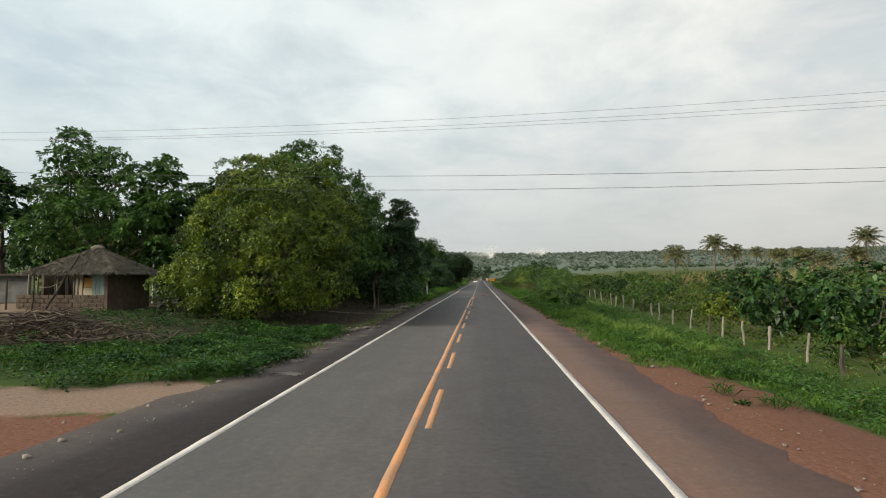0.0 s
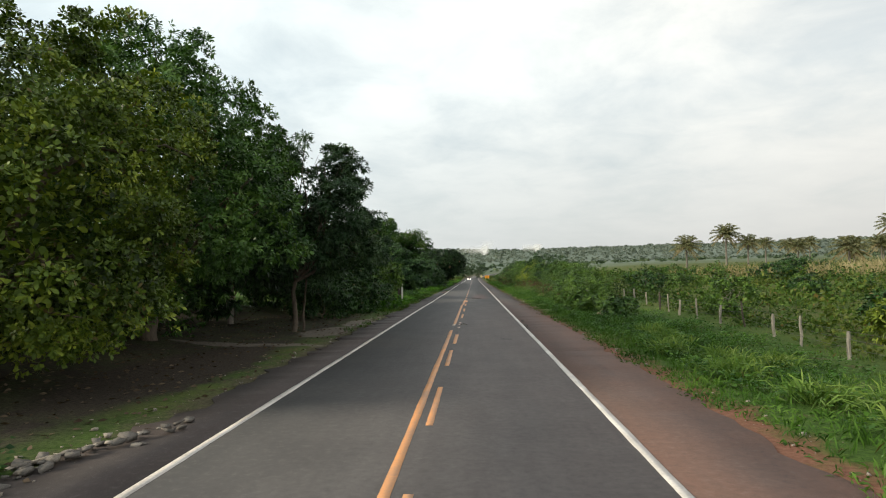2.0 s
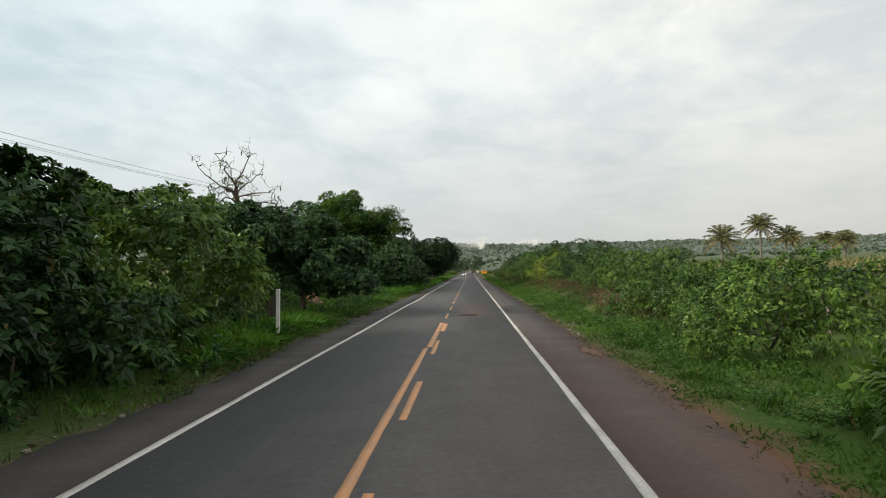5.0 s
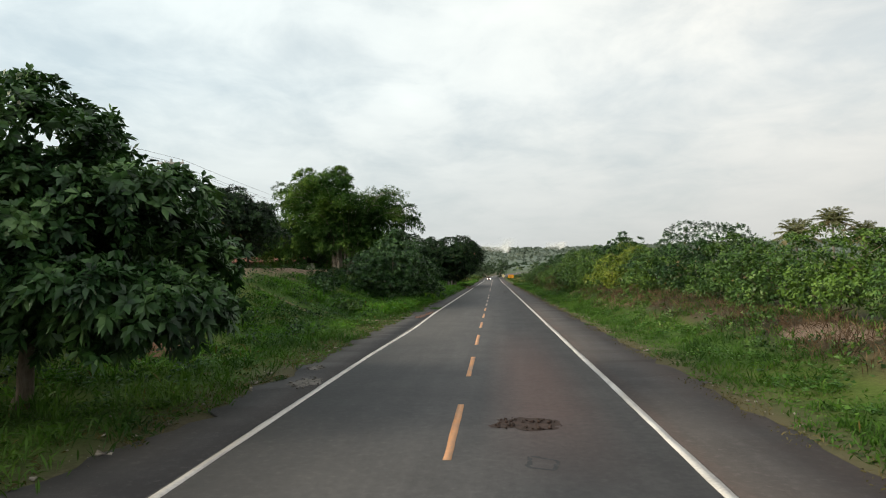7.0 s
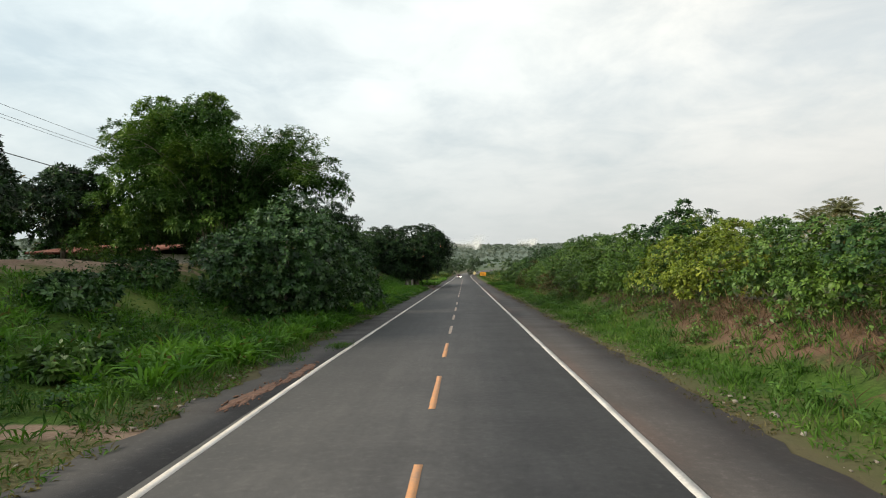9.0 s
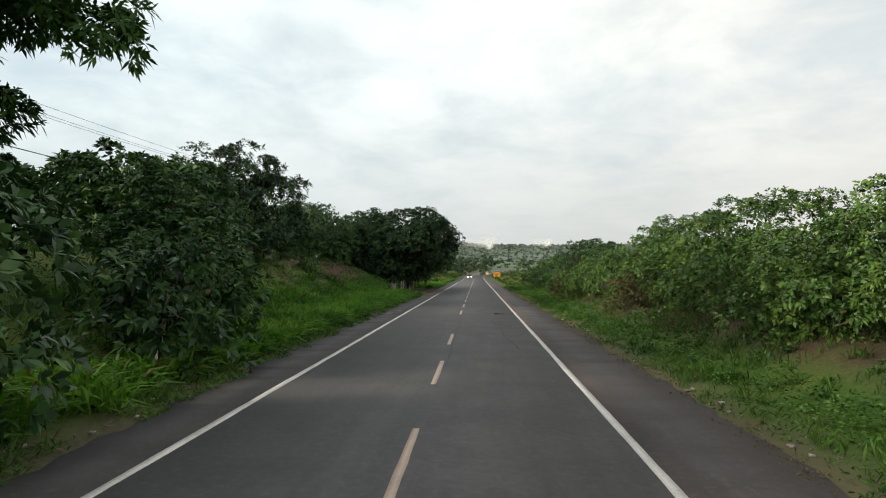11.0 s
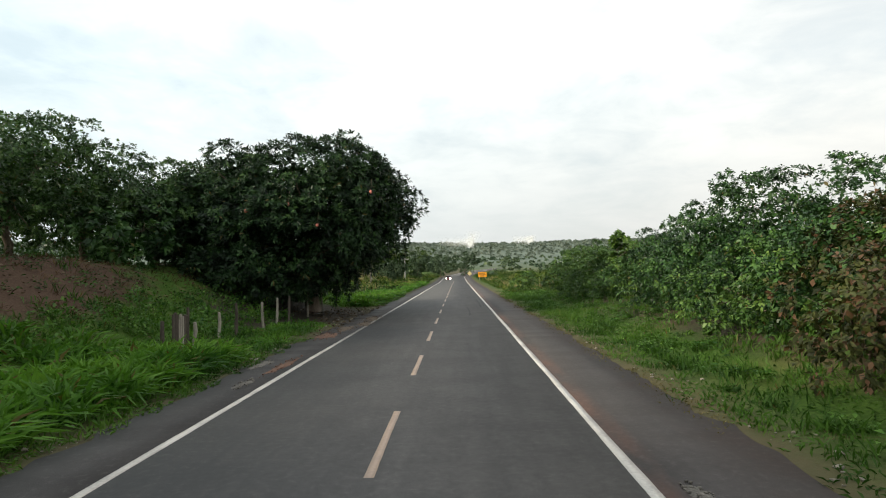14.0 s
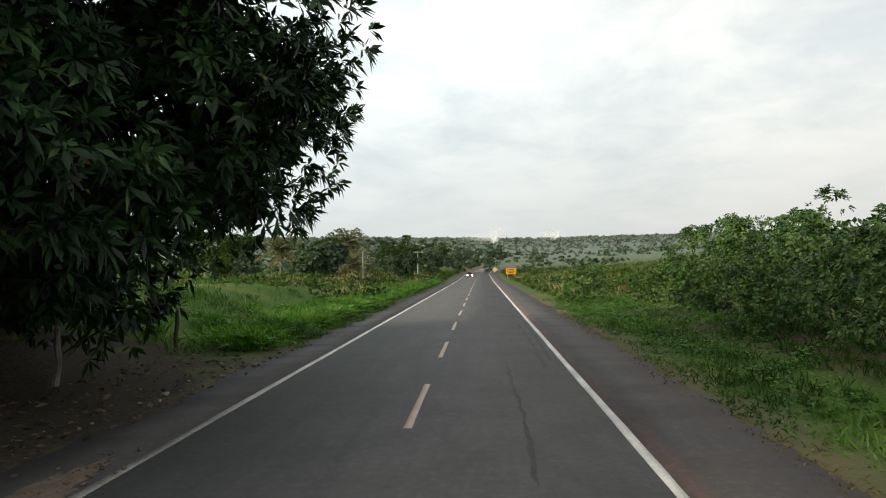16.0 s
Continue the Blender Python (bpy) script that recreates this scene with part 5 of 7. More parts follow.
BIG = dict(droop=0.55, out=1.0, rag=0.16, spread=0.08, under=0.6, inner=0.12, layered=0.5, bough=0.5)
tree("large_leaved_tree", "dark domed tree with large drooping leaves", -9.0, 85.8,
     [(0, -0.4, 4.5, 2.5, 1.7, 2.1), (1.5, -1.0, 3.2, 2.3, 1.6, 1.7), (2.7, -1.0, 2.3, 1.9, 1.5, 1.1), (2.0, 0.4, 2.6, 2.0, 1.6, 1.3)], L_LARGE, M_BARK, 4200, 9, 0.2, 0.095, 221, 0.16, (0.2, 0, 1.4), group="large-leaved trees", **BIG)
tree("large_leaved_tree", "dark broad tree with large drooping leaves", -12.6, 83.0,
     [(0, 0, 4.2, 2.5, 2.4, 1.6), (-2.2, 0.4, 4.0, 2.4, 2.2, 1.5), (1.2, -0.6, 3.7, 1.8, 1.8, 1.2)], L_LARGE, M_BARK, 3600, 9, 0.21, 0.1, 222, 0.16, (0.4, 0, 2.2), group="large-leaved trees", **BIG)
tree("large_leaved_tree", "low spreading tree with large drooping leaves", -11.6, 87.4,
     [(0, 0, 2.4, 1.9, 1.6, 1.2), (-2.0, -0.6, 2.9, 2.0, 1.6, 1.3)], L_LARGE, M_BARK, 1600, 9, 0.2, 0.095, 223, 0.14, (0, 0, 1.0), group="large-leaved trees", **BIG)
tree("wild_bush", "dark undergrowth beneath the large-leaved trees", -10.5, 78.0,
     [(0, 0, 1.0, 2.0, 3.0, 1.3), (-1, 3.5, 1.2, 2.4, 2.4, 1.5)], L_DARKTREE, M_BARK, 1100, 8, 0.24, 0.1, 224, 0.06, category="bush", group=GL, under=0.8, rag=0.25)
# yard trees on the bank
M_ = dict(droop=0.35, out=1.0, rag=0.16, spread=0.12, under=0.6, bough=0.8)
GY = "yard trees on the bank"
tree("mango_tree", "dark rounded mango tree on the bank", -20.6, 118.6,
     [(0, 0, 3.6, 3.0, 3.2, 2.3), (0.6, 0.5, 4.3, 2.2, 2.4, 1.6), (-2.2, 0, 3.4, 2.6, 2.6, 2.2), (2.4, 0.2, 2.9, 2.2, 2.4, 1.7)], L_MANGO, M_BARK, 3000, 9, 0.26, 0.08, 230, 0.22, (0, 0, 1.4), group=GY, core=1.2, **M_)
tree("mango_tree", "dark yard tree beside the tiled house", -27.3, 138.5,
     [(0, 0, 4.2, 2.5, 2.6, 2.2), (0.3, 0.3, 5.4, 1.7, 1.9, 1.3)], L_MANGO, M_BARK, 1600, 9, 0.3, 0.10, 231, 0.2, (0, 0, 1.5), group=GY, **M_)
tree("mango_tree", "dark narrow tree in the yard", -24.2, 124.8,
     [(0, 0, 4.0, 2.3, 2.6, 2.3), (0.2, 0.3, 5.2, 1.5, 1.7, 1.4)], L_MANGO, M_BARK, 1500, 9, 0.28, 0.09, 235, 0.18, (0, 0, 1.5), group=GY, **M_)
tree("mango_tree", "dark tree at the edge of the yard", -30.5, 110.0,
     [(0, 0, 4.6, 3.6, 3.8, 3.0), (-2, 1, 5.6, 3.0, 3.0, 2.4)], L_MANGO, M_BARK, 2000, 9, 0.32, 0.10, 232, 0.22, (0, 0, 1.6), group=GY, **M_)
tree("shade_tree", "green tree at the end of the yard", -35.0, 104.0,
     [(0, 0, 5.2, 4.2, 4.2, 3.4), (-3, 2, 5.0, 3.6, 3.6, 3.2)], L_DARKTREE, M_BARK, 1000, 9, 0.5, 0.2, 233, 0.25, (0, 0, 1.8), group=GY)
for i, (x, y) in enumerate(((-32.0, 160.0), (-39.0, 157.0), (-46.0, 153.0), (-25.0, 162.0))):
    tree("shade_tree", "dark tree closing the back of the house yard", x, y, [(0, 0, 3.4, 4.2, 3.6, 3.2), (1.4, 0.5, 5.2, 2.8, 2.6, 1.9)], L_DARKTREE, M_BARK, 1000, 8, 0.4, 0.19, 280 + i, 0.22, (0, 0, 1.3), group=GY, core=1.2, under=0.7)
tree("shade_tree", "dense trees behind the yard", -38.0, 128.0,
     [(0, 0, 5.0, 4.4, 5.0, 3.8), (-2, 8, 5.4, 4.4, 5.0, 3.8), (2, -8, 4.6, 4.0, 4.4, 3.4)], L_DARKTREE, M_BARK, 1000, 9, 0.6, 0.26, 234, 0.25, (0, 0, 1.5), group=GY)


def bamboo():
    """A clump of arching culms hung with fine leaves."""
    rng = np.random.default_rng(240)
    cx, cy = -15.6, 137.8
    e = base("bamboo_clump", cx, cy)
    culms, cs, axs = [], [], []
    for i in range(64):
        a = rng.uniform(0, 2 * np.pi)
        r0 = 1.7 * math.sqrt(rng.random())
        reach = 2.0 + 5.0 * rng.random() ** 1.1
        top = (8.6 + 3.2 * rng.random()) * (1.0 - 0.03 * reach)
        foot = np.array([math.cos(a) * r0, math.sin(a) * r0, -0.3])
        dirn = np.array([math.cos(a) * 1.12, math.sin(a) * 0.8, 0])
        t = np.linspace(0, 1, 12)[:, None]
        p = foot + dirn * reach * t ** 1.8 + np.array([0, 0, 1.0]) * top * (1.42 * t - 0.22 * t ** 3 - 0.06 * reach * t ** 4)
        culms.append(tube(p, np.linspace(0.05, 0.010, 12), 5))
        m = 130
        tt = 0.30 + 0.70 * rng.random(m) ** 0.7
        q = np.stack([np.interp(tt, t[:, 0], p[:, k]) for k in range(3)], 1)
        q += rng.standard_normal((m, 3)) * 0.34 - np.array([0, 0, 0.25])
        cs.append(np.repeat(q, 5, 0) + rng.standard_normal((m * 5, 3)) * 0.14)
        axs.append(np.tile(dirn * 0.5, (m * 5, 1)) + rng.standard_normal((m * 5, 3)) * 0.6 + (0, 0, -0.35))
    for one in culms:
        mesh_from("culm", *one, M_BARK_PALE, e, True)
    lobes = [(-2.2, 0, 5.4, 4.2, 3.8, 5.2), (-2.4, 0, 8.9, 2.6, 2.6, 2.5), (-6.6, 0.3, 2.6, 3.4, 3.0, 2.6), (-5.2, 0, 4.6, 3.6, 3.4, 4.6), (-5.6, 0.3, 8.0, 2.6, 2.2, 1.7), (3.2, 0.8, 6.4, 2.9, 2.2, 1.3), (5.6, 1.2, 6.0, 1.8, 1.4, 0.7), (7.0, 1.2, 5.1, 1.1, 1.0, 0.5), (2.0, 0, 3.4, 3.0, 2.8, 2.8), (-3.6, 0.2, 10.0, 1.8, 1.6, 1.3), (-0.6, 0.2, 9.8, 1.3, 1.3, 1.0), (-7.0, 0.3, 9.2, 1.4, 1.2, 0.6)]
    v, f = crown_leaves(lobes, 8500, 7, 0.27, 0.085, rng, droop=0.5, rag=0.3, under=0.7, bough=0.6, core=2.4, out=0.8, spread=0.2, layered=0.7)
    mesh_from("inner_foliage", v, f, L_BAMBOO, e)
    c, ax = np.concatenate(cs), np.concatenate(axs)
    k = c[:, 2] > 0.3
    mesh_from("foliage", *rosettes(c[k][::7], ax[k][::7] * 0.4 + np.array([0, 0, 1.0]), 7, 0.28, 0.08, 0.6, rng, 0.25, 1.2), L_BAMBOO, e)
    tagged(e, "tall feathery bamboo clump with arching tips", "bamboo")


bamboo()
tree("leafy_bush_tree", "low spreading tree with pale-edged broad leaves", -9.2, 130.5,
     [(0, 0, 3.0, 2.9, 3.4, 2.6), (1.8, 1.5, 2.2, 2.2, 2.8, 1.9), (-1.6, -1.0, 2.6, 2.4, 2.6, 2.0), (0.3, 0.5, 4.2, 2.0, 2.2, 1.6)], L_LARGE, M_BARK_PALE, 3400, 8, 0.22, 0.115, 241, 0.12, (0, 0, 0.8),
     group=GL, droop=0.3, out=1.0, rag=0.14, spread=0.12, under=0.75, layered=0.4)
tree("wild_bush", "bush in the shade of the bamboo", -7.6, 141.0, [(0, 0, 1.5, 2.0, 3.0, 1.8), (-1.5, 4, 2.2, 2.4, 3.0, 2.2)], L_DARKTREE, M_BARK, 900, 8, 0.28, 0.12, 242, 0.08, category="bush", group=GL, under=0.8)
tree("wild_bush", "tall dark bush on the bank", -11.5, 149.0, [(0, 0, 3.0, 2.6, 3.2, 3.0), (-2, 4, 3.4, 2.8, 3.2, 3.0)], L_DARKTREE, M_BARK, 1200, 8, 0.3, 0.12, 243, 0.1, category="bush", group=GL, under=0.8)
tree("mango_tree", "large dark mango tree on the bank edge", -15.6, 166.4,
     [(0, 0, 4.4, 3.4, 3.8, 2.7), (-1.0, 0.5, 6.2, 2.6, 2.8, 2.0), (-3.4, 0.5, 5.2, 3.6, 3.4, 2.8), (-6.5, 3.0, 4.2, 3.4, 3.4, 2.8), (0.2, 1.0, 2.5, 3.0, 3.4, 1.9), (-4.0, 1.5, 2.4, 3.2, 3.2, 2.0)], L_MANGO, M_BARK, 3400, 9, 0.28, 0.10, 244, 0.3, (0, 0, 1.9), group=GY, core=0.8, **M_)
row = ((-22.5, 177.0, 3.5, 6.2), (-23.5, 184.0, 3.5, 7.2), (-20.5, 190.0, 3.4, 6.6), (-21.5, 197.5, 3.5, 7.4), (-22.5, 205.0, 3.4, 7.2), (-19.5, 213.0, 3.6, 7.2), (-26.0, 202.0, 3.8, 7.6), (-29.0, 188.0, 4.0, 7.2), (-33.0, 178.0, 4.0, 7.2), (-28.0, 172.0, 3.8, 7.0), (-18.2, 205.5, 3.2, 6.8))
for i, (x, y, r, top) in enumerate(row):
    tree("orchard_tree", "dark-leaved tree with a bare trunk in the orchard row", x, y,
         [(0, 0, top - 3.0, r, r, 2.7), (0.8, 0.6, top - 1.7, r * 0.75, r * 0.75, 1.8), (-1.0, -0.8, top - 3.4, r * 0.8, r * 0.8, 2.1), (1.2, -1.0, top - 4.2, r * 0.8, r * 0.8, 1.9)], L_ORCHARD, M_BARK, 1700, 7, 0.21, 0.10, 250 + i, 0.2, (0, 0, 1.9), group="orchard row", droop=0.3, rag=0.16, under=0.7, core=1.7, bough=0.9)
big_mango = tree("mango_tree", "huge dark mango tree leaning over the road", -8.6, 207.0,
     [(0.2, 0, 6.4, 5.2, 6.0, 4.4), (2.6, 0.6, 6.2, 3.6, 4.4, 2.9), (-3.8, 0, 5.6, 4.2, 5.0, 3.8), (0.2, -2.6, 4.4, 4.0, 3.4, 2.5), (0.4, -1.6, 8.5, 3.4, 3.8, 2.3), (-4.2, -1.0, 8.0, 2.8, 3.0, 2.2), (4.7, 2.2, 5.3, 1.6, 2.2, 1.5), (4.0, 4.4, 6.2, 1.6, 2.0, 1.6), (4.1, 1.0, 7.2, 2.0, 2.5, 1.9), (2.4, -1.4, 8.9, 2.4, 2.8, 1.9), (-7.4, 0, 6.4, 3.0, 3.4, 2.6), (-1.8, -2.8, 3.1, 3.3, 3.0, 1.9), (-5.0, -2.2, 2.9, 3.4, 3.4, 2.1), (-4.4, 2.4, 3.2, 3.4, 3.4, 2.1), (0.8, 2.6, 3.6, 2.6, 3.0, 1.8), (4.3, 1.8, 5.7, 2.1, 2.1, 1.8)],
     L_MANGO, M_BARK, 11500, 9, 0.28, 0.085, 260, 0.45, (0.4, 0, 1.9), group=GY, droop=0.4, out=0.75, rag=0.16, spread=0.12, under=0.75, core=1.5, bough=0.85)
for x, y, z in ((-8.2, 200.9, 6.6), (-10.7, 201.2, 6.3), (-3.55, 200.9, 7.2), (-6.6, 201.0, 5.4)):
    bm = bmesh.new()
    bmesh.ops.create_uvsphere(bm, u_segments=10, v_segments=8, radius=0.085, matrix=Matrix.LocRotScale((x + 8.6, y - 207.0, z - hz(-8.6, 207.0)), None, (0.85, 0.85, 1.25)))
    fruit = part("fruit", bm, M_FLESH, big_mango, "ripe pinkish-red fruit hanging on a long stalk")
    mesh_from("stalk", *tube(curve_pts((x + 8.6, y - 207.0, z - hz(-8.6, 207.0) + 0.08), (x + 8.62, y - 206.7, z - hz(-8.6, 207.0) + 0.75), 4), [0.008] * 4, 4), M_BARK, fruit)
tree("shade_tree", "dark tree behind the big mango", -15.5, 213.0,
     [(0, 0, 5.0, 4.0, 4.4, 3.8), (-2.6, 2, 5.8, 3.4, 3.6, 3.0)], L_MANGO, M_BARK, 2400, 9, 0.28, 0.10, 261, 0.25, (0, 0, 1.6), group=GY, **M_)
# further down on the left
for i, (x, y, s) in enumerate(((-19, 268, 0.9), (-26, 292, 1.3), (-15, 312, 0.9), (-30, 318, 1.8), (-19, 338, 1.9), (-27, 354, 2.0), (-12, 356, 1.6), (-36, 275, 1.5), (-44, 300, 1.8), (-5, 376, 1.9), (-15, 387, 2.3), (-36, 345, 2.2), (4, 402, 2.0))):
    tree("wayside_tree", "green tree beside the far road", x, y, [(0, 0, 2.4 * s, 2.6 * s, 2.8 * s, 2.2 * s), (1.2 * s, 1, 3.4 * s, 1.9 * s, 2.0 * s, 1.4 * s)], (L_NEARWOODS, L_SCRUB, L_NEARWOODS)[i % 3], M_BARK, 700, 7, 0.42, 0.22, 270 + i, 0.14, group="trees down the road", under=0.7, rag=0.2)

# ---- hedge of the right side ----
HEDGE = ((68.9, 10.4, 2.9, 1), (75, 11.0, 2.4, 0), (79, 12.5, 2.7, 1), (83, 11.5, 2.8, 0), (87.5, 13.0, 2.8, 1), (92, 13.2, 2.6, 0), (97, 13.2, 2.9, 1), (102, 13.0, 3.0, 0), (107, 13.6, 3.4, 0),
         (112.1, 13.4, 4.4, 3), (118, 12.6, 3.2, 1), (122, 12.6, 3.2, 0), (125.5, 12.0, 3.6, 2), (129, 12.2, 3.6, 2), (131, 12.6, 4.3, 0), (136, 12.0, 4.3, 1), (140.5, 11.4, 4.2, 0), (145, 11.6, 4.5, 1), (150, 11.2, 4.6, 0), (155, 12.0, 4.4, 1),
         (160, 11.8, 4.7, 0), (164.0, 12.2, 4.7, 0), (168.5, 12.8, 4.3, 1), (173, 12.4, 4.0, 0), (177, 12.2, 4.0, 1), (180.5, 11.8, 3.6, 0), (185, 12.6, 5.3, 3), (191, 13.2, 6.0, 3), (195.5, 13.4, 6.0, 3), (200, 12.8, 4.6, 3), (205, 13.0, 3.9, 0),
         (211, 11.8, 3.8, 0), (216, 12.2, 4.5, 3), (221, 12.6, 4.7, 0), (226.8, 13.2, 4.7, 3), (231, 14.0, 3.4, 1), (172.5, 10.9, 2.5, 0), (177.5, 10.4, 3.1, 1), (182.0, 10.2, 3.6, 4), (186.5, 10.8, 3.0, 0), (159.0, 10.2, 2.2, 4), (143.0, 10.4, 2.0, 0))
for i, (y, x, h, kind) in enumerate(HEDGE):
    h = h * (1.0 if y < 104 else 0.95 if y < 148 else 0.97 if y < 166 else 0.92)
    r = (1.7 + 0.2 * h) * (1.3 if kind == 3 else 1.0)
    leaf = (L_HEDGE, L_FRESH, L_YELLOWBUSH, L_DARKTREE if y < 210 else L_HEDGE, L_DRYBUSH)[kind]
    j = math.sin(i * 2.7)
    tree("hedge_bush", ("dense green wayside bush", "bright green leafy bush", "bush with yellow-green new leaves", "rounded dark green small tree", "half-withered brown and olive bush")[kind] + " in the hedge along the bank", x, y,
         [(0.4, 0, h * 0.5, r * 0.8, r * 1.1, h * 0.46), (0.8 + j * 0.4, j, h * 0.7, r * 0.6, r * 0.75, h * 0.32), (-r * 0.4, -j * 1.4, h * 0.31, r * 0.58, r * 0.8, h * 0.31), (0.7, -1.4 * j, h * 0.62, r * 0.5, r * 0.6, h * 0.26)],
         leaf, M_BARK, int(340 + 100 * h + 46 * h * h), 7, 0.13, 0.075, 300 + i, 0.06, (0, 0, 0.3), category="bush", group="hedge on the bank", droop=0.5, rag=0.25, under=0.95, spread=0.12, bough=0.5, core=1.5, out=0.8)
tree("slim_tree", "slim young tree sticking out of the hedge", 13.5, 134.0, [(0, 0, 5.0, 0.9, 0.9, 0.55), (0.3, 0.2, 4.2, 1.2, 1.2, 0.5), (-0.5, 0, 3.4, 1.3, 1.3, 0.6)], L_DARKTREE, M_BARK_PALE, 240, 9, 0.26, 0.1, 350, 0.05, (0, 0, 2.4), group="hedge on the bank", rag=0.25)
tree("creeper_column", "stump overgrown with bright green creeper", 12.6, 209.0, [(0, 0, 3.5, 0.5, 0.5, 0.9), (0.2, 0.1, 2.7, 0.8, 0.8, 1.4), (-0.1, 0, 1.3, 1.1, 1.2, 1.5)], L_FRESH, M_BARK, 520, 9, 0.2, 0.13, 351, 0.1, (0, 0, 1.5), category="creeper", group="hedge on the bank", rag=0.2, under=0.9, bough=0.28, spread=0.1)
for i, (x, y, s) in enumerate(((8.6, 59.5, 0.6), (10.6, 56.5, 0.5), (20.0, 44.0, 1.0), (22.5, 30.0, 1.3), (19.5, 22.0, 1.1), (25.0, 24.0, 1.6), (28.0, 38.0, 1.5), (9.8, 246, 1.2), (11, 262, 0.9))):
    tree("field_bush", "leafy green bush in the rough grass", x, y, [(0, 0, 0.8 * s, 1.1 * s, 1.2 * s, 0.9 * s), (0.4 * s, 0.3, 1.2 * s, 0.8 * s, 0.8 * s, 0.6 * s)], (L_FRESH, L_HEDGE, L_YELLOWBUSH)[i % 3], M_BARK_PALE, 260, 8, 0.24, 0.11, 360 + i, 0.04, (0, 0, 0.2), category="bush", group="bushes in the field", rag=0.25, under=0.8)
# field bushes: three grown once, then set about the pasture
protos = [tree("field_bush", lab, x, y, [(0, 0, 1.0, 1.5, 1.6, 1.15), (0.6, 0.3, 1.6, 1.1, 1.2, 0.8), (-0.8, -0.4, 1.2, 1.1, 1.1, 0.9)], leaf, M_BARK_PALE, 260, 7, 0.22, 0.12, 390 + i, 0.05, (0, 0, 0.3), category="bush", group="bushes in the field", rag=0.25, under=0.85, bough=0.45)
          for i, (lab, x, y, leaf) in enumerate((("rounded dark green bush in the pasture", 21.5, 46.0, L_DARKTREE), ("leafy bright green bush in the pasture", 18.5, 58.0, L_FRESH), ("olive green bush in the pasture", 27.0, 33.0, L_HEDGE)))]
rng = np.random.default_rng(395)
for i in range(90):
    rr, a = 26 + 150 * rng.random() ** 1.3, rng.uniform(0.16, 0.95)
    x, y = rr * math.sin(a), rr * math.cos(a)
    if x < 17.2 or (x < 22 and 36 < y < 75):
        continue
    s_ = 0.6 + 1.0 * rng.random() ** 1.5
    copy_thing(protos[i % 3], pose(x, y, hz(x, y), 0, 0, 360 * rng.random()) @ Matrix.Diagonal((s_, s_, s_ * (0.8 + 0.4 * rng.random()), 1)))
# dark understorey behind the roadside rows
for i, (x, y, s_) in enumerate(((-18.0, 36.0, 1.5), (-19.0, 47.0, 1.7), (-18.5, 56.0, 1.6), (-17.0, 64.0, 1.5), (-16.5, 72.0, 1.4), (-17.0, 199.5, 1.0), (-14.5, 206.5, 1.1), (-11.5, 213.5, 1.2), (-16.0, 90.0, 1.2), (-33.0, 208.0, 1.9), (-34.0, 198.0, 1.7), (-36.0, 187.0, 1.9), (-38.0, 176.0, 1.9), (-27.0, 181.0, 1.3), (-27.0, 194.0, 1.3), (-30.0, 216.0, 1.7), (-24.0, 222.0, 1.5), (-40.0, 166.0, 1.9), (-22.0, 53.0, 1.8), (-24.0, 62.0, 1.9), (-22.0, 72.0, 1.7), (-17.5, 152.0, 0.8), (-18.0, 157.5, 0.9), (-19.5, 173.0, 0.8), (-47.0, 138.5, 1.2), (-43.5, 139.5, 1.1), (-40.0, 138.0, 1.2), (-36.8, 139.5, 1.1), (-54.0, 60.0, 2.2), (-62.0, 64.0, 2.4), (-46.0, 62.0, 2.0), (-70.0, 60.0, 2.4))):
    tree("understorey_bush", "dark bush backing the trees in the shade", x, y, [(0, 0, 1.3 * s_, 2.2 * s_, 3.0 * s_, 1.4 * s_), (0.5, 1.2, 2.0 * s_, 1.5 * s_, 1.8 * s_, 0.9 * s_)], L_DARKTREE, M_BARK, 230, 8, 0.34, 0.17, 440 + i, 0.08, (0, 0, 0.4), category="bush", group="understorey bushes", rag=0.2, under=0.9)
for i, (x, y, s_) in enumerate(((-11.8, 99.5, 0.45), (-9.0, 113.0, 0.4), (-12.5, 118.0, 0.6), (-13.5, 124.0, 0.8), (-14.0, 176.0, 0.5), (-12.6, 94.8, 1.1), (-14.2, 97.0, 0.9))):
    tree("bank_bush", "low dark green bush on the grassy bank", x, y, [(0, 0, 0.5 * s_, 1.3 * s_, 1.7 * s_, 0.75 * s_), (0.5 * s_, 0.6 * s_, 0.7 * s_, 0.9 * s_, 1.0 * s_, 0.6 * s_)], (L_DARKTREE, L_HEDGE, L_LARGE)[i % 3], M_BARK, 300, 8, 0.2, 0.10, 470 + i, 0.03, (0, 0, 0.2), category="bush", group="bank bushes", rag=0.3, under=0.9, bough=0.4)
# rows of bushes past the hedge's end
rng = np.random.default_rng(380)
n = 1500
x, y = 7.6 + 70 * rng.random(n) ** 1.3, rng.uniform(236, 430, n)
x = x + road_bend(y)
scrub("field_scrub", "rows of low green scrub in the lower fields", x, y, 0.35 + (0.2 + 0.02 * np.abs(x)) * rng.random(n) + 0.8 * rng.random(n) ** 4, 34, 0.42, 0.22, L_SCRUB, 381)
n = 900
x, y = -6.6 - 40 * rng.random(n) ** 1.4, rng.uniform(238, 400, n)
x = x + road_bend(y)
scrub("field_scrub", "rank green and straw-coloured growth beside the far road", x, y, 0.4 + 0.9 * rng.random(n) ** 2, 34, 0.42, 0.22, L_SCRUB, 382)
rng = np.random.default_rng(383)
n = 220
xs, ys = np.concatenate([rng.uniform(9, 34, n // 2), rng.uniform(-30, -8, n // 2)]), rng.uniform(245, 345, n)
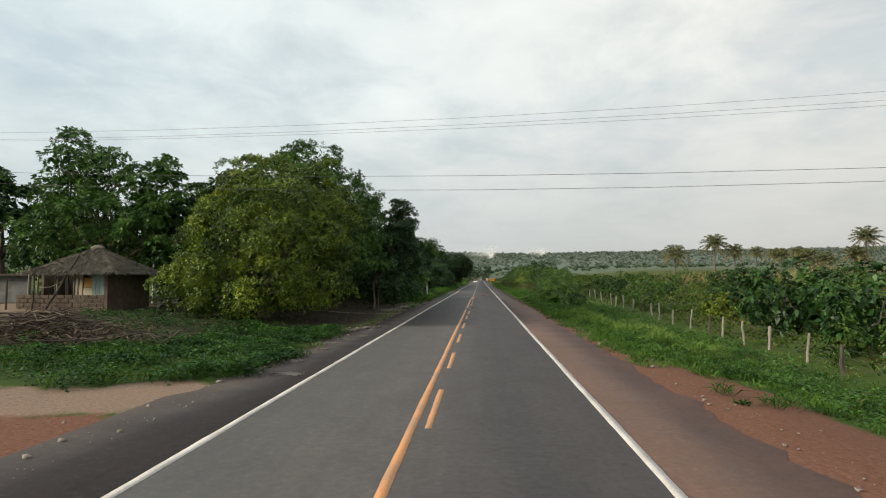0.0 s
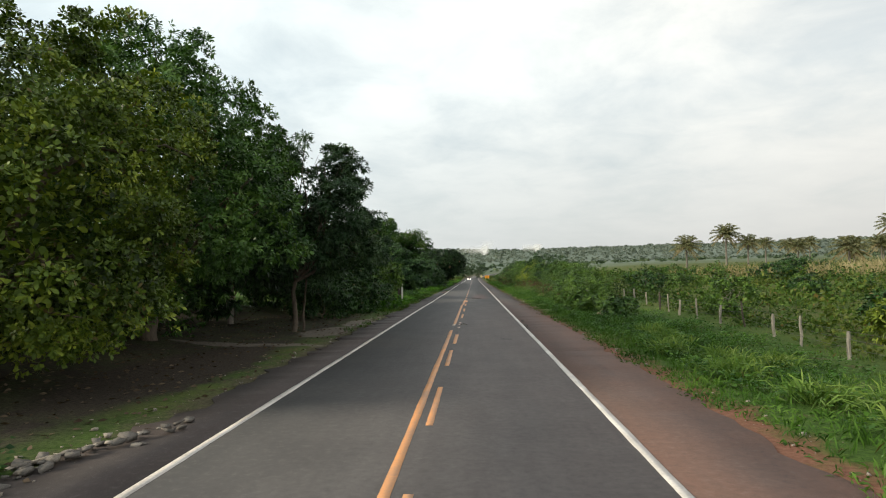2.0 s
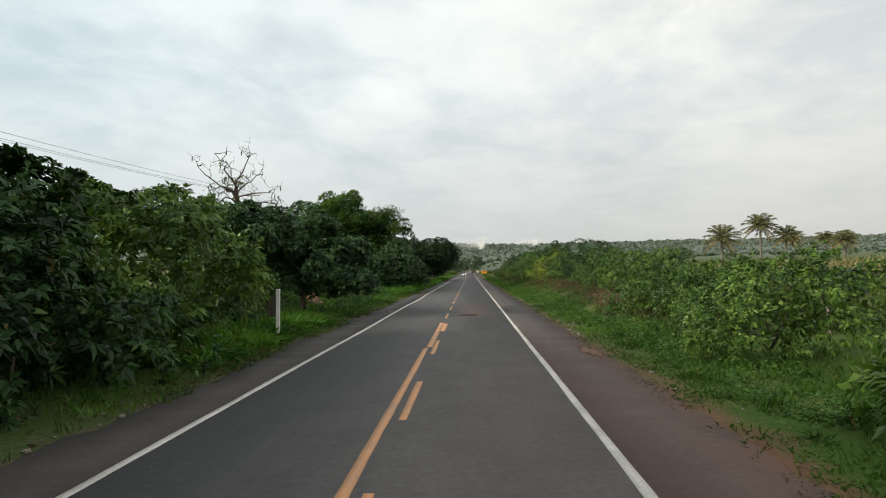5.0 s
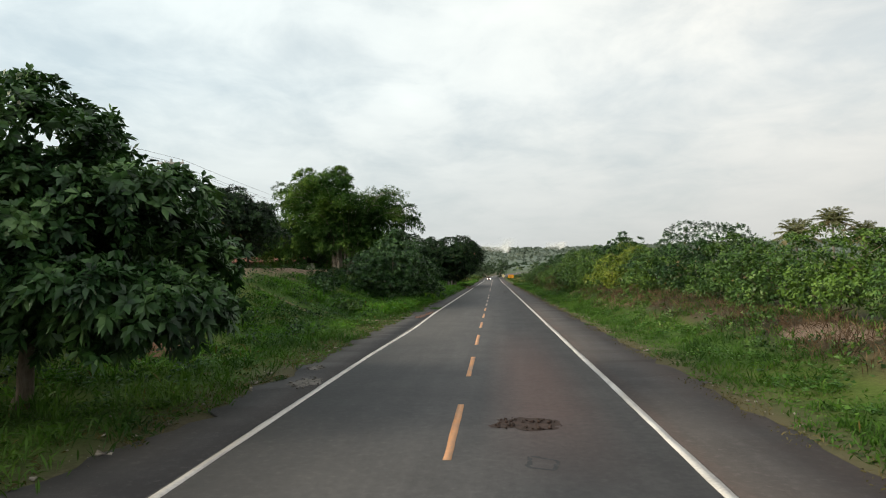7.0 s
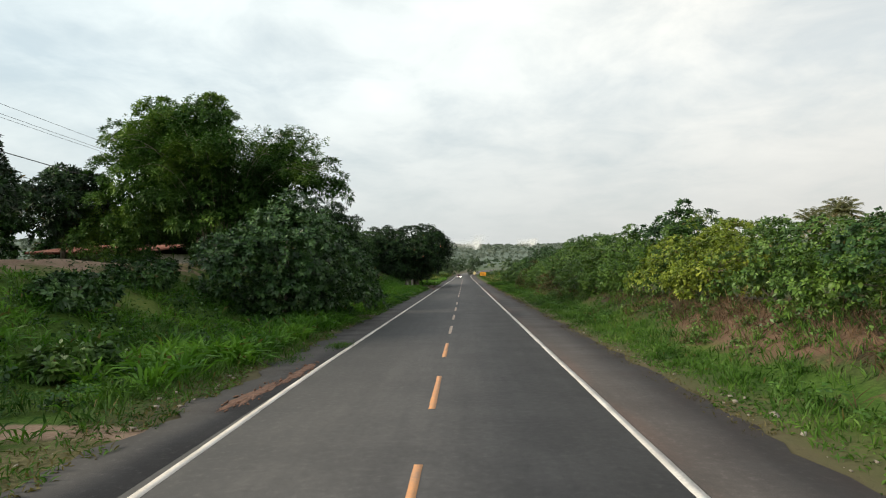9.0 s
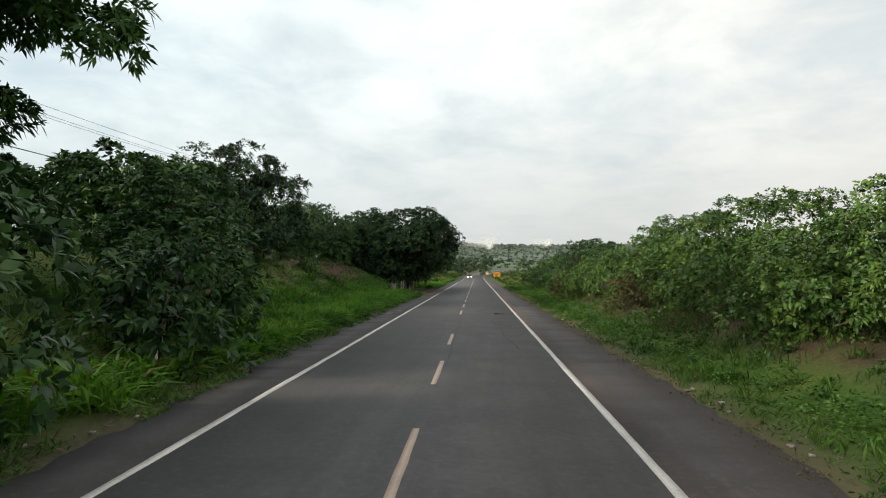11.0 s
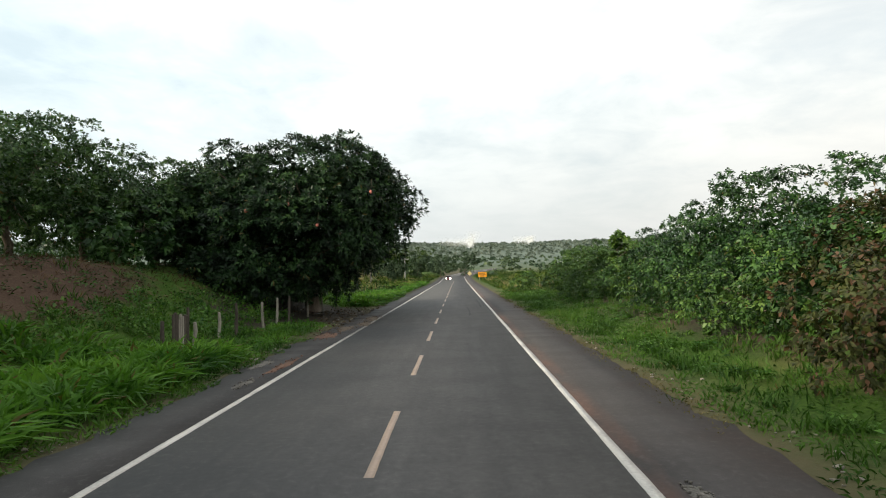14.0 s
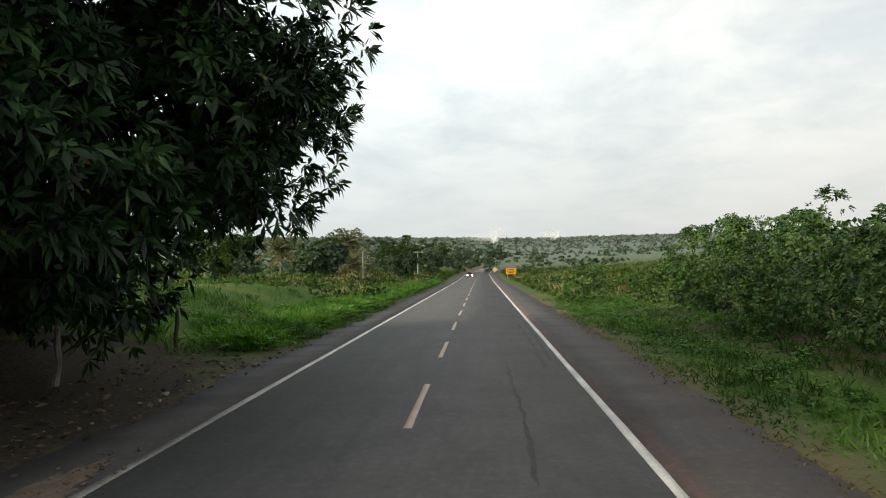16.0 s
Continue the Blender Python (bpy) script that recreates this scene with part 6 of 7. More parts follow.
x, y = np.repeat(xs, 24) + rng.standard_normal(n * 24) * 0.5, np.repeat(ys, 24) + rng.standard_normal(n * 24) * 0.5
blades("dry_grass", "pale dry stalks standing in the lower fields", x, y, 0.7 + 0.9 * np.repeat(rng.random(n), 24), 0.07, L_DRY, 384, 0.3, 0.4)


# ---- palms ----
M_PALM_TRUNK = rough_material("ringed_palm_trunk", (0.09, 0.08, 0.066), (0.20, 0.18, 0.15), 4.0, 30.0, 0.95, 0.02, (1, 1, 3.0))
def palm(x, y, trunk_h, frond, seed, label, group="palms in the field", name="palm_tree", fronds=22, mat=L_PALM, z=None):
    rng = np.random.default_rng(seed)
    e = base(name, x, y, z)
    r = 0.16 + 0.012 * trunk_h
    mesh_from("trunk", *tube(curve_pts((0, 0, -0.3), (0.15, 0.1, trunk_h), 7, 0, rng, 0.04), np.linspace(r * 1.3, r * 0.9, 7), 9, 0.06, rng), M_PALM_TRUNK, e, True)
    for i in range(fronds):
        a = i * 2.399 + rng.random() * 0.4
        up = -0.75 + 2.15 * ((i + 0.5) / fronds) ** 0.75 - 0.25 * rng.random()
        d = np.array([math.cos(a), math.sin(a), 0])
        t = np.linspace(0, 1, 9)[:, None]
        p = np.array([0.15, 0.1, trunk_h]) + d * frond * (t * math.cos(up) + 0.10 * t ** 2) + np.array([0, 0, 1.0]) * frond * (t * math.sin(up) - 0.24 * t ** 2.2)
        rib = tube(p, np.linspace(0.05, 0.012, 9) * (frond / 4), 5)
        cs, axs = [], []
        m = 44
        tt = np.linspace(0.12, 1.0, m)
        q = np.stack([np.interp(tt, t[:, 0], p[:, k]) for k in range(3)], 1)
        fw = unit(np.gradient(q, axis=0))
        sd = unit(np.cross(fw, np.array([0, 0, 1.0])))
        for s in (-1, 1):
            cs.append(q)
            axs.append(fw * 0.6 + sd * s + np.array([0, 0, -0.25]) + rng.standard_normal((m, 3)) * 0.12)
        c, ax = np.concatenate(cs), np.concatenate(axs)
        mesh_from("frond", *join([rib, leaf_quads(c, ax, frond * 0.27, frond * 0.03 + 0.03, 0.5, rng)]), L_DRY if i < fronds * 0.2 else mat, e)
    return tagged(e, label, "palm", group)


PALMS = ((76.5, 227, 12.4, 5.4), (107, 266, 19.0, 6.0), (115, 264, 15.0, 5.0), (159, 339, 18.0, 5.0), (177, 330, 17.6, 5.0), (150, 230, 19.6, 5.6), (146, 231, 12.4, 4.8), (150, 300, 15.5, 4.6), (134, 262, 13.2, 4.6), (168, 262, 13.5, 5.0), (84, 150, 8.0, 3.8), (120, 205, 9.5, 4.4))
for i, (x, y, top, fr) in enumerate(PALMS):
    h = top - hz(x, y)
    palm(x, y, h, fr * 0.92, 400 + i, "tall palm with a ragged pale crown in the field" if h > 6 else "short palm with a ragged crown among the scrub", fronds=30)
palm(-20.5, 163.5, 2.6, 3.0, 420, "palm with drooping yellowed fronds on the bank", "palms on the bank", mat=L_DRY)
palm(-17.8, 172.0, 0.6, 2.4, 421, "young palm with arching fronds on the bank", "palms on the bank", fronds=14)
palm(-10.0, 146.0, 0.6, 2.2, 422, "young palm in the roadside bushes", "palms on the bank", fronds=14)
for i, (x, y, h) in enumerate(((-22, 296, 6.5), (-27, 302, 4.0), (-19, 286, 2.5), (-31, 288, 5.0))):
    palm(x, y, h, 3.6, 430 + i, "ragged palm beside the far road", "palms down the road")


# ---- utility poles and lines ----
def utility_pole(x, y, top, label, arm=True, turn=0.0, mat=M_CONCRETE, name="utility_pole", lamp=False):
    e = base(name, x, y, None, turn)
    h = top - hz(x, y)
    bm = bmesh.new()
    bmesh.ops.create_cone(bm, cap_ends=True, segments=8, radius1=0.17, radius2=0.10, depth=h + 0.4, matrix=pose(0, 0, h / 2 - 0.2))
    part("pole", bm, mat, e)
    if arm:
        bm = bmesh.new()
        box(bm, -1.1, 1.1, -0.16, -0.06, h - 0.42, h - 0.28)
        part("crossarm", bm, mat, e, bevel=0.012)
        for dx in (-1.0, -0.45, 1.0):
            bm = bmesh.new()
            bmesh.ops.create_cone(bm, cap_ends=True, segments=8, radius1=0.05, radius2=0.03, depth=0.14, matrix=pose(dx, -0.11, h - 0.21))
            bmesh.ops.create_cone(bm, cap_ends=True, segments=8, radius1=0.075, radius2=0.055, depth=0.05, matrix=pose(dx, -0.11, h - 0.17))
            part("insulator", bm, M_STEEL, e)
    if lamp:
        bm = bmesh.new()
        box(bm, -0.05, 0.05, -1.3, 0, h - 1.9, h - 1.84)
        part("lamp_arm", bm, M_STEEL, e)
        bm = bmesh.new()
        box(bm, -0.11, 0.11, -1.7, -1.2, h - 1.93, h - 1.8)
        part("lamp_head", bm, M_STEEL, e, bevel=0.03)
    return tagged(e, label, "utility pole", "power line")


M_WIRE_PALE = rough_material("weathered_aluminium_conductor", (0.22, 0.22, 0.22), (0.34, 0.34, 0.34), 4.0, 40.0, 0.6, 0.001)


def span(name, label, pairs, r, sag, mat=M_WIRE):
    e = new(name)
    e.empty_display_size = 0.3
    for a, b in pairs:
        mesh_from("conductor", *tube(curve_pts(a, b, 14, sag), [r] * 14, 4), mat, e)
    return tagged(e, label, "cable", "power line")


utility_pole(-24.4, 117.6, 11.95, "concrete utility pole with crossarm and street lamp arm on the bank", lamp=True)
utility_pole(-24.8, 190.0, 13.3, "concrete utility pole with crossarm behind the orchard")
utility_pole(-27.5, 46.0, 11.0, "concrete utility pole hidden in the trees")
span("power_line", "three slack conductors between the utility poles",
     [((-24.4 + dx, 117.5, 11.85), (-24.8 + dx, 189.9, 13.2)) for dx in (-1.0, -0.45, 1.0)] + [((-27.5 + dx, 45.9, 10.9), (-24.4 + dx, 117.5, 11.85)) for dx in (-1.0, -0.45, 1.0)], 0.012, 0.8)
span("service_cable", "thick dark service cable hung below the power line", [((-24.4, 117.5, 9.8), (-24.8, 189.9, 10.2)), ((-27.5, 45.9, 9.0), (-24.4, 117.5, 9.8))], 0.028, 0.8)
# the line that crosses over the road
utility_pole(-52.0, 30.3, 11.4, "concrete utility pole far off in the yard", turn=80)
utility_pole(46.0, 14.8, 10.9, "concrete utility pole far off in the field", turn=80)
def crossing(y0, m, z0, n, q):
    """Ends of a wire that hangs across the road, from the yard's pole to the field's."""
    return tuple((x, y0 + m * x, z0 + n * x + q * x * x) for x in (-52.0, 46.0))


HIGH = ((21.16, -0.151, 9.43, -0.0072, 0.00080), (22.24, -0.145, 9.43, -0.0060, 0.00065), (22.8, -0.165, 9.42, -0.0140, 0.00063))
LOW = ((21.81, -0.157, 7.09, -0.0286, 0.00069), (22.17, -0.166, 6.53, -0.0259, 0.00085))
for name, label, lines, r, mat in (("power_line", "power lines crossing high over the road", HIGH, 0.007, M_WIRE_PALE), ("power_line", "two lower cables crossing over the road", LOW, 0.009, M_WIRE)):
    for fit in lines:
        span(name, label, [crossing(*fit)], r, fit[4] * 49.0 ** 2, mat)
utility_pole(-14.5, 273.0, 5.0, "weathered wooden post beside the far road", False, mat=M_WOOD)
utility_pole(-14.0, 335.0, 6.8, "pale utility pole beside the far road", True)


# ---- hut ----
def hut():
    e = base("thatched_hut", -23.0, 30.6, None, 0)
    e.matrix_world = e.matrix_world @ Matrix.Diagonal((0.88, 1, 1, 1))
    rng = np.random.default_rng(500)
    # low mud-brick wall of the porch, brick by brick
    def bricks(x0, x1, y0, y1, rows, along_x):
        n = 0
        length = (x1 - x0) if along_x else (y1 - y0)
        for r in range(rows):
            off = 0.0 if r % 2 else 0.28
            s = -off
            while s < length:
                a, b = max(s, 0) + 0.012, min(s + 0.56, length) - 0.012
                if b - a > 0.06:
                    j = rng.uniform(-0.015, 0.015, 2)
                    bm = bmesh.new()
                    if along_x:
                        box(bm, x0 + a, x0 + b, y0 + j[0], y1 + j[1], r * 0.24 + 0.01, r * 0.24 + 0.23)
                    else:
                        box(bm, x0 + j[0], x1 + j[1], y0 + a, y0 + b, r * 0.24 + 0.01, r * 0.24 + 0.23)
                    part("brick", bm, M_MUD, e, bevel=0.02)
                s += 0.56
    bricks(-3.5, 2.6, -1.35, -1.15, 4, True)
    bricks(-3.5, -3.3, -1.15, 1.6, 4, False)
    # back room
    bm = bmesh.new()
    box(bm, -3.4, 2.6, 2.7, 2.9, 0, 2.45)
    part("back_wall", bm, M_MUD, e)
    bm = bmesh.new()
    box(bm, -3.62, -3.42, 0.7, 2.9, 0, 2.35)
    part("side_wall", bm, M_MUD, e, bevel=0.02)
    bm = bmesh.new()
    box(bm, 2.6, 2.82, -1.35, 2.9, 0, 2.4)
    part("side_wall", bm, M_MUD, e, bevel=0.02)
    bm = bmesh.new()
    box(bm, -1.0, -0.5, 0.6, 0.75, 0.5, 2.4)
    part("cream_wall", bm, M_CREAM, e, "cream plastered strip of wall")
    bm = bmesh.new()
    box(bm, -0.5, 2.5, 0.62, 0.74, 0.0, 1.35)
    part("cream_wall", bm, M_CREAM, e, "cream plastered low wall")
    bm = bmesh.new()
    box(bm, -0.3, 0.42, 0.5, 0.58, 1.38, 1.95)
    part("amber_panel", bm, M_WINDOW_GLOW, e, "amber yellow painted board in the window")
    bm = bmesh.new()
    box(bm, -0.5, 2.55, 0.7, 0.8, 1.35, 2.45)
    part("dark_wall", bm, M_WOOD_DARK, e)
    for x0 in (1.62, 1.9, 2.18):
        bm = bmesh.new()
        box(bm, x0, x0 + 0.26, -1.2, -1.14, 0.96, 2.35) if x0 > 1 else box(bm, x0, x0 + 0.26, -0.3, -0.24, 0.9, 2.35)
        part("board", bm, M_PLANK_TEAL, e, "faded teal board")
    for px, py, r in ((-2.95, -1.0, 0.07), (-2.7, -0.9, 0.06), (-2.1, -1.25, 0.06), (-1.6, -0.4, 0.055), (-0.95, -1.0, 0.06), (0.72, -1.25, 0.06), (2.5, -1.25, 0.07), (-3.2, 2.4, 0.07), (-2.2, 1.4, 0.05), (-1.3, 0.9, 0.05)):
        mesh_from("porch_post", *tube(curve_pts((px, py, -0.2), (px + 0.05 * rng.standard_normal(), py, 2.5), 5, 0, rng, 0.02), [r] * 5, 7), M_WOOD, e, True)
    for px, h in ((-3.65, 1.9), (-1.85, 1.2)):
        mesh_from("yard_post", *tube(curve_pts((px, -1.9, -0.2), (px, -1.9, h), 4, 0, rng, 0.02), [0.06] * 4, 7), M_WOOD_DARK, e, True)
    mesh_from("hammock_rope", *tube(curve_pts((-3.0, -0.6, 1.5), (-1.0, -0.6, 1.75), 8, 0.25), [0.03] * 8, 5), M_WOOD, e, True)
    mesh_from("leaning_log", *tube(curve_pts((-0.75, -2.3, -0.1), (1.0, -1.6, 3.25), 6, 0, rng, 0.03), np.linspace(0.085, 0.06, 6), 7), M_WOOD_DARK, e, True)
    # thatch: hipped roof of overlapping bundles
    c, ax = [], []
    ridge_z, eave_z = 3.72, 2.28
    for k in range(26):
        t = k / 25
        zc = ridge_z * (1 - t) + eave_z * t
        hw, hd = 0.35 + 2.75 * t, 0.15 + 2.45 * t
        per = int(160 + 800 * t)
        u = rng.random(per) * 2 * (hw + hd) * 2
        pos = np.zeros((per, 3))
        d = np.zeros((per, 3))
        for i, s in enumerate(u):
            s = s % (4 * (hw + hd))
            if s < 2 * hw:
                pos[i], d[i] = (-hw + s, -hd, zc), (0.25 * (-hw + s) / hw, -1, -0.55)
            elif s < 2 * hw + 2 * hd:
                pos[i], d[i] = (hw, -hd + s - 2 * hw, zc), (1, 0, -0.42)
            elif s < 4 * hw + 2 * hd:
                pos[i], d[i] = (hw - (s - 2 * hw - 2 * hd), hd, zc), (0, 1, -0.55)
            else:
                pos[i], d[i] = (-hw, hd - (s - 4 * hw - 2 * hd), zc), (-1, 0, -0.42)
        c.append(pos + rng.standard_normal((per, 3)) * 0.03 + (0.55, 0.6, 0))
        ax.append(d + rng.standard_normal((per, 3)) * 0.12)
    bm = bmesh.new()
    lo = [bm.verts.new((0.55 + sx * 2.95, 0.6 + sy * 2.5, eave_z + 0.02)) for sx, sy in ((-1, -1), (1, -1), (1, 1), (-1, 1))]
    hi = [bm.verts.new((0.55 + sx * 0.4, 0.6, ridge_z)) for sx in (-1, 1)]
    for q in ((lo[0], lo[1], hi[1], hi[0]), (lo[2], lo[3], hi[0], hi[1]), (lo[1], lo[2], hi[1]), (lo[3], lo[0], hi[0]), (lo[3], lo[2], lo[1], lo[0])):
        bm.faces.new(q)
    part("roof", bm, M_THATCH, e, "grey palm-thatch hipped roof")
    v, f = leaf_quads(np.concatenate(c), np.concatenate(ax), 0.30, 0.03, 0.12, rng, 0.05)
    mesh_from("thatch", v, f, M_THATCH, e)
    mesh_from("ridge_bundle", *tube(curve_pts((0.05, 0.6, ridge_z + 0.06), (1.05, 0.6, ridge_z + 0.04), 5, -0.06), (0.08, 0.14, 0.15, 0.14, 0.08), 8), M_THATCH, e, True)
    tagged(e, "small open-porched mud-brick hut with a grey thatched roof", "hut")


hut()


def outhouse():
    """Pale building in the back of the yard."""
    e = base("yard_building", -46.0, 46.0)
    bm = bmesh.new()
    box(bm, -7, 7, 0, 0.25, 0, 2.4)
    part("wall", bm, M_SHADED_WALL, e, "limewashed wall in a grey darkened for tree shade")
    bm = bmesh.new()
    box(bm, -7.4, 7.4, -0.7, 3.2, 2.4, 2.55)
    part("roof", bm, M_WOOD_DARK, e)
    tagged(e, "long low grey outbuilding behind the yard", "building")


outhouse()


def brush_pile():
    rng = np.random.default_rng(510)
    e = base("brush_pile", -15.2, 17.6)
    out = []
    for i in range(560):
        c = np.array([rng.standard_normal() * 2.1, rng.standard_normal() * 1.2, 0])
        c[2] = max(0.05, (1.05 - 0.14 * (c[0] ** 2 + 1.6 * c[1] ** 2)) * rng.random()) + 0.05
        a = rng.uniform(0, np.pi)
        d = np.array([math.cos(a), math.sin(a), rng.uniform(-0.25, 0.3)]) * rng.uniform(0.35, 1.1)
        p0, p1 = c - d, c + d
        p0[2], p1[2] = max(p0[2], 0.0), max(p1[2], 0.0)
        r = rng.uniform(0.008, 0.04)
        out.append(tube(curve_pts(p0, p1, 5, 0, rng, 0.05), np.linspace(r, r * 0.4, 5), 5))
    mesh_from("brushwood", *join(out), M_BRUSH, e, True)
    c = rng.standard_normal((900, 3)) * (1.9, 1.2, 0.12) + (0, 0, 0.3)
    mesh_from("dead_leaves", *leaf_quads(c, rng.standard_normal((900, 3)), 0.14, 0.07, 0.4, rng), L_LITTER, e)
    tagged(e, "heap of dry cut branches and brush on the verge", "brush pile")


brush_pile()


def tyre(x, y, r, lean):
    e = base("old_tyre", x, y)
    n = 20
    pts = [(r * math.cos(a), 0.0, r * math.sin(a)) for a in np.linspace(0, 2 * math.pi, n)]
    v, f = tube(pts, [r * 0.3] * n, 8)
    o = mesh_from("tyre", v, f, M_DARK, e, True)
    o.matrix_basis = pose(0, 0, r * 0.62, lean, 0, 20)
    tagged(e, "old black tyre half sunk by the hut", "tyre", "old tyres")


tyre(-16.9, 29.0, 0.36, 18)
tyre(-15.0, 28.4, 0.33, 25)


# ---- house on the bank ----
def house():
    e = base("tiled_house", -29.0, 146.0, 2.2)
    rng = np.random.default_rng(520)
    bm = bmesh.new()
    box(bm, -3.8, 4.6, 0, 8, 0, 2.3)
    part("wall", bm, M_PLASTER, e, "limewashed wall", 0.02)
    bm = bmesh.new()
    vs = [bm.verts.new(p) for p in ((-4.3, -3.4, 2.1), (5.1, -3.4, 2.1), (5.1, 4, 2.95), (-4.3, 4, 2.95), (-4.3, 9, 2.3), (5.1, 9, 2.3))]
    bm.faces.new((vs[0], vs[1], vs[2], vs[3]))
    bm.faces.new((vs[3], vs[2], vs[5], vs[4]))
    bm.faces.new((vs[1], vs[5], vs[2]))
    bm.faces.new((vs[0], vs[3], vs[4]))
    r = bmesh.ops.solidify(bm, geom=bm.faces[:], thickness=0.08)
    roof = part("roof", bm, M_WOOD_DARK, e)
    ups = []
    for i in range(34):
        x = -4.2 + i * 0.275
        ups.append(tube(curve_pts((x, -3.5, 2.15), (x, 4.0, 3.03), 5, 0, rng, 0.015), [0.11] * 5, 6))
    mesh_from("roof_tiles", *join(ups), M_TILE, roof, True)
    for px in (-4.0, -1.4, 1.7, 4.8):
        bm = bmesh.new()
        box(bm, px - 0.12, px + 0.12, -3.1, -2.86, -0.3, 2.05)
        part("porch_post", bm, M_PLASTER, e, bevel=0.015)
    for px in (-2.6, 2.2):
        bm = bmesh.new()
        box(bm, px - 0.45, px + 0.45, -0.06, 0.05, 0, 1.95)
        part("door", bm, M_WOOD_DARK, e)
    bm = bmesh.new()
    box(bm, 2.2, 4.7, -3.05, -2.93, 0, 0.75)
    part("porch_rail", bm, M_TILE, e)
    tagged(e, "low house with a red clay-tile roof and open porch", "house")


house()


def cross(x, y):
    e = base("wooden_cross", x, y, None, 12)
    bm = bmesh.new()
    box(bm, -0.09, 0.09, -0.06, 0.06, -0.3, 2.9)
    part("upright", bm, M_WHITEPAINT, e, bevel=0.01)
    bm = bmesh.new()
    box(bm, -0.75, 0.75, -0.1, -0.064, 1.9, 2.06)
    part("arm", bm, M_WHITEPAINT, e, bevel=0.01)
    for o in e.children:
        o.matrix_basis = pose(0, 0, 0, 0, 10, 0)
    tagged(e, "leaning pale wooden cross frame beside the pole", "cross")


cross(-22.9, 117.2)


# ---- roadside posts and signs ----
def marker(x, y):
    e = base("marker_post", x, y)
    bm = bmesh.new()
    box(bm, -0.07, 0.07, -0.05, 0.05, -0.2, 2.0)
    part("post", bm, M_WHITEPAINT, e, bevel=0.01)
    bm = bmesh.new()
    box(bm, -0.42, -0.08, 0.0, 0.03, 0.95, 1.75)
    part("plate", bm, M_WOOD_DARK, e, "dark back of the plate")
    tagged(e, "white kilometre marker post with a small plate", "marker post")


marker(-5.9, 72.4)


def sign(x, y, z, w, h, mat, name, label, post_h, legs, diamond=False):
    e = base(name, x, y)
    z0 = z - hz(x, y)
    bm = bmesh.new()
    box(bm, -w / 2, w / 2, -0.02, 0.02, -h / 2, h / 2, pose(0, 0, z0, 0, 45 if diamond else 0, 0))
    part("panel", bm, mat, e)
    if not diamond:
        for k, (a, b) in enumerate(((-0.36, 0.30), (-0.40, 0.38), (-0.28, 0.22))):
            bm = bmesh.new()
            box(bm, a * w, b * w, -0.034, -0.022, z0 + h * (0.22 - 0.25 * k) - 0.07, z0 + h * (0.22 - 0.25 * k) + 0.07)
            part("bar", bm, M_BLACK, e)
    for lx in legs:
        bm = bmesh.new()
        bmesh.ops.create_cone(bm, cap_ends=True, segments=8, radius1=0.05, radius2=0.05, depth=z0 + 0.3, matrix=pose(lx, 0.08, z0 / 2 - 0.15))
        part("post", bm, M_STEEL, e)
    tagged(e, label, "road sign", "road signs")


sign(8.0, 330.0, 1.75, 2.35, 1.4, M_SIGN, "works_sign", "large orange rectangular road sign on two posts", 2.0, (-0.8, 0.8))
sign(5.6, 385.0, 1.9, 1.3, 1.3, M_SIGN_YELLOW, "warning_sign", "pale diamond warning sign on a post", 2.0, (0,), True)


# ---- car on the road ----
def car(x, y):
    e = base("car", x, y, 0.0, 0)
    bm = bmesh.new()
    prof = ((-2.0, 0.35), (-2.05, 0.75), (-1.35, 0.92), (-0.6, 1.45), (0.9, 1.47), (1.7, 0.98), (2.05, 0.9), (2.05, 0.35))
    l = [bm.verts.new((-0.83 + (0.12 if z > 1.2 else 0), yy, z)) for yy, z in prof]
    r = [bm.verts.new((0.83 - (0.12 if z > 1.2 else 0), yy, z)) for yy, z in prof]
    n = len(prof)
    for i in range(n):
        bm.faces.new((l[i], l[(i + 1) % n], r[(i + 1) % n], r[i]))
    bm.faces.new(l[::-1])
    bm.faces.new(r)
    part("body", bm, M_CARPAINT, e, bevel=0.04)
    bm = bmesh.new()
    vs = [bm.verts.new(p) for p in ((-0.72, -1.33, 0.97), (0.72, -1.33, 0.97), (0.62, -0.68, 1.42), (-0.62, -0.68, 1.42))]
    bm.faces.new(vs)
    bmesh.ops.solidify(bm, geom=bm.faces[:], thickness=-0.03)
    part("windscreen", bm, M_GLASS, e)
    for sx in (-0.62, 0.62):
        bm = bmesh.new()
        bmesh.ops.create_uvsphere(bm, u_segments=12, v_segments=8, radius=0.17, matrix=Matrix.LocRotScale((sx, -2.03, 0.68), None, (1.2, 0.4, 1)))
        part("headlight", bm, M_LAMP, e, "lit white headlight")
    for sx in (-0.78, 0.78):
        for sy in (-1.25, 1.3):
            w = base("wheel", 0, 0, 0)
            w.matrix_world = Matrix.Identity(4)
            w.parent = e
            bm = bmesh.new()
            bmesh.ops.create_cone(bm, cap_ends=True, segments=18, radius1=0.31, radius2=0.31, depth=0.2, matrix=pose(sx, sy, 0.31, 0, 90, 0))
            part("tyre", bm, M_DARK, w, bevel=0.03)
            bm = bmesh.new()
            bmesh.ops.create_cone(bm, cap_ends=True, segments=14, radius1=0.19, radius2=0.17, depth=0.03, matrix=pose(sx + (0.1 if sx > 0 else -0.1), sy, 0.31, 0, 90, 0))
            part("rim", bm, M_STEEL, w)
    tagged(e, "dark red car with lit headlights on the far road", "car")


car(-1.7, 345.0)


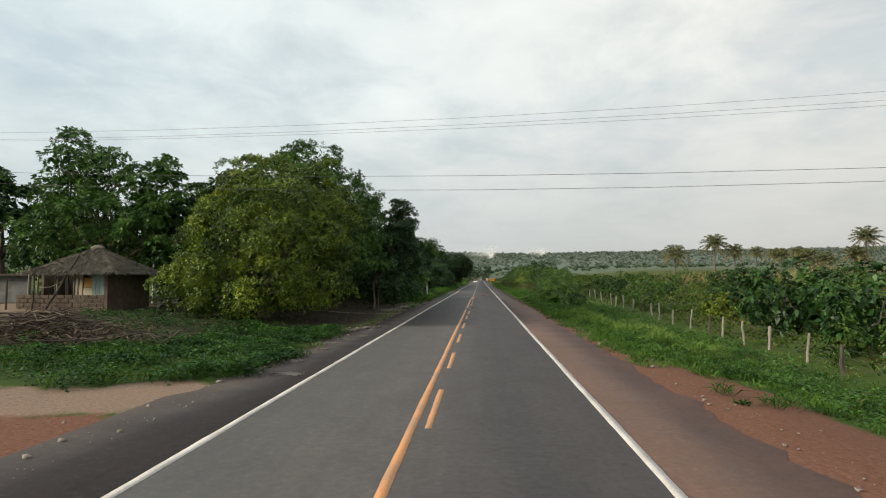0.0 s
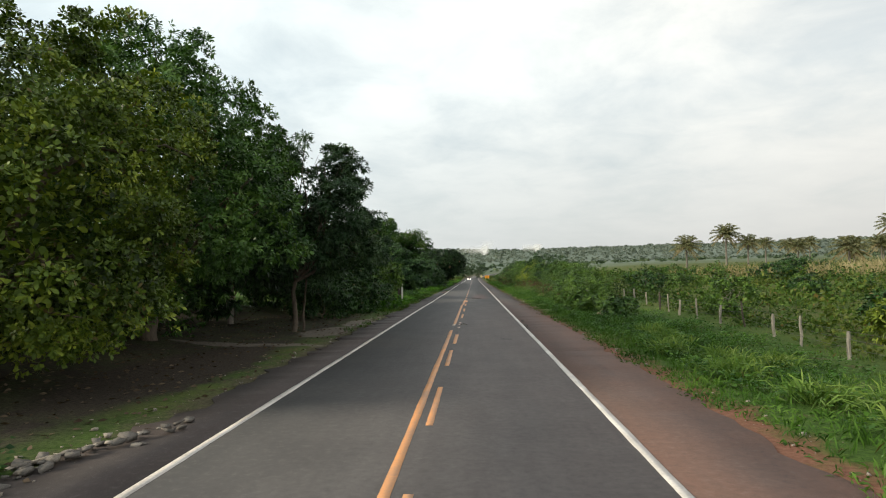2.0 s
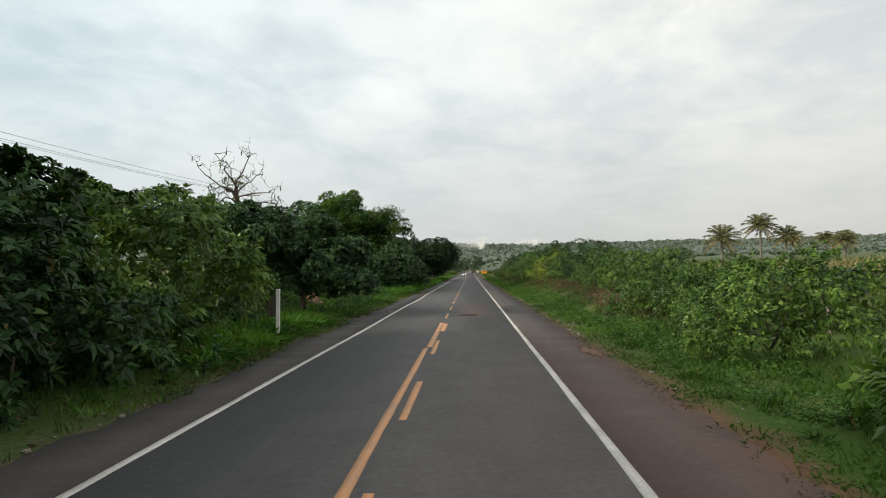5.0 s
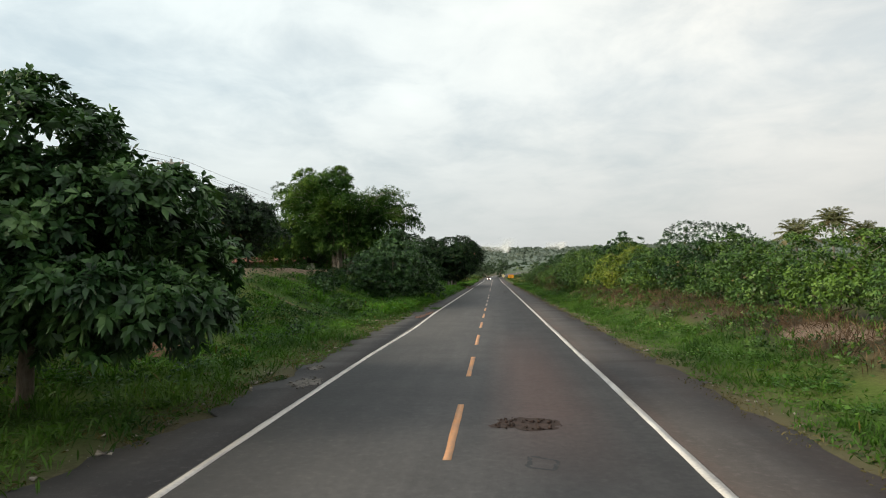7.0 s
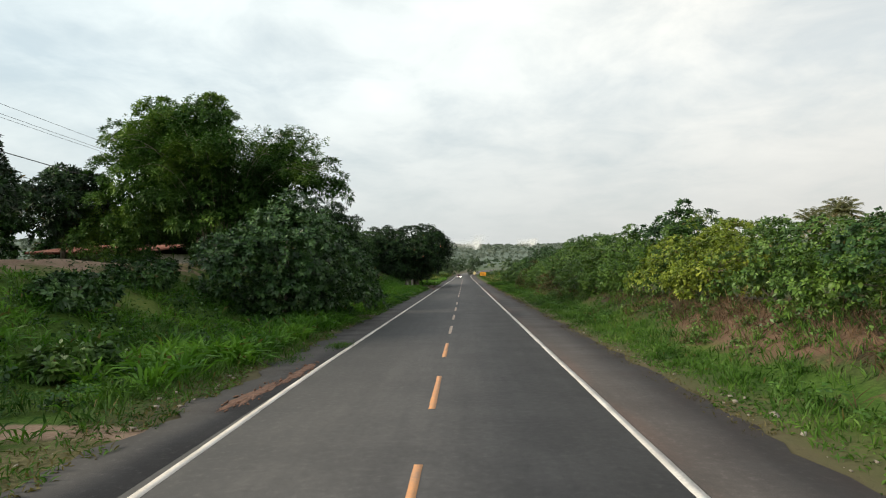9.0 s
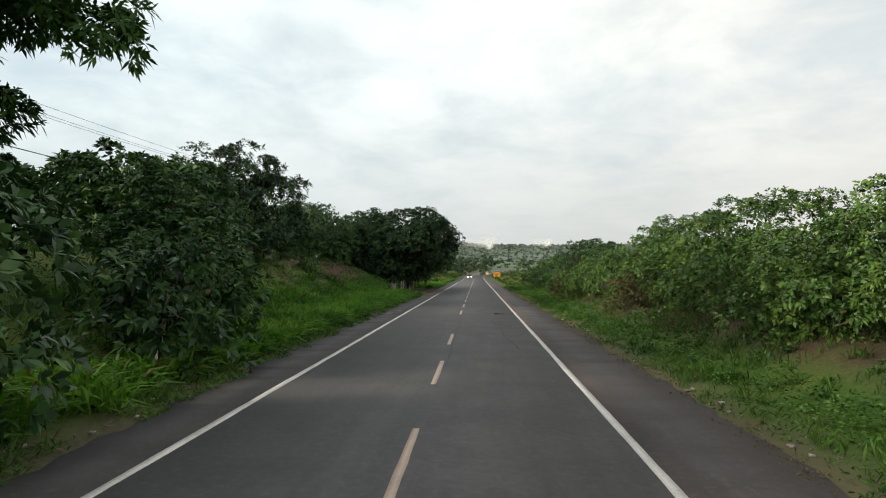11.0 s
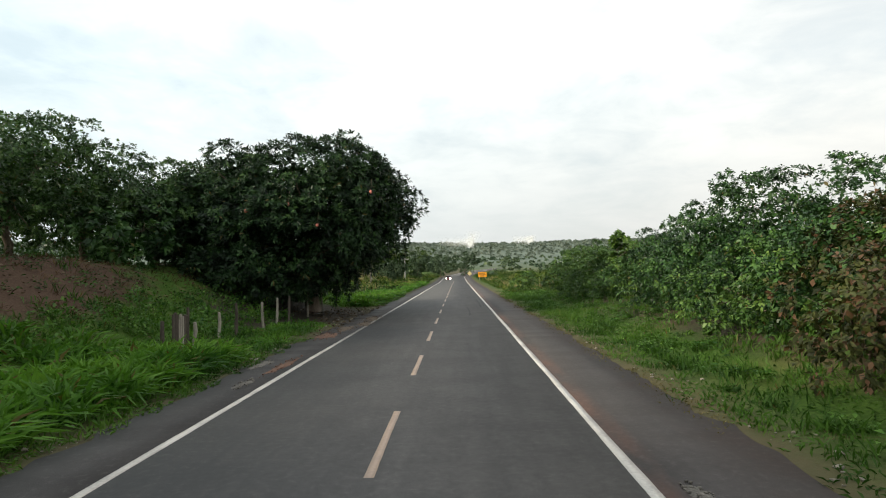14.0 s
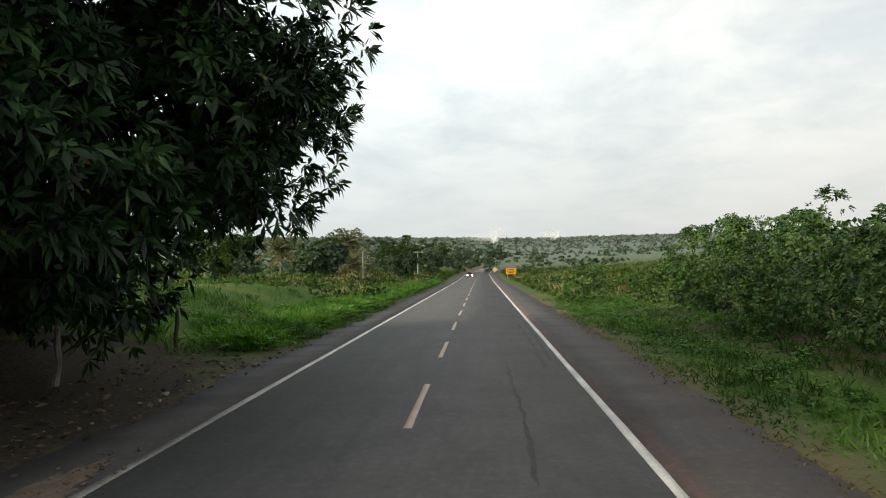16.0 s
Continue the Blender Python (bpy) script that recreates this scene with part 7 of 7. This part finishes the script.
# ---- fence and gate under the mango ----
for i, (fy, h) in enumerate(((187.6, 1.2), (189.6, 1.0), (192.2, 1.15), (194.0, 1.45), (197.0, 1.35), (199.6, 1.4), (201.8, 1.4), (205.2, 1.3), (209.5, 1.3), (214.8, 1.3))):
    fence_post(-8.4 + 0.12 * math.sin(i * 2.0), fy, h, 0.07, 600 + i, "bank fence", M_WOOD if i % 3 else M_WOOD_DARK, 2.0)


def gate():
    e = base("scrap_gate", -8.3, 188.6)
    rng = np.random.default_rng(620)
    for k in range(9):
        bm = bmesh.new()
        h = 1.35 + 0.25 * rng.standard_normal() * 0.5
        box(bm, -0.03, 0.03, -0.55 + k * 0.13, -0.45 + k * 0.13, -0.1, h)
        part("slat", bm, M_WOOD if k in (3, 4, 5) else M_WOOD_DARK, e)
    tagged(e, "small patched gate of grey slats and pale boards", "gate")


gate()


def mound(x, y, r, h, seed, label, mat):
    rng = np.random.default_rng(seed)
    a = np.linspace(0, 2 * np.pi, 19)[:-1]
    rings, v, f = (1.0, 0.8, 0.55, 0.28, 0.05), [], []
    for k, q in enumerate(rings):
        for t in a:
            rr = r * q * (1 + 0.14 * math.sin(3 * t + seed) + 0.06 * rng.standard_normal())
            px, py = rr * math.cos(t), rr * math.sin(t)
            v.append((px, py, hz(x + px, y + py) - hz(x, y) + h * (1 - q ** 0.9) * (1 + 0.08 * rng.standard_normal()) - 0.06 * (k == 0)))
    n = len(a)
    for k in range(len(rings) - 1):
        for j in range(n):
            f.append((k * n + j, k * n + (j + 1) % n, (k + 1) * n + (j + 1) % n, (k + 1) * n + j))
    e = base("anthill", x, y)
    mesh_from("mound", np.array(v), np.array(f), mat, e, True)
    tagged(e, label, "earth mound", "earth mounds")


M_PALE_EARTH = rough_material("pale_dry_earth", (0.22, 0.16, 0.11), (0.40, 0.31, 0.23), 3.0, 30.0, 0.95, 0.03)
M_RED_EARTH = rough_material("red_cut_earth", (0.14, 0.075, 0.045), (0.30, 0.18, 0.115), 3.0, 30.0, 0.95, 0.04)
mound(9.45, 57.2, 0.55, 0.38, 1, "small pale anthill in the grass", M_PALE_EARTH)
mound(-10.1, 92.8, 0.95, 0.8, 5, "pointed bare earth heap beside the bank", M_RED_EARTH)


# ---- damage and litter on the road ----
M_POT = rough_material("broken_red_roadbase", (0.032, 0.024, 0.021), (0.085, 0.055, 0.046), 5.0, 40.0, 0.95, 0.01)


def pothole(x, y, w, d, seed, label):
    rng = np.random.default_rng(seed)
    e = base("pothole", x, y, 0.0)
    n = 26
    a = np.arange(n) * 2 * np.pi / n
    r = 1 + 0.16 * rng.standard_normal(n)
    bm = bmesh.new()
    vs = [bm.verts.new((w / 2 * r[i] * math.cos(a[i]), d / 2 * r[i] * math.sin(a[i]), 0.005)) for i in range(n)]
    bm.faces.new(vs)
    part("broken_base", bm, M_POT, e)
    out = []
    for _ in range(70):
        q = rng.uniform(-1, 1, 2)
        if q @ q < 1:
            s = rng.uniform(0.02, 0.06)
            c = np.array([q[0] * w / 2, q[1] * d / 2, 0.006 + s * 0.2])
            v = c + rng.standard_normal((8, 3)) * 0.1 * s + np.array([(i & 1, i >> 1 & 1, i >> 2) for i in range(8)]) * s * (1, 1, 0.6) - s / 2 * np.array((1, 1, 0.2))
            out.append((v, np.array([(0, 1, 3, 2), (4, 6, 7, 5), (0, 4, 5, 1), (2, 3, 7, 6), (0, 2, 6, 4), (1, 5, 7, 3)])))
    mesh_from("rubble", *join(out), M_POT, e)
    tagged(e, label, "pothole", kind="structure")


pothole(1.25, 85.2, 1.25, 0.9, 700, "shallow pothole full of broken asphalt")
pothole(2.43, 162.5, 0.7, 0.55, 701, "small pothole in the asphalt")


def crack(pts, width, label, mat):
    """A thin sealed crack or streak lying on the asphalt."""
    p = np.asarray(pts, float)
    t = np.linspace(0, len(p) - 1, 8 * len(p))
    q = np.stack([np.interp(t, np.arange(len(p)), p[:, k]) for k in range(2)], 1)
    rng = np.random.default_rng(int(p[0, 1] * 10))
    q[:, 0] += rng.standard_normal(len(q)) * 0.018
    d = unit(np.gradient(q, axis=0))
    side = np.stack([d[:, 1], -d[:, 0]], 1)
    w = width * (0.5 + 0.8 * rng.random(len(q)))[:, None] / 2
    w[0] = w[-1] = 0.004
    v = np.concatenate([np.c_[q - side * w, np.full(len(q), 0.0025)], np.c_[q + side * w, np.full(len(q), 0.0025)]])
    n = len(q)
    k = np.arange(n - 1)
    o = mesh_from("road_crack", v, np.stack([k, k + n, k + n + 1, k + 1], 1), mat)
    tagged(o, label, "road crack", kind="structure")


M_TAR = rough_material("dark_tar", (0.022, 0.022, 0.024), (0.05, 0.05, 0.052), 6.0, 60.0, 0.7, 0.002)
crack(((1.75, 158.2), (1.95, 156.0), (1.9, 154.4), (2.15, 152.6), (2.2, 150.0), (2.5, 146.0)), 0.09, "irregular tar-sealed crack in the lane", M_TAR)
crack(((1.3, 158.4), (1.8, 158.2)), 0.10, "short tar-sealed cross crack", M_TAR)
crack(((0.16, 166.0), (0.1, 160.0), (0.17, 154.0), (0.1, 148.0), (0.15, 143.0)), 0.045, "lengthwise crack beside the centre line", M_TAR)
crack(((2.9, 224.0), (2.95, 218.0), (2.85, 212.0)), 0.12, "black tyre skid mark near the edge line", M_TAR)
crack(((3.2, 226.0), (3.25, 219.0), (3.15, 213.0)), 0.10, "black tyre skid mark near the edge line", M_TAR)
crack(((1.9, 212.5), (1.95, 208.0), (1.9, 204.0)), 0.08, "faint dark streak along the lane", M_TAR)
crack(((0.8, 228.0), (1.6, 228.4), (2.6, 228.0), (3.1, 228.6)), 0.35, "patched dark band across the lane", M_TAR)
crack(((-3.4, 72.0), (-3.38, 60.0), (-3.42, 52.0)), 0.03, "crack along the edge line", M_TAR)
crack(((1.2, 83.4), (1.6, 83.2), (1.5, 82.8), (1.15, 82.9), (1.2, 83.4)), 0.06, "ring-shaped crack in the lane", M_TAR)
crack(((3.0, 101.6), (3.9, 101.9), (4.9, 101.5)), 0.16, "dark wet-looking streak across the shoulder", M_TAR)
crack(((2.0, 42.2), (2.5, 42.0)), 0.22, "small dark patch in the lane", M_TAR)


M_SCUFF = rough_material("dust_on_asphalt", (0.08, 0.075, 0.07), (0.19, 0.17, 0.15), 6.0, 40.0, 0.95, 0.01)
M_RED_DUST = rough_material("laterite_dust_on_asphalt", (0.095, 0.062, 0.05), (0.21, 0.115, 0.08), 5.0, 40.0, 0.95, 0.01)


def patch(x, y, w, d, seed, mat, label):
    """A thin uneven smear of soil lying on the asphalt."""
    rng = np.random.default_rng(seed)
    e = base("soil_patch", x, y, 0.0)
    n = 48
    a = np.arange(n) * 2 * np.pi / n
    r = 0.85 + 0.22 * np.sin(2 * a + seed) + 0.12 * np.sin(5 * a + 2 * seed) + 0.10 * rng.standard_normal(n)
    bm = bmesh.new()
    rim = [bm.verts.new((w / 2 * r[i] * math.cos(a[i]), d / 2 * r[i] * math.sin(a[i]), 0.003)) for i in range(n)]
    ins = [bm.verts.new((w / 2 * 0.6 * r[i] * math.cos(a[i]), d / 2 * 0.6 * r[i] * math.sin(a[i]), 0.012 + 0.012 * rng.random())) for i in range(n)]
    mid = bm.verts.new((0, 0, 0.02))
    for i in range(n):
        k = (i + 1) % n
        bm.faces.new((rim[i], rim[k], ins[k], ins[i]))
        bm.faces.new((ins[i], ins[k], mid))
    part("soil", bm, mat, e)
    out = []
    for _ in range(int(40 + 30 * w * d)):
        a0, q0 = rng.uniform(0, 2 * np.pi), rng.random() ** 0.5 * 1.25
        s0 = 0.008 + 0.035 * rng.random() ** 2
        c0 = np.array([w / 2 * q0 * math.cos(a0), d / 2 * q0 * math.sin(a0), 0.008 + s0 * 0.3])
        cube = np.array([(i & 1, i >> 1 & 1, i >> 2) for i in range(8)]) - 0.5
        out.append((c0 + cube * s0 * (1.2, 1.4, 0.8) + rng.standard_normal((8, 3)) * 0.15 * s0, np.array([(0, 1, 3, 2), (4, 6, 7, 5), (0, 4, 5, 1), (2, 3, 7, 6), (0, 2, 6, 4), (1, 5, 7, 3)])))
    mesh_from("grit", *join(out), mat, e)
    tagged(e, label, "soil patch", "soil patches", kind="structure")


for k, (x, y, w, d) in enumerate(((0.35, 49.6, 0.35, 0.5), (3.68, 48.6, 0.12, 0.9), (3.66, 46.9, 0.14, 0.8), (3.76, 51.8, 0.1, 0.7), (-4.0, 89.0, 0.7, 1.5), (-4.5, 91.2, 0.4, 0.9), (-4.15, 164.0, 0.5, 1.2), (-4.5, 161.5, 0.6, 1.0), (-4.7, 186.2, 0.5, 1.6), (-4.1, 183.2, 0.3, 1.2), (4.7, 171.5, 0.3, 0.6), (4.0, 176.0, 0.25, 0.7), (-4.3, 13.0, 0.9, 0.7), (-4.9, 15.4, 0.7, 0.6), (-4.7, 22.0, 0.9, 0.3), (-4.3, 23.4, 0.6, 0.25), (-5.2, 20.6, 0.9, 0.4), (-4.9, 18.6, 0.5, 0.5))):
    patch(x, y, w, d, 720 + k, M_SCUFF, "pale dusty scuff on the asphalt")
for k, (x, y, w, d) in enumerate(((-3.82, 114.8, 0.42, 3.0), (-4.05, 112.0, 0.55, 2.8), (-3.95, 185.9, 0.3, 3.3), (-4.5, 194.0, 0.8, 3.0), (5.3, 70.0, 0.5, 2.5))):
    patch(x, y, w, d, 740 + k, M_RED_DUST, "red laterite smear on the broken shoulder")
for k, (x, y, w, d) in enumerate(((-3.75, 199.5, 0.7, 3.2), (-3.9, 203.0, 0.9, 3.6), (-4.3, 197.0, 0.9, 2.4))):
    patch(x, y, w, d, 750 + k, M_MUD, "dark soil and litter washed over the edge line")
rng = np.random.default_rng(755)
x = np.concatenate([-3.95 + 0.22 * rng.standard_normal(420), -4.7 + 0.2 * rng.standard_normal(200)])
y = np.concatenate([120.3 + 0.5 * rng.standard_normal(420), 117.0 + 0.5 * rng.standard_normal(200)])
blades("shoulder_tuft", "dry green grass tuft growing through the shoulder", x, y, 0.22, 0.016, L_GRASS, 756, 0.6, 0.6)


def rubble_heap():
    """Broken asphalt and stones tipped along the edge of the shoulder."""
    rng = np.random.default_rng(760)
    e = base("rubble_heap", -5.1, 26.4)
    faces = np.array([(0, 1, 3, 2), (4, 6, 7, 5), (0, 4, 5, 1), (2, 3, 7, 6), (0, 2, 6, 4), (1, 5, 7, 3)])
    cube = np.array([(i & 1, i >> 1 & 1, i >> 2) for i in range(8)]) - (0.5, 0.5, 0.35)
    for k in range(70):
        t = rng.uniform(-1, 1)
        px, py = 0.55 * t + 0.2 * rng.standard_normal(), 1.25 * t + 0.25 * rng.standard_normal()
        size = 0.04 + 0.13 * rng.random() ** 2.0
        gz = hz(px - 5.1, py + 26.4) - hz(-5.1, 26.4) + 0.1 * max(0.0, 1 - 3 * abs(px - 0.44 * py))
        v = cube * size * (1.3, 1.1, 0.45) + rng.standard_normal((8, 3)) * 0.11 * size
        a = rng.uniform(0, 6.28)
        v = v @ np.array([[math.cos(a), -math.sin(a), 0], [math.sin(a), math.cos(a), 0.25 * rng.standard_normal()], [0, 0, 1]])
        mesh_from("stone", v + (px, py, gz), faces, M_SCUFF if k % 4 else M_ROCK, e)
    tagged(e, "loose heap of broken asphalt and stones beside the shoulder", "rubble")


rubble_heap()


def stones():
    rng = np.random.default_rng(710)
    out = []
    for _ in range(2200):
        side = rng.random() < 0.55
        x = -5.0 - abs(rng.standard_normal()) * 0.7 if side else 5.8 + abs(rng.standard_normal()) * 0.5
        y = rng.uniform(4, 235)
        s = 0.012 + 0.07 * rng.random() ** 5
        c = np.array([x, y, hz(x, y)])
        v = c + (np.array([(i & 1, i >> 1 & 1, i >> 2) for i in range(8)]) - (0.5, 0.5, 0.2)) * s * (1.3, 1.1, 0.7) + rng.standard_normal((8, 3)) * 0.18 * s
        out.append((v, np.array([(0, 1, 3, 2), (4, 6, 7, 5), (0, 4, 5, 1), (2, 3, 7, 6), (0, 2, 6, 4), (1, 5, 7, 3)])))
    tagged(mesh_from("loose_stones", *join(out), M_ROCK), "pale loose stones along the shoulder", "stones", kind="stuff")


stones()


def smoke():
    """Thin white smoke rising and drifting over the far woods."""
    m, n, l, b = material("thin_white_smoke", 1.0, 0.0)
    b.inputs["Base Color"].default_value = (0.80, 0.80, 0.80, 1)
    tc = n.new("ShaderNodeTexCoord")
    sep = n.new("ShaderNodeSeparateXYZ")
    l.new(tc.outputs["Object"], sep.inputs[0])
    px, pz = sep.outputs[0], sep.outputs[2]
    puff = noise_tex(n, l, coords(n, l), 0.16, 5.0)

    def bell(v, centre, width):
        q = mathn(n, l, "DIVIDE", mathn(n, l, "SUBTRACT", v, centre), width)
        return mathn(n, l, "POWER", 2.718, mathn(n, l, "MULTIPLY", mathn(n, l, "MULTIPLY", q, q), -1.0))
    lean = mathn(n, l, "SUBTRACT", px, mathn(n, l, "MULTIPLY", pz, 0.25))
    core = mathn(n, l, "MULTIPLY", bell(lean, 0.0, mathn(n, l, "ADD", mathn(n, l, "MULTIPLY", pz, 0.22), 4.5)), remap(n, l, pz, 4.0, 27.0, 0.75, 0.0))
    drift = mathn(n, l, "MULTIPLY", bell(pz, 8.0, 5.0), mathn(n, l, "MULTIPLY", remap(n, l, px, -52.0, -4.0, 0.0, 0.5), remap(n, l, px, -2.0, 6.0, 1.0, 0.0)))
    thick = mathn(n, l, "MULTIPLY", mathn(n, l, "ADD", core, drift, True), ramp(n, l, puff, [(0.3, 0.25), (0.6, 1.0)]), True)
    tr = n.new("ShaderNodeBsdfTransparent")
    mx = n.new("ShaderNodeMixShader")
    l.new(thick, mx.inputs[0])
    l.new(tr.outputs[0], mx.inputs[1])
    l.new(b.outputs[0], mx.inputs[2])
    l.new(mx.outputs[0], n["Material Output"].inputs[0])
    X, Z = np.meshgrid(np.linspace(-58, 24, 42), np.linspace(-2, 30, 17))
    i = (np.arange(16)[:, None] * 42 + np.arange(41)[None]).ravel()
    f = np.stack([i, i + 1, i + 43, i + 42], 1)
    for x, y, size in ((21.0, 1080.0, 1.15), (128.0, 1180.0, 0.5)):
        e = base("smoke_plume", x, y, hz(x, y) + 1)
        for k in range(2):
            v = np.stack([X.ravel() * size, (6 * k + 0.4 * np.sin(X * 0.21 + Z * 0.3 + k)).ravel(), Z.ravel() * size], 1)
            mesh_from("veil", v, f, m, e, True)
        tagged(e, "pale smoke plume rising from the distant woods", "smoke", "smoke plumes")


smoke()
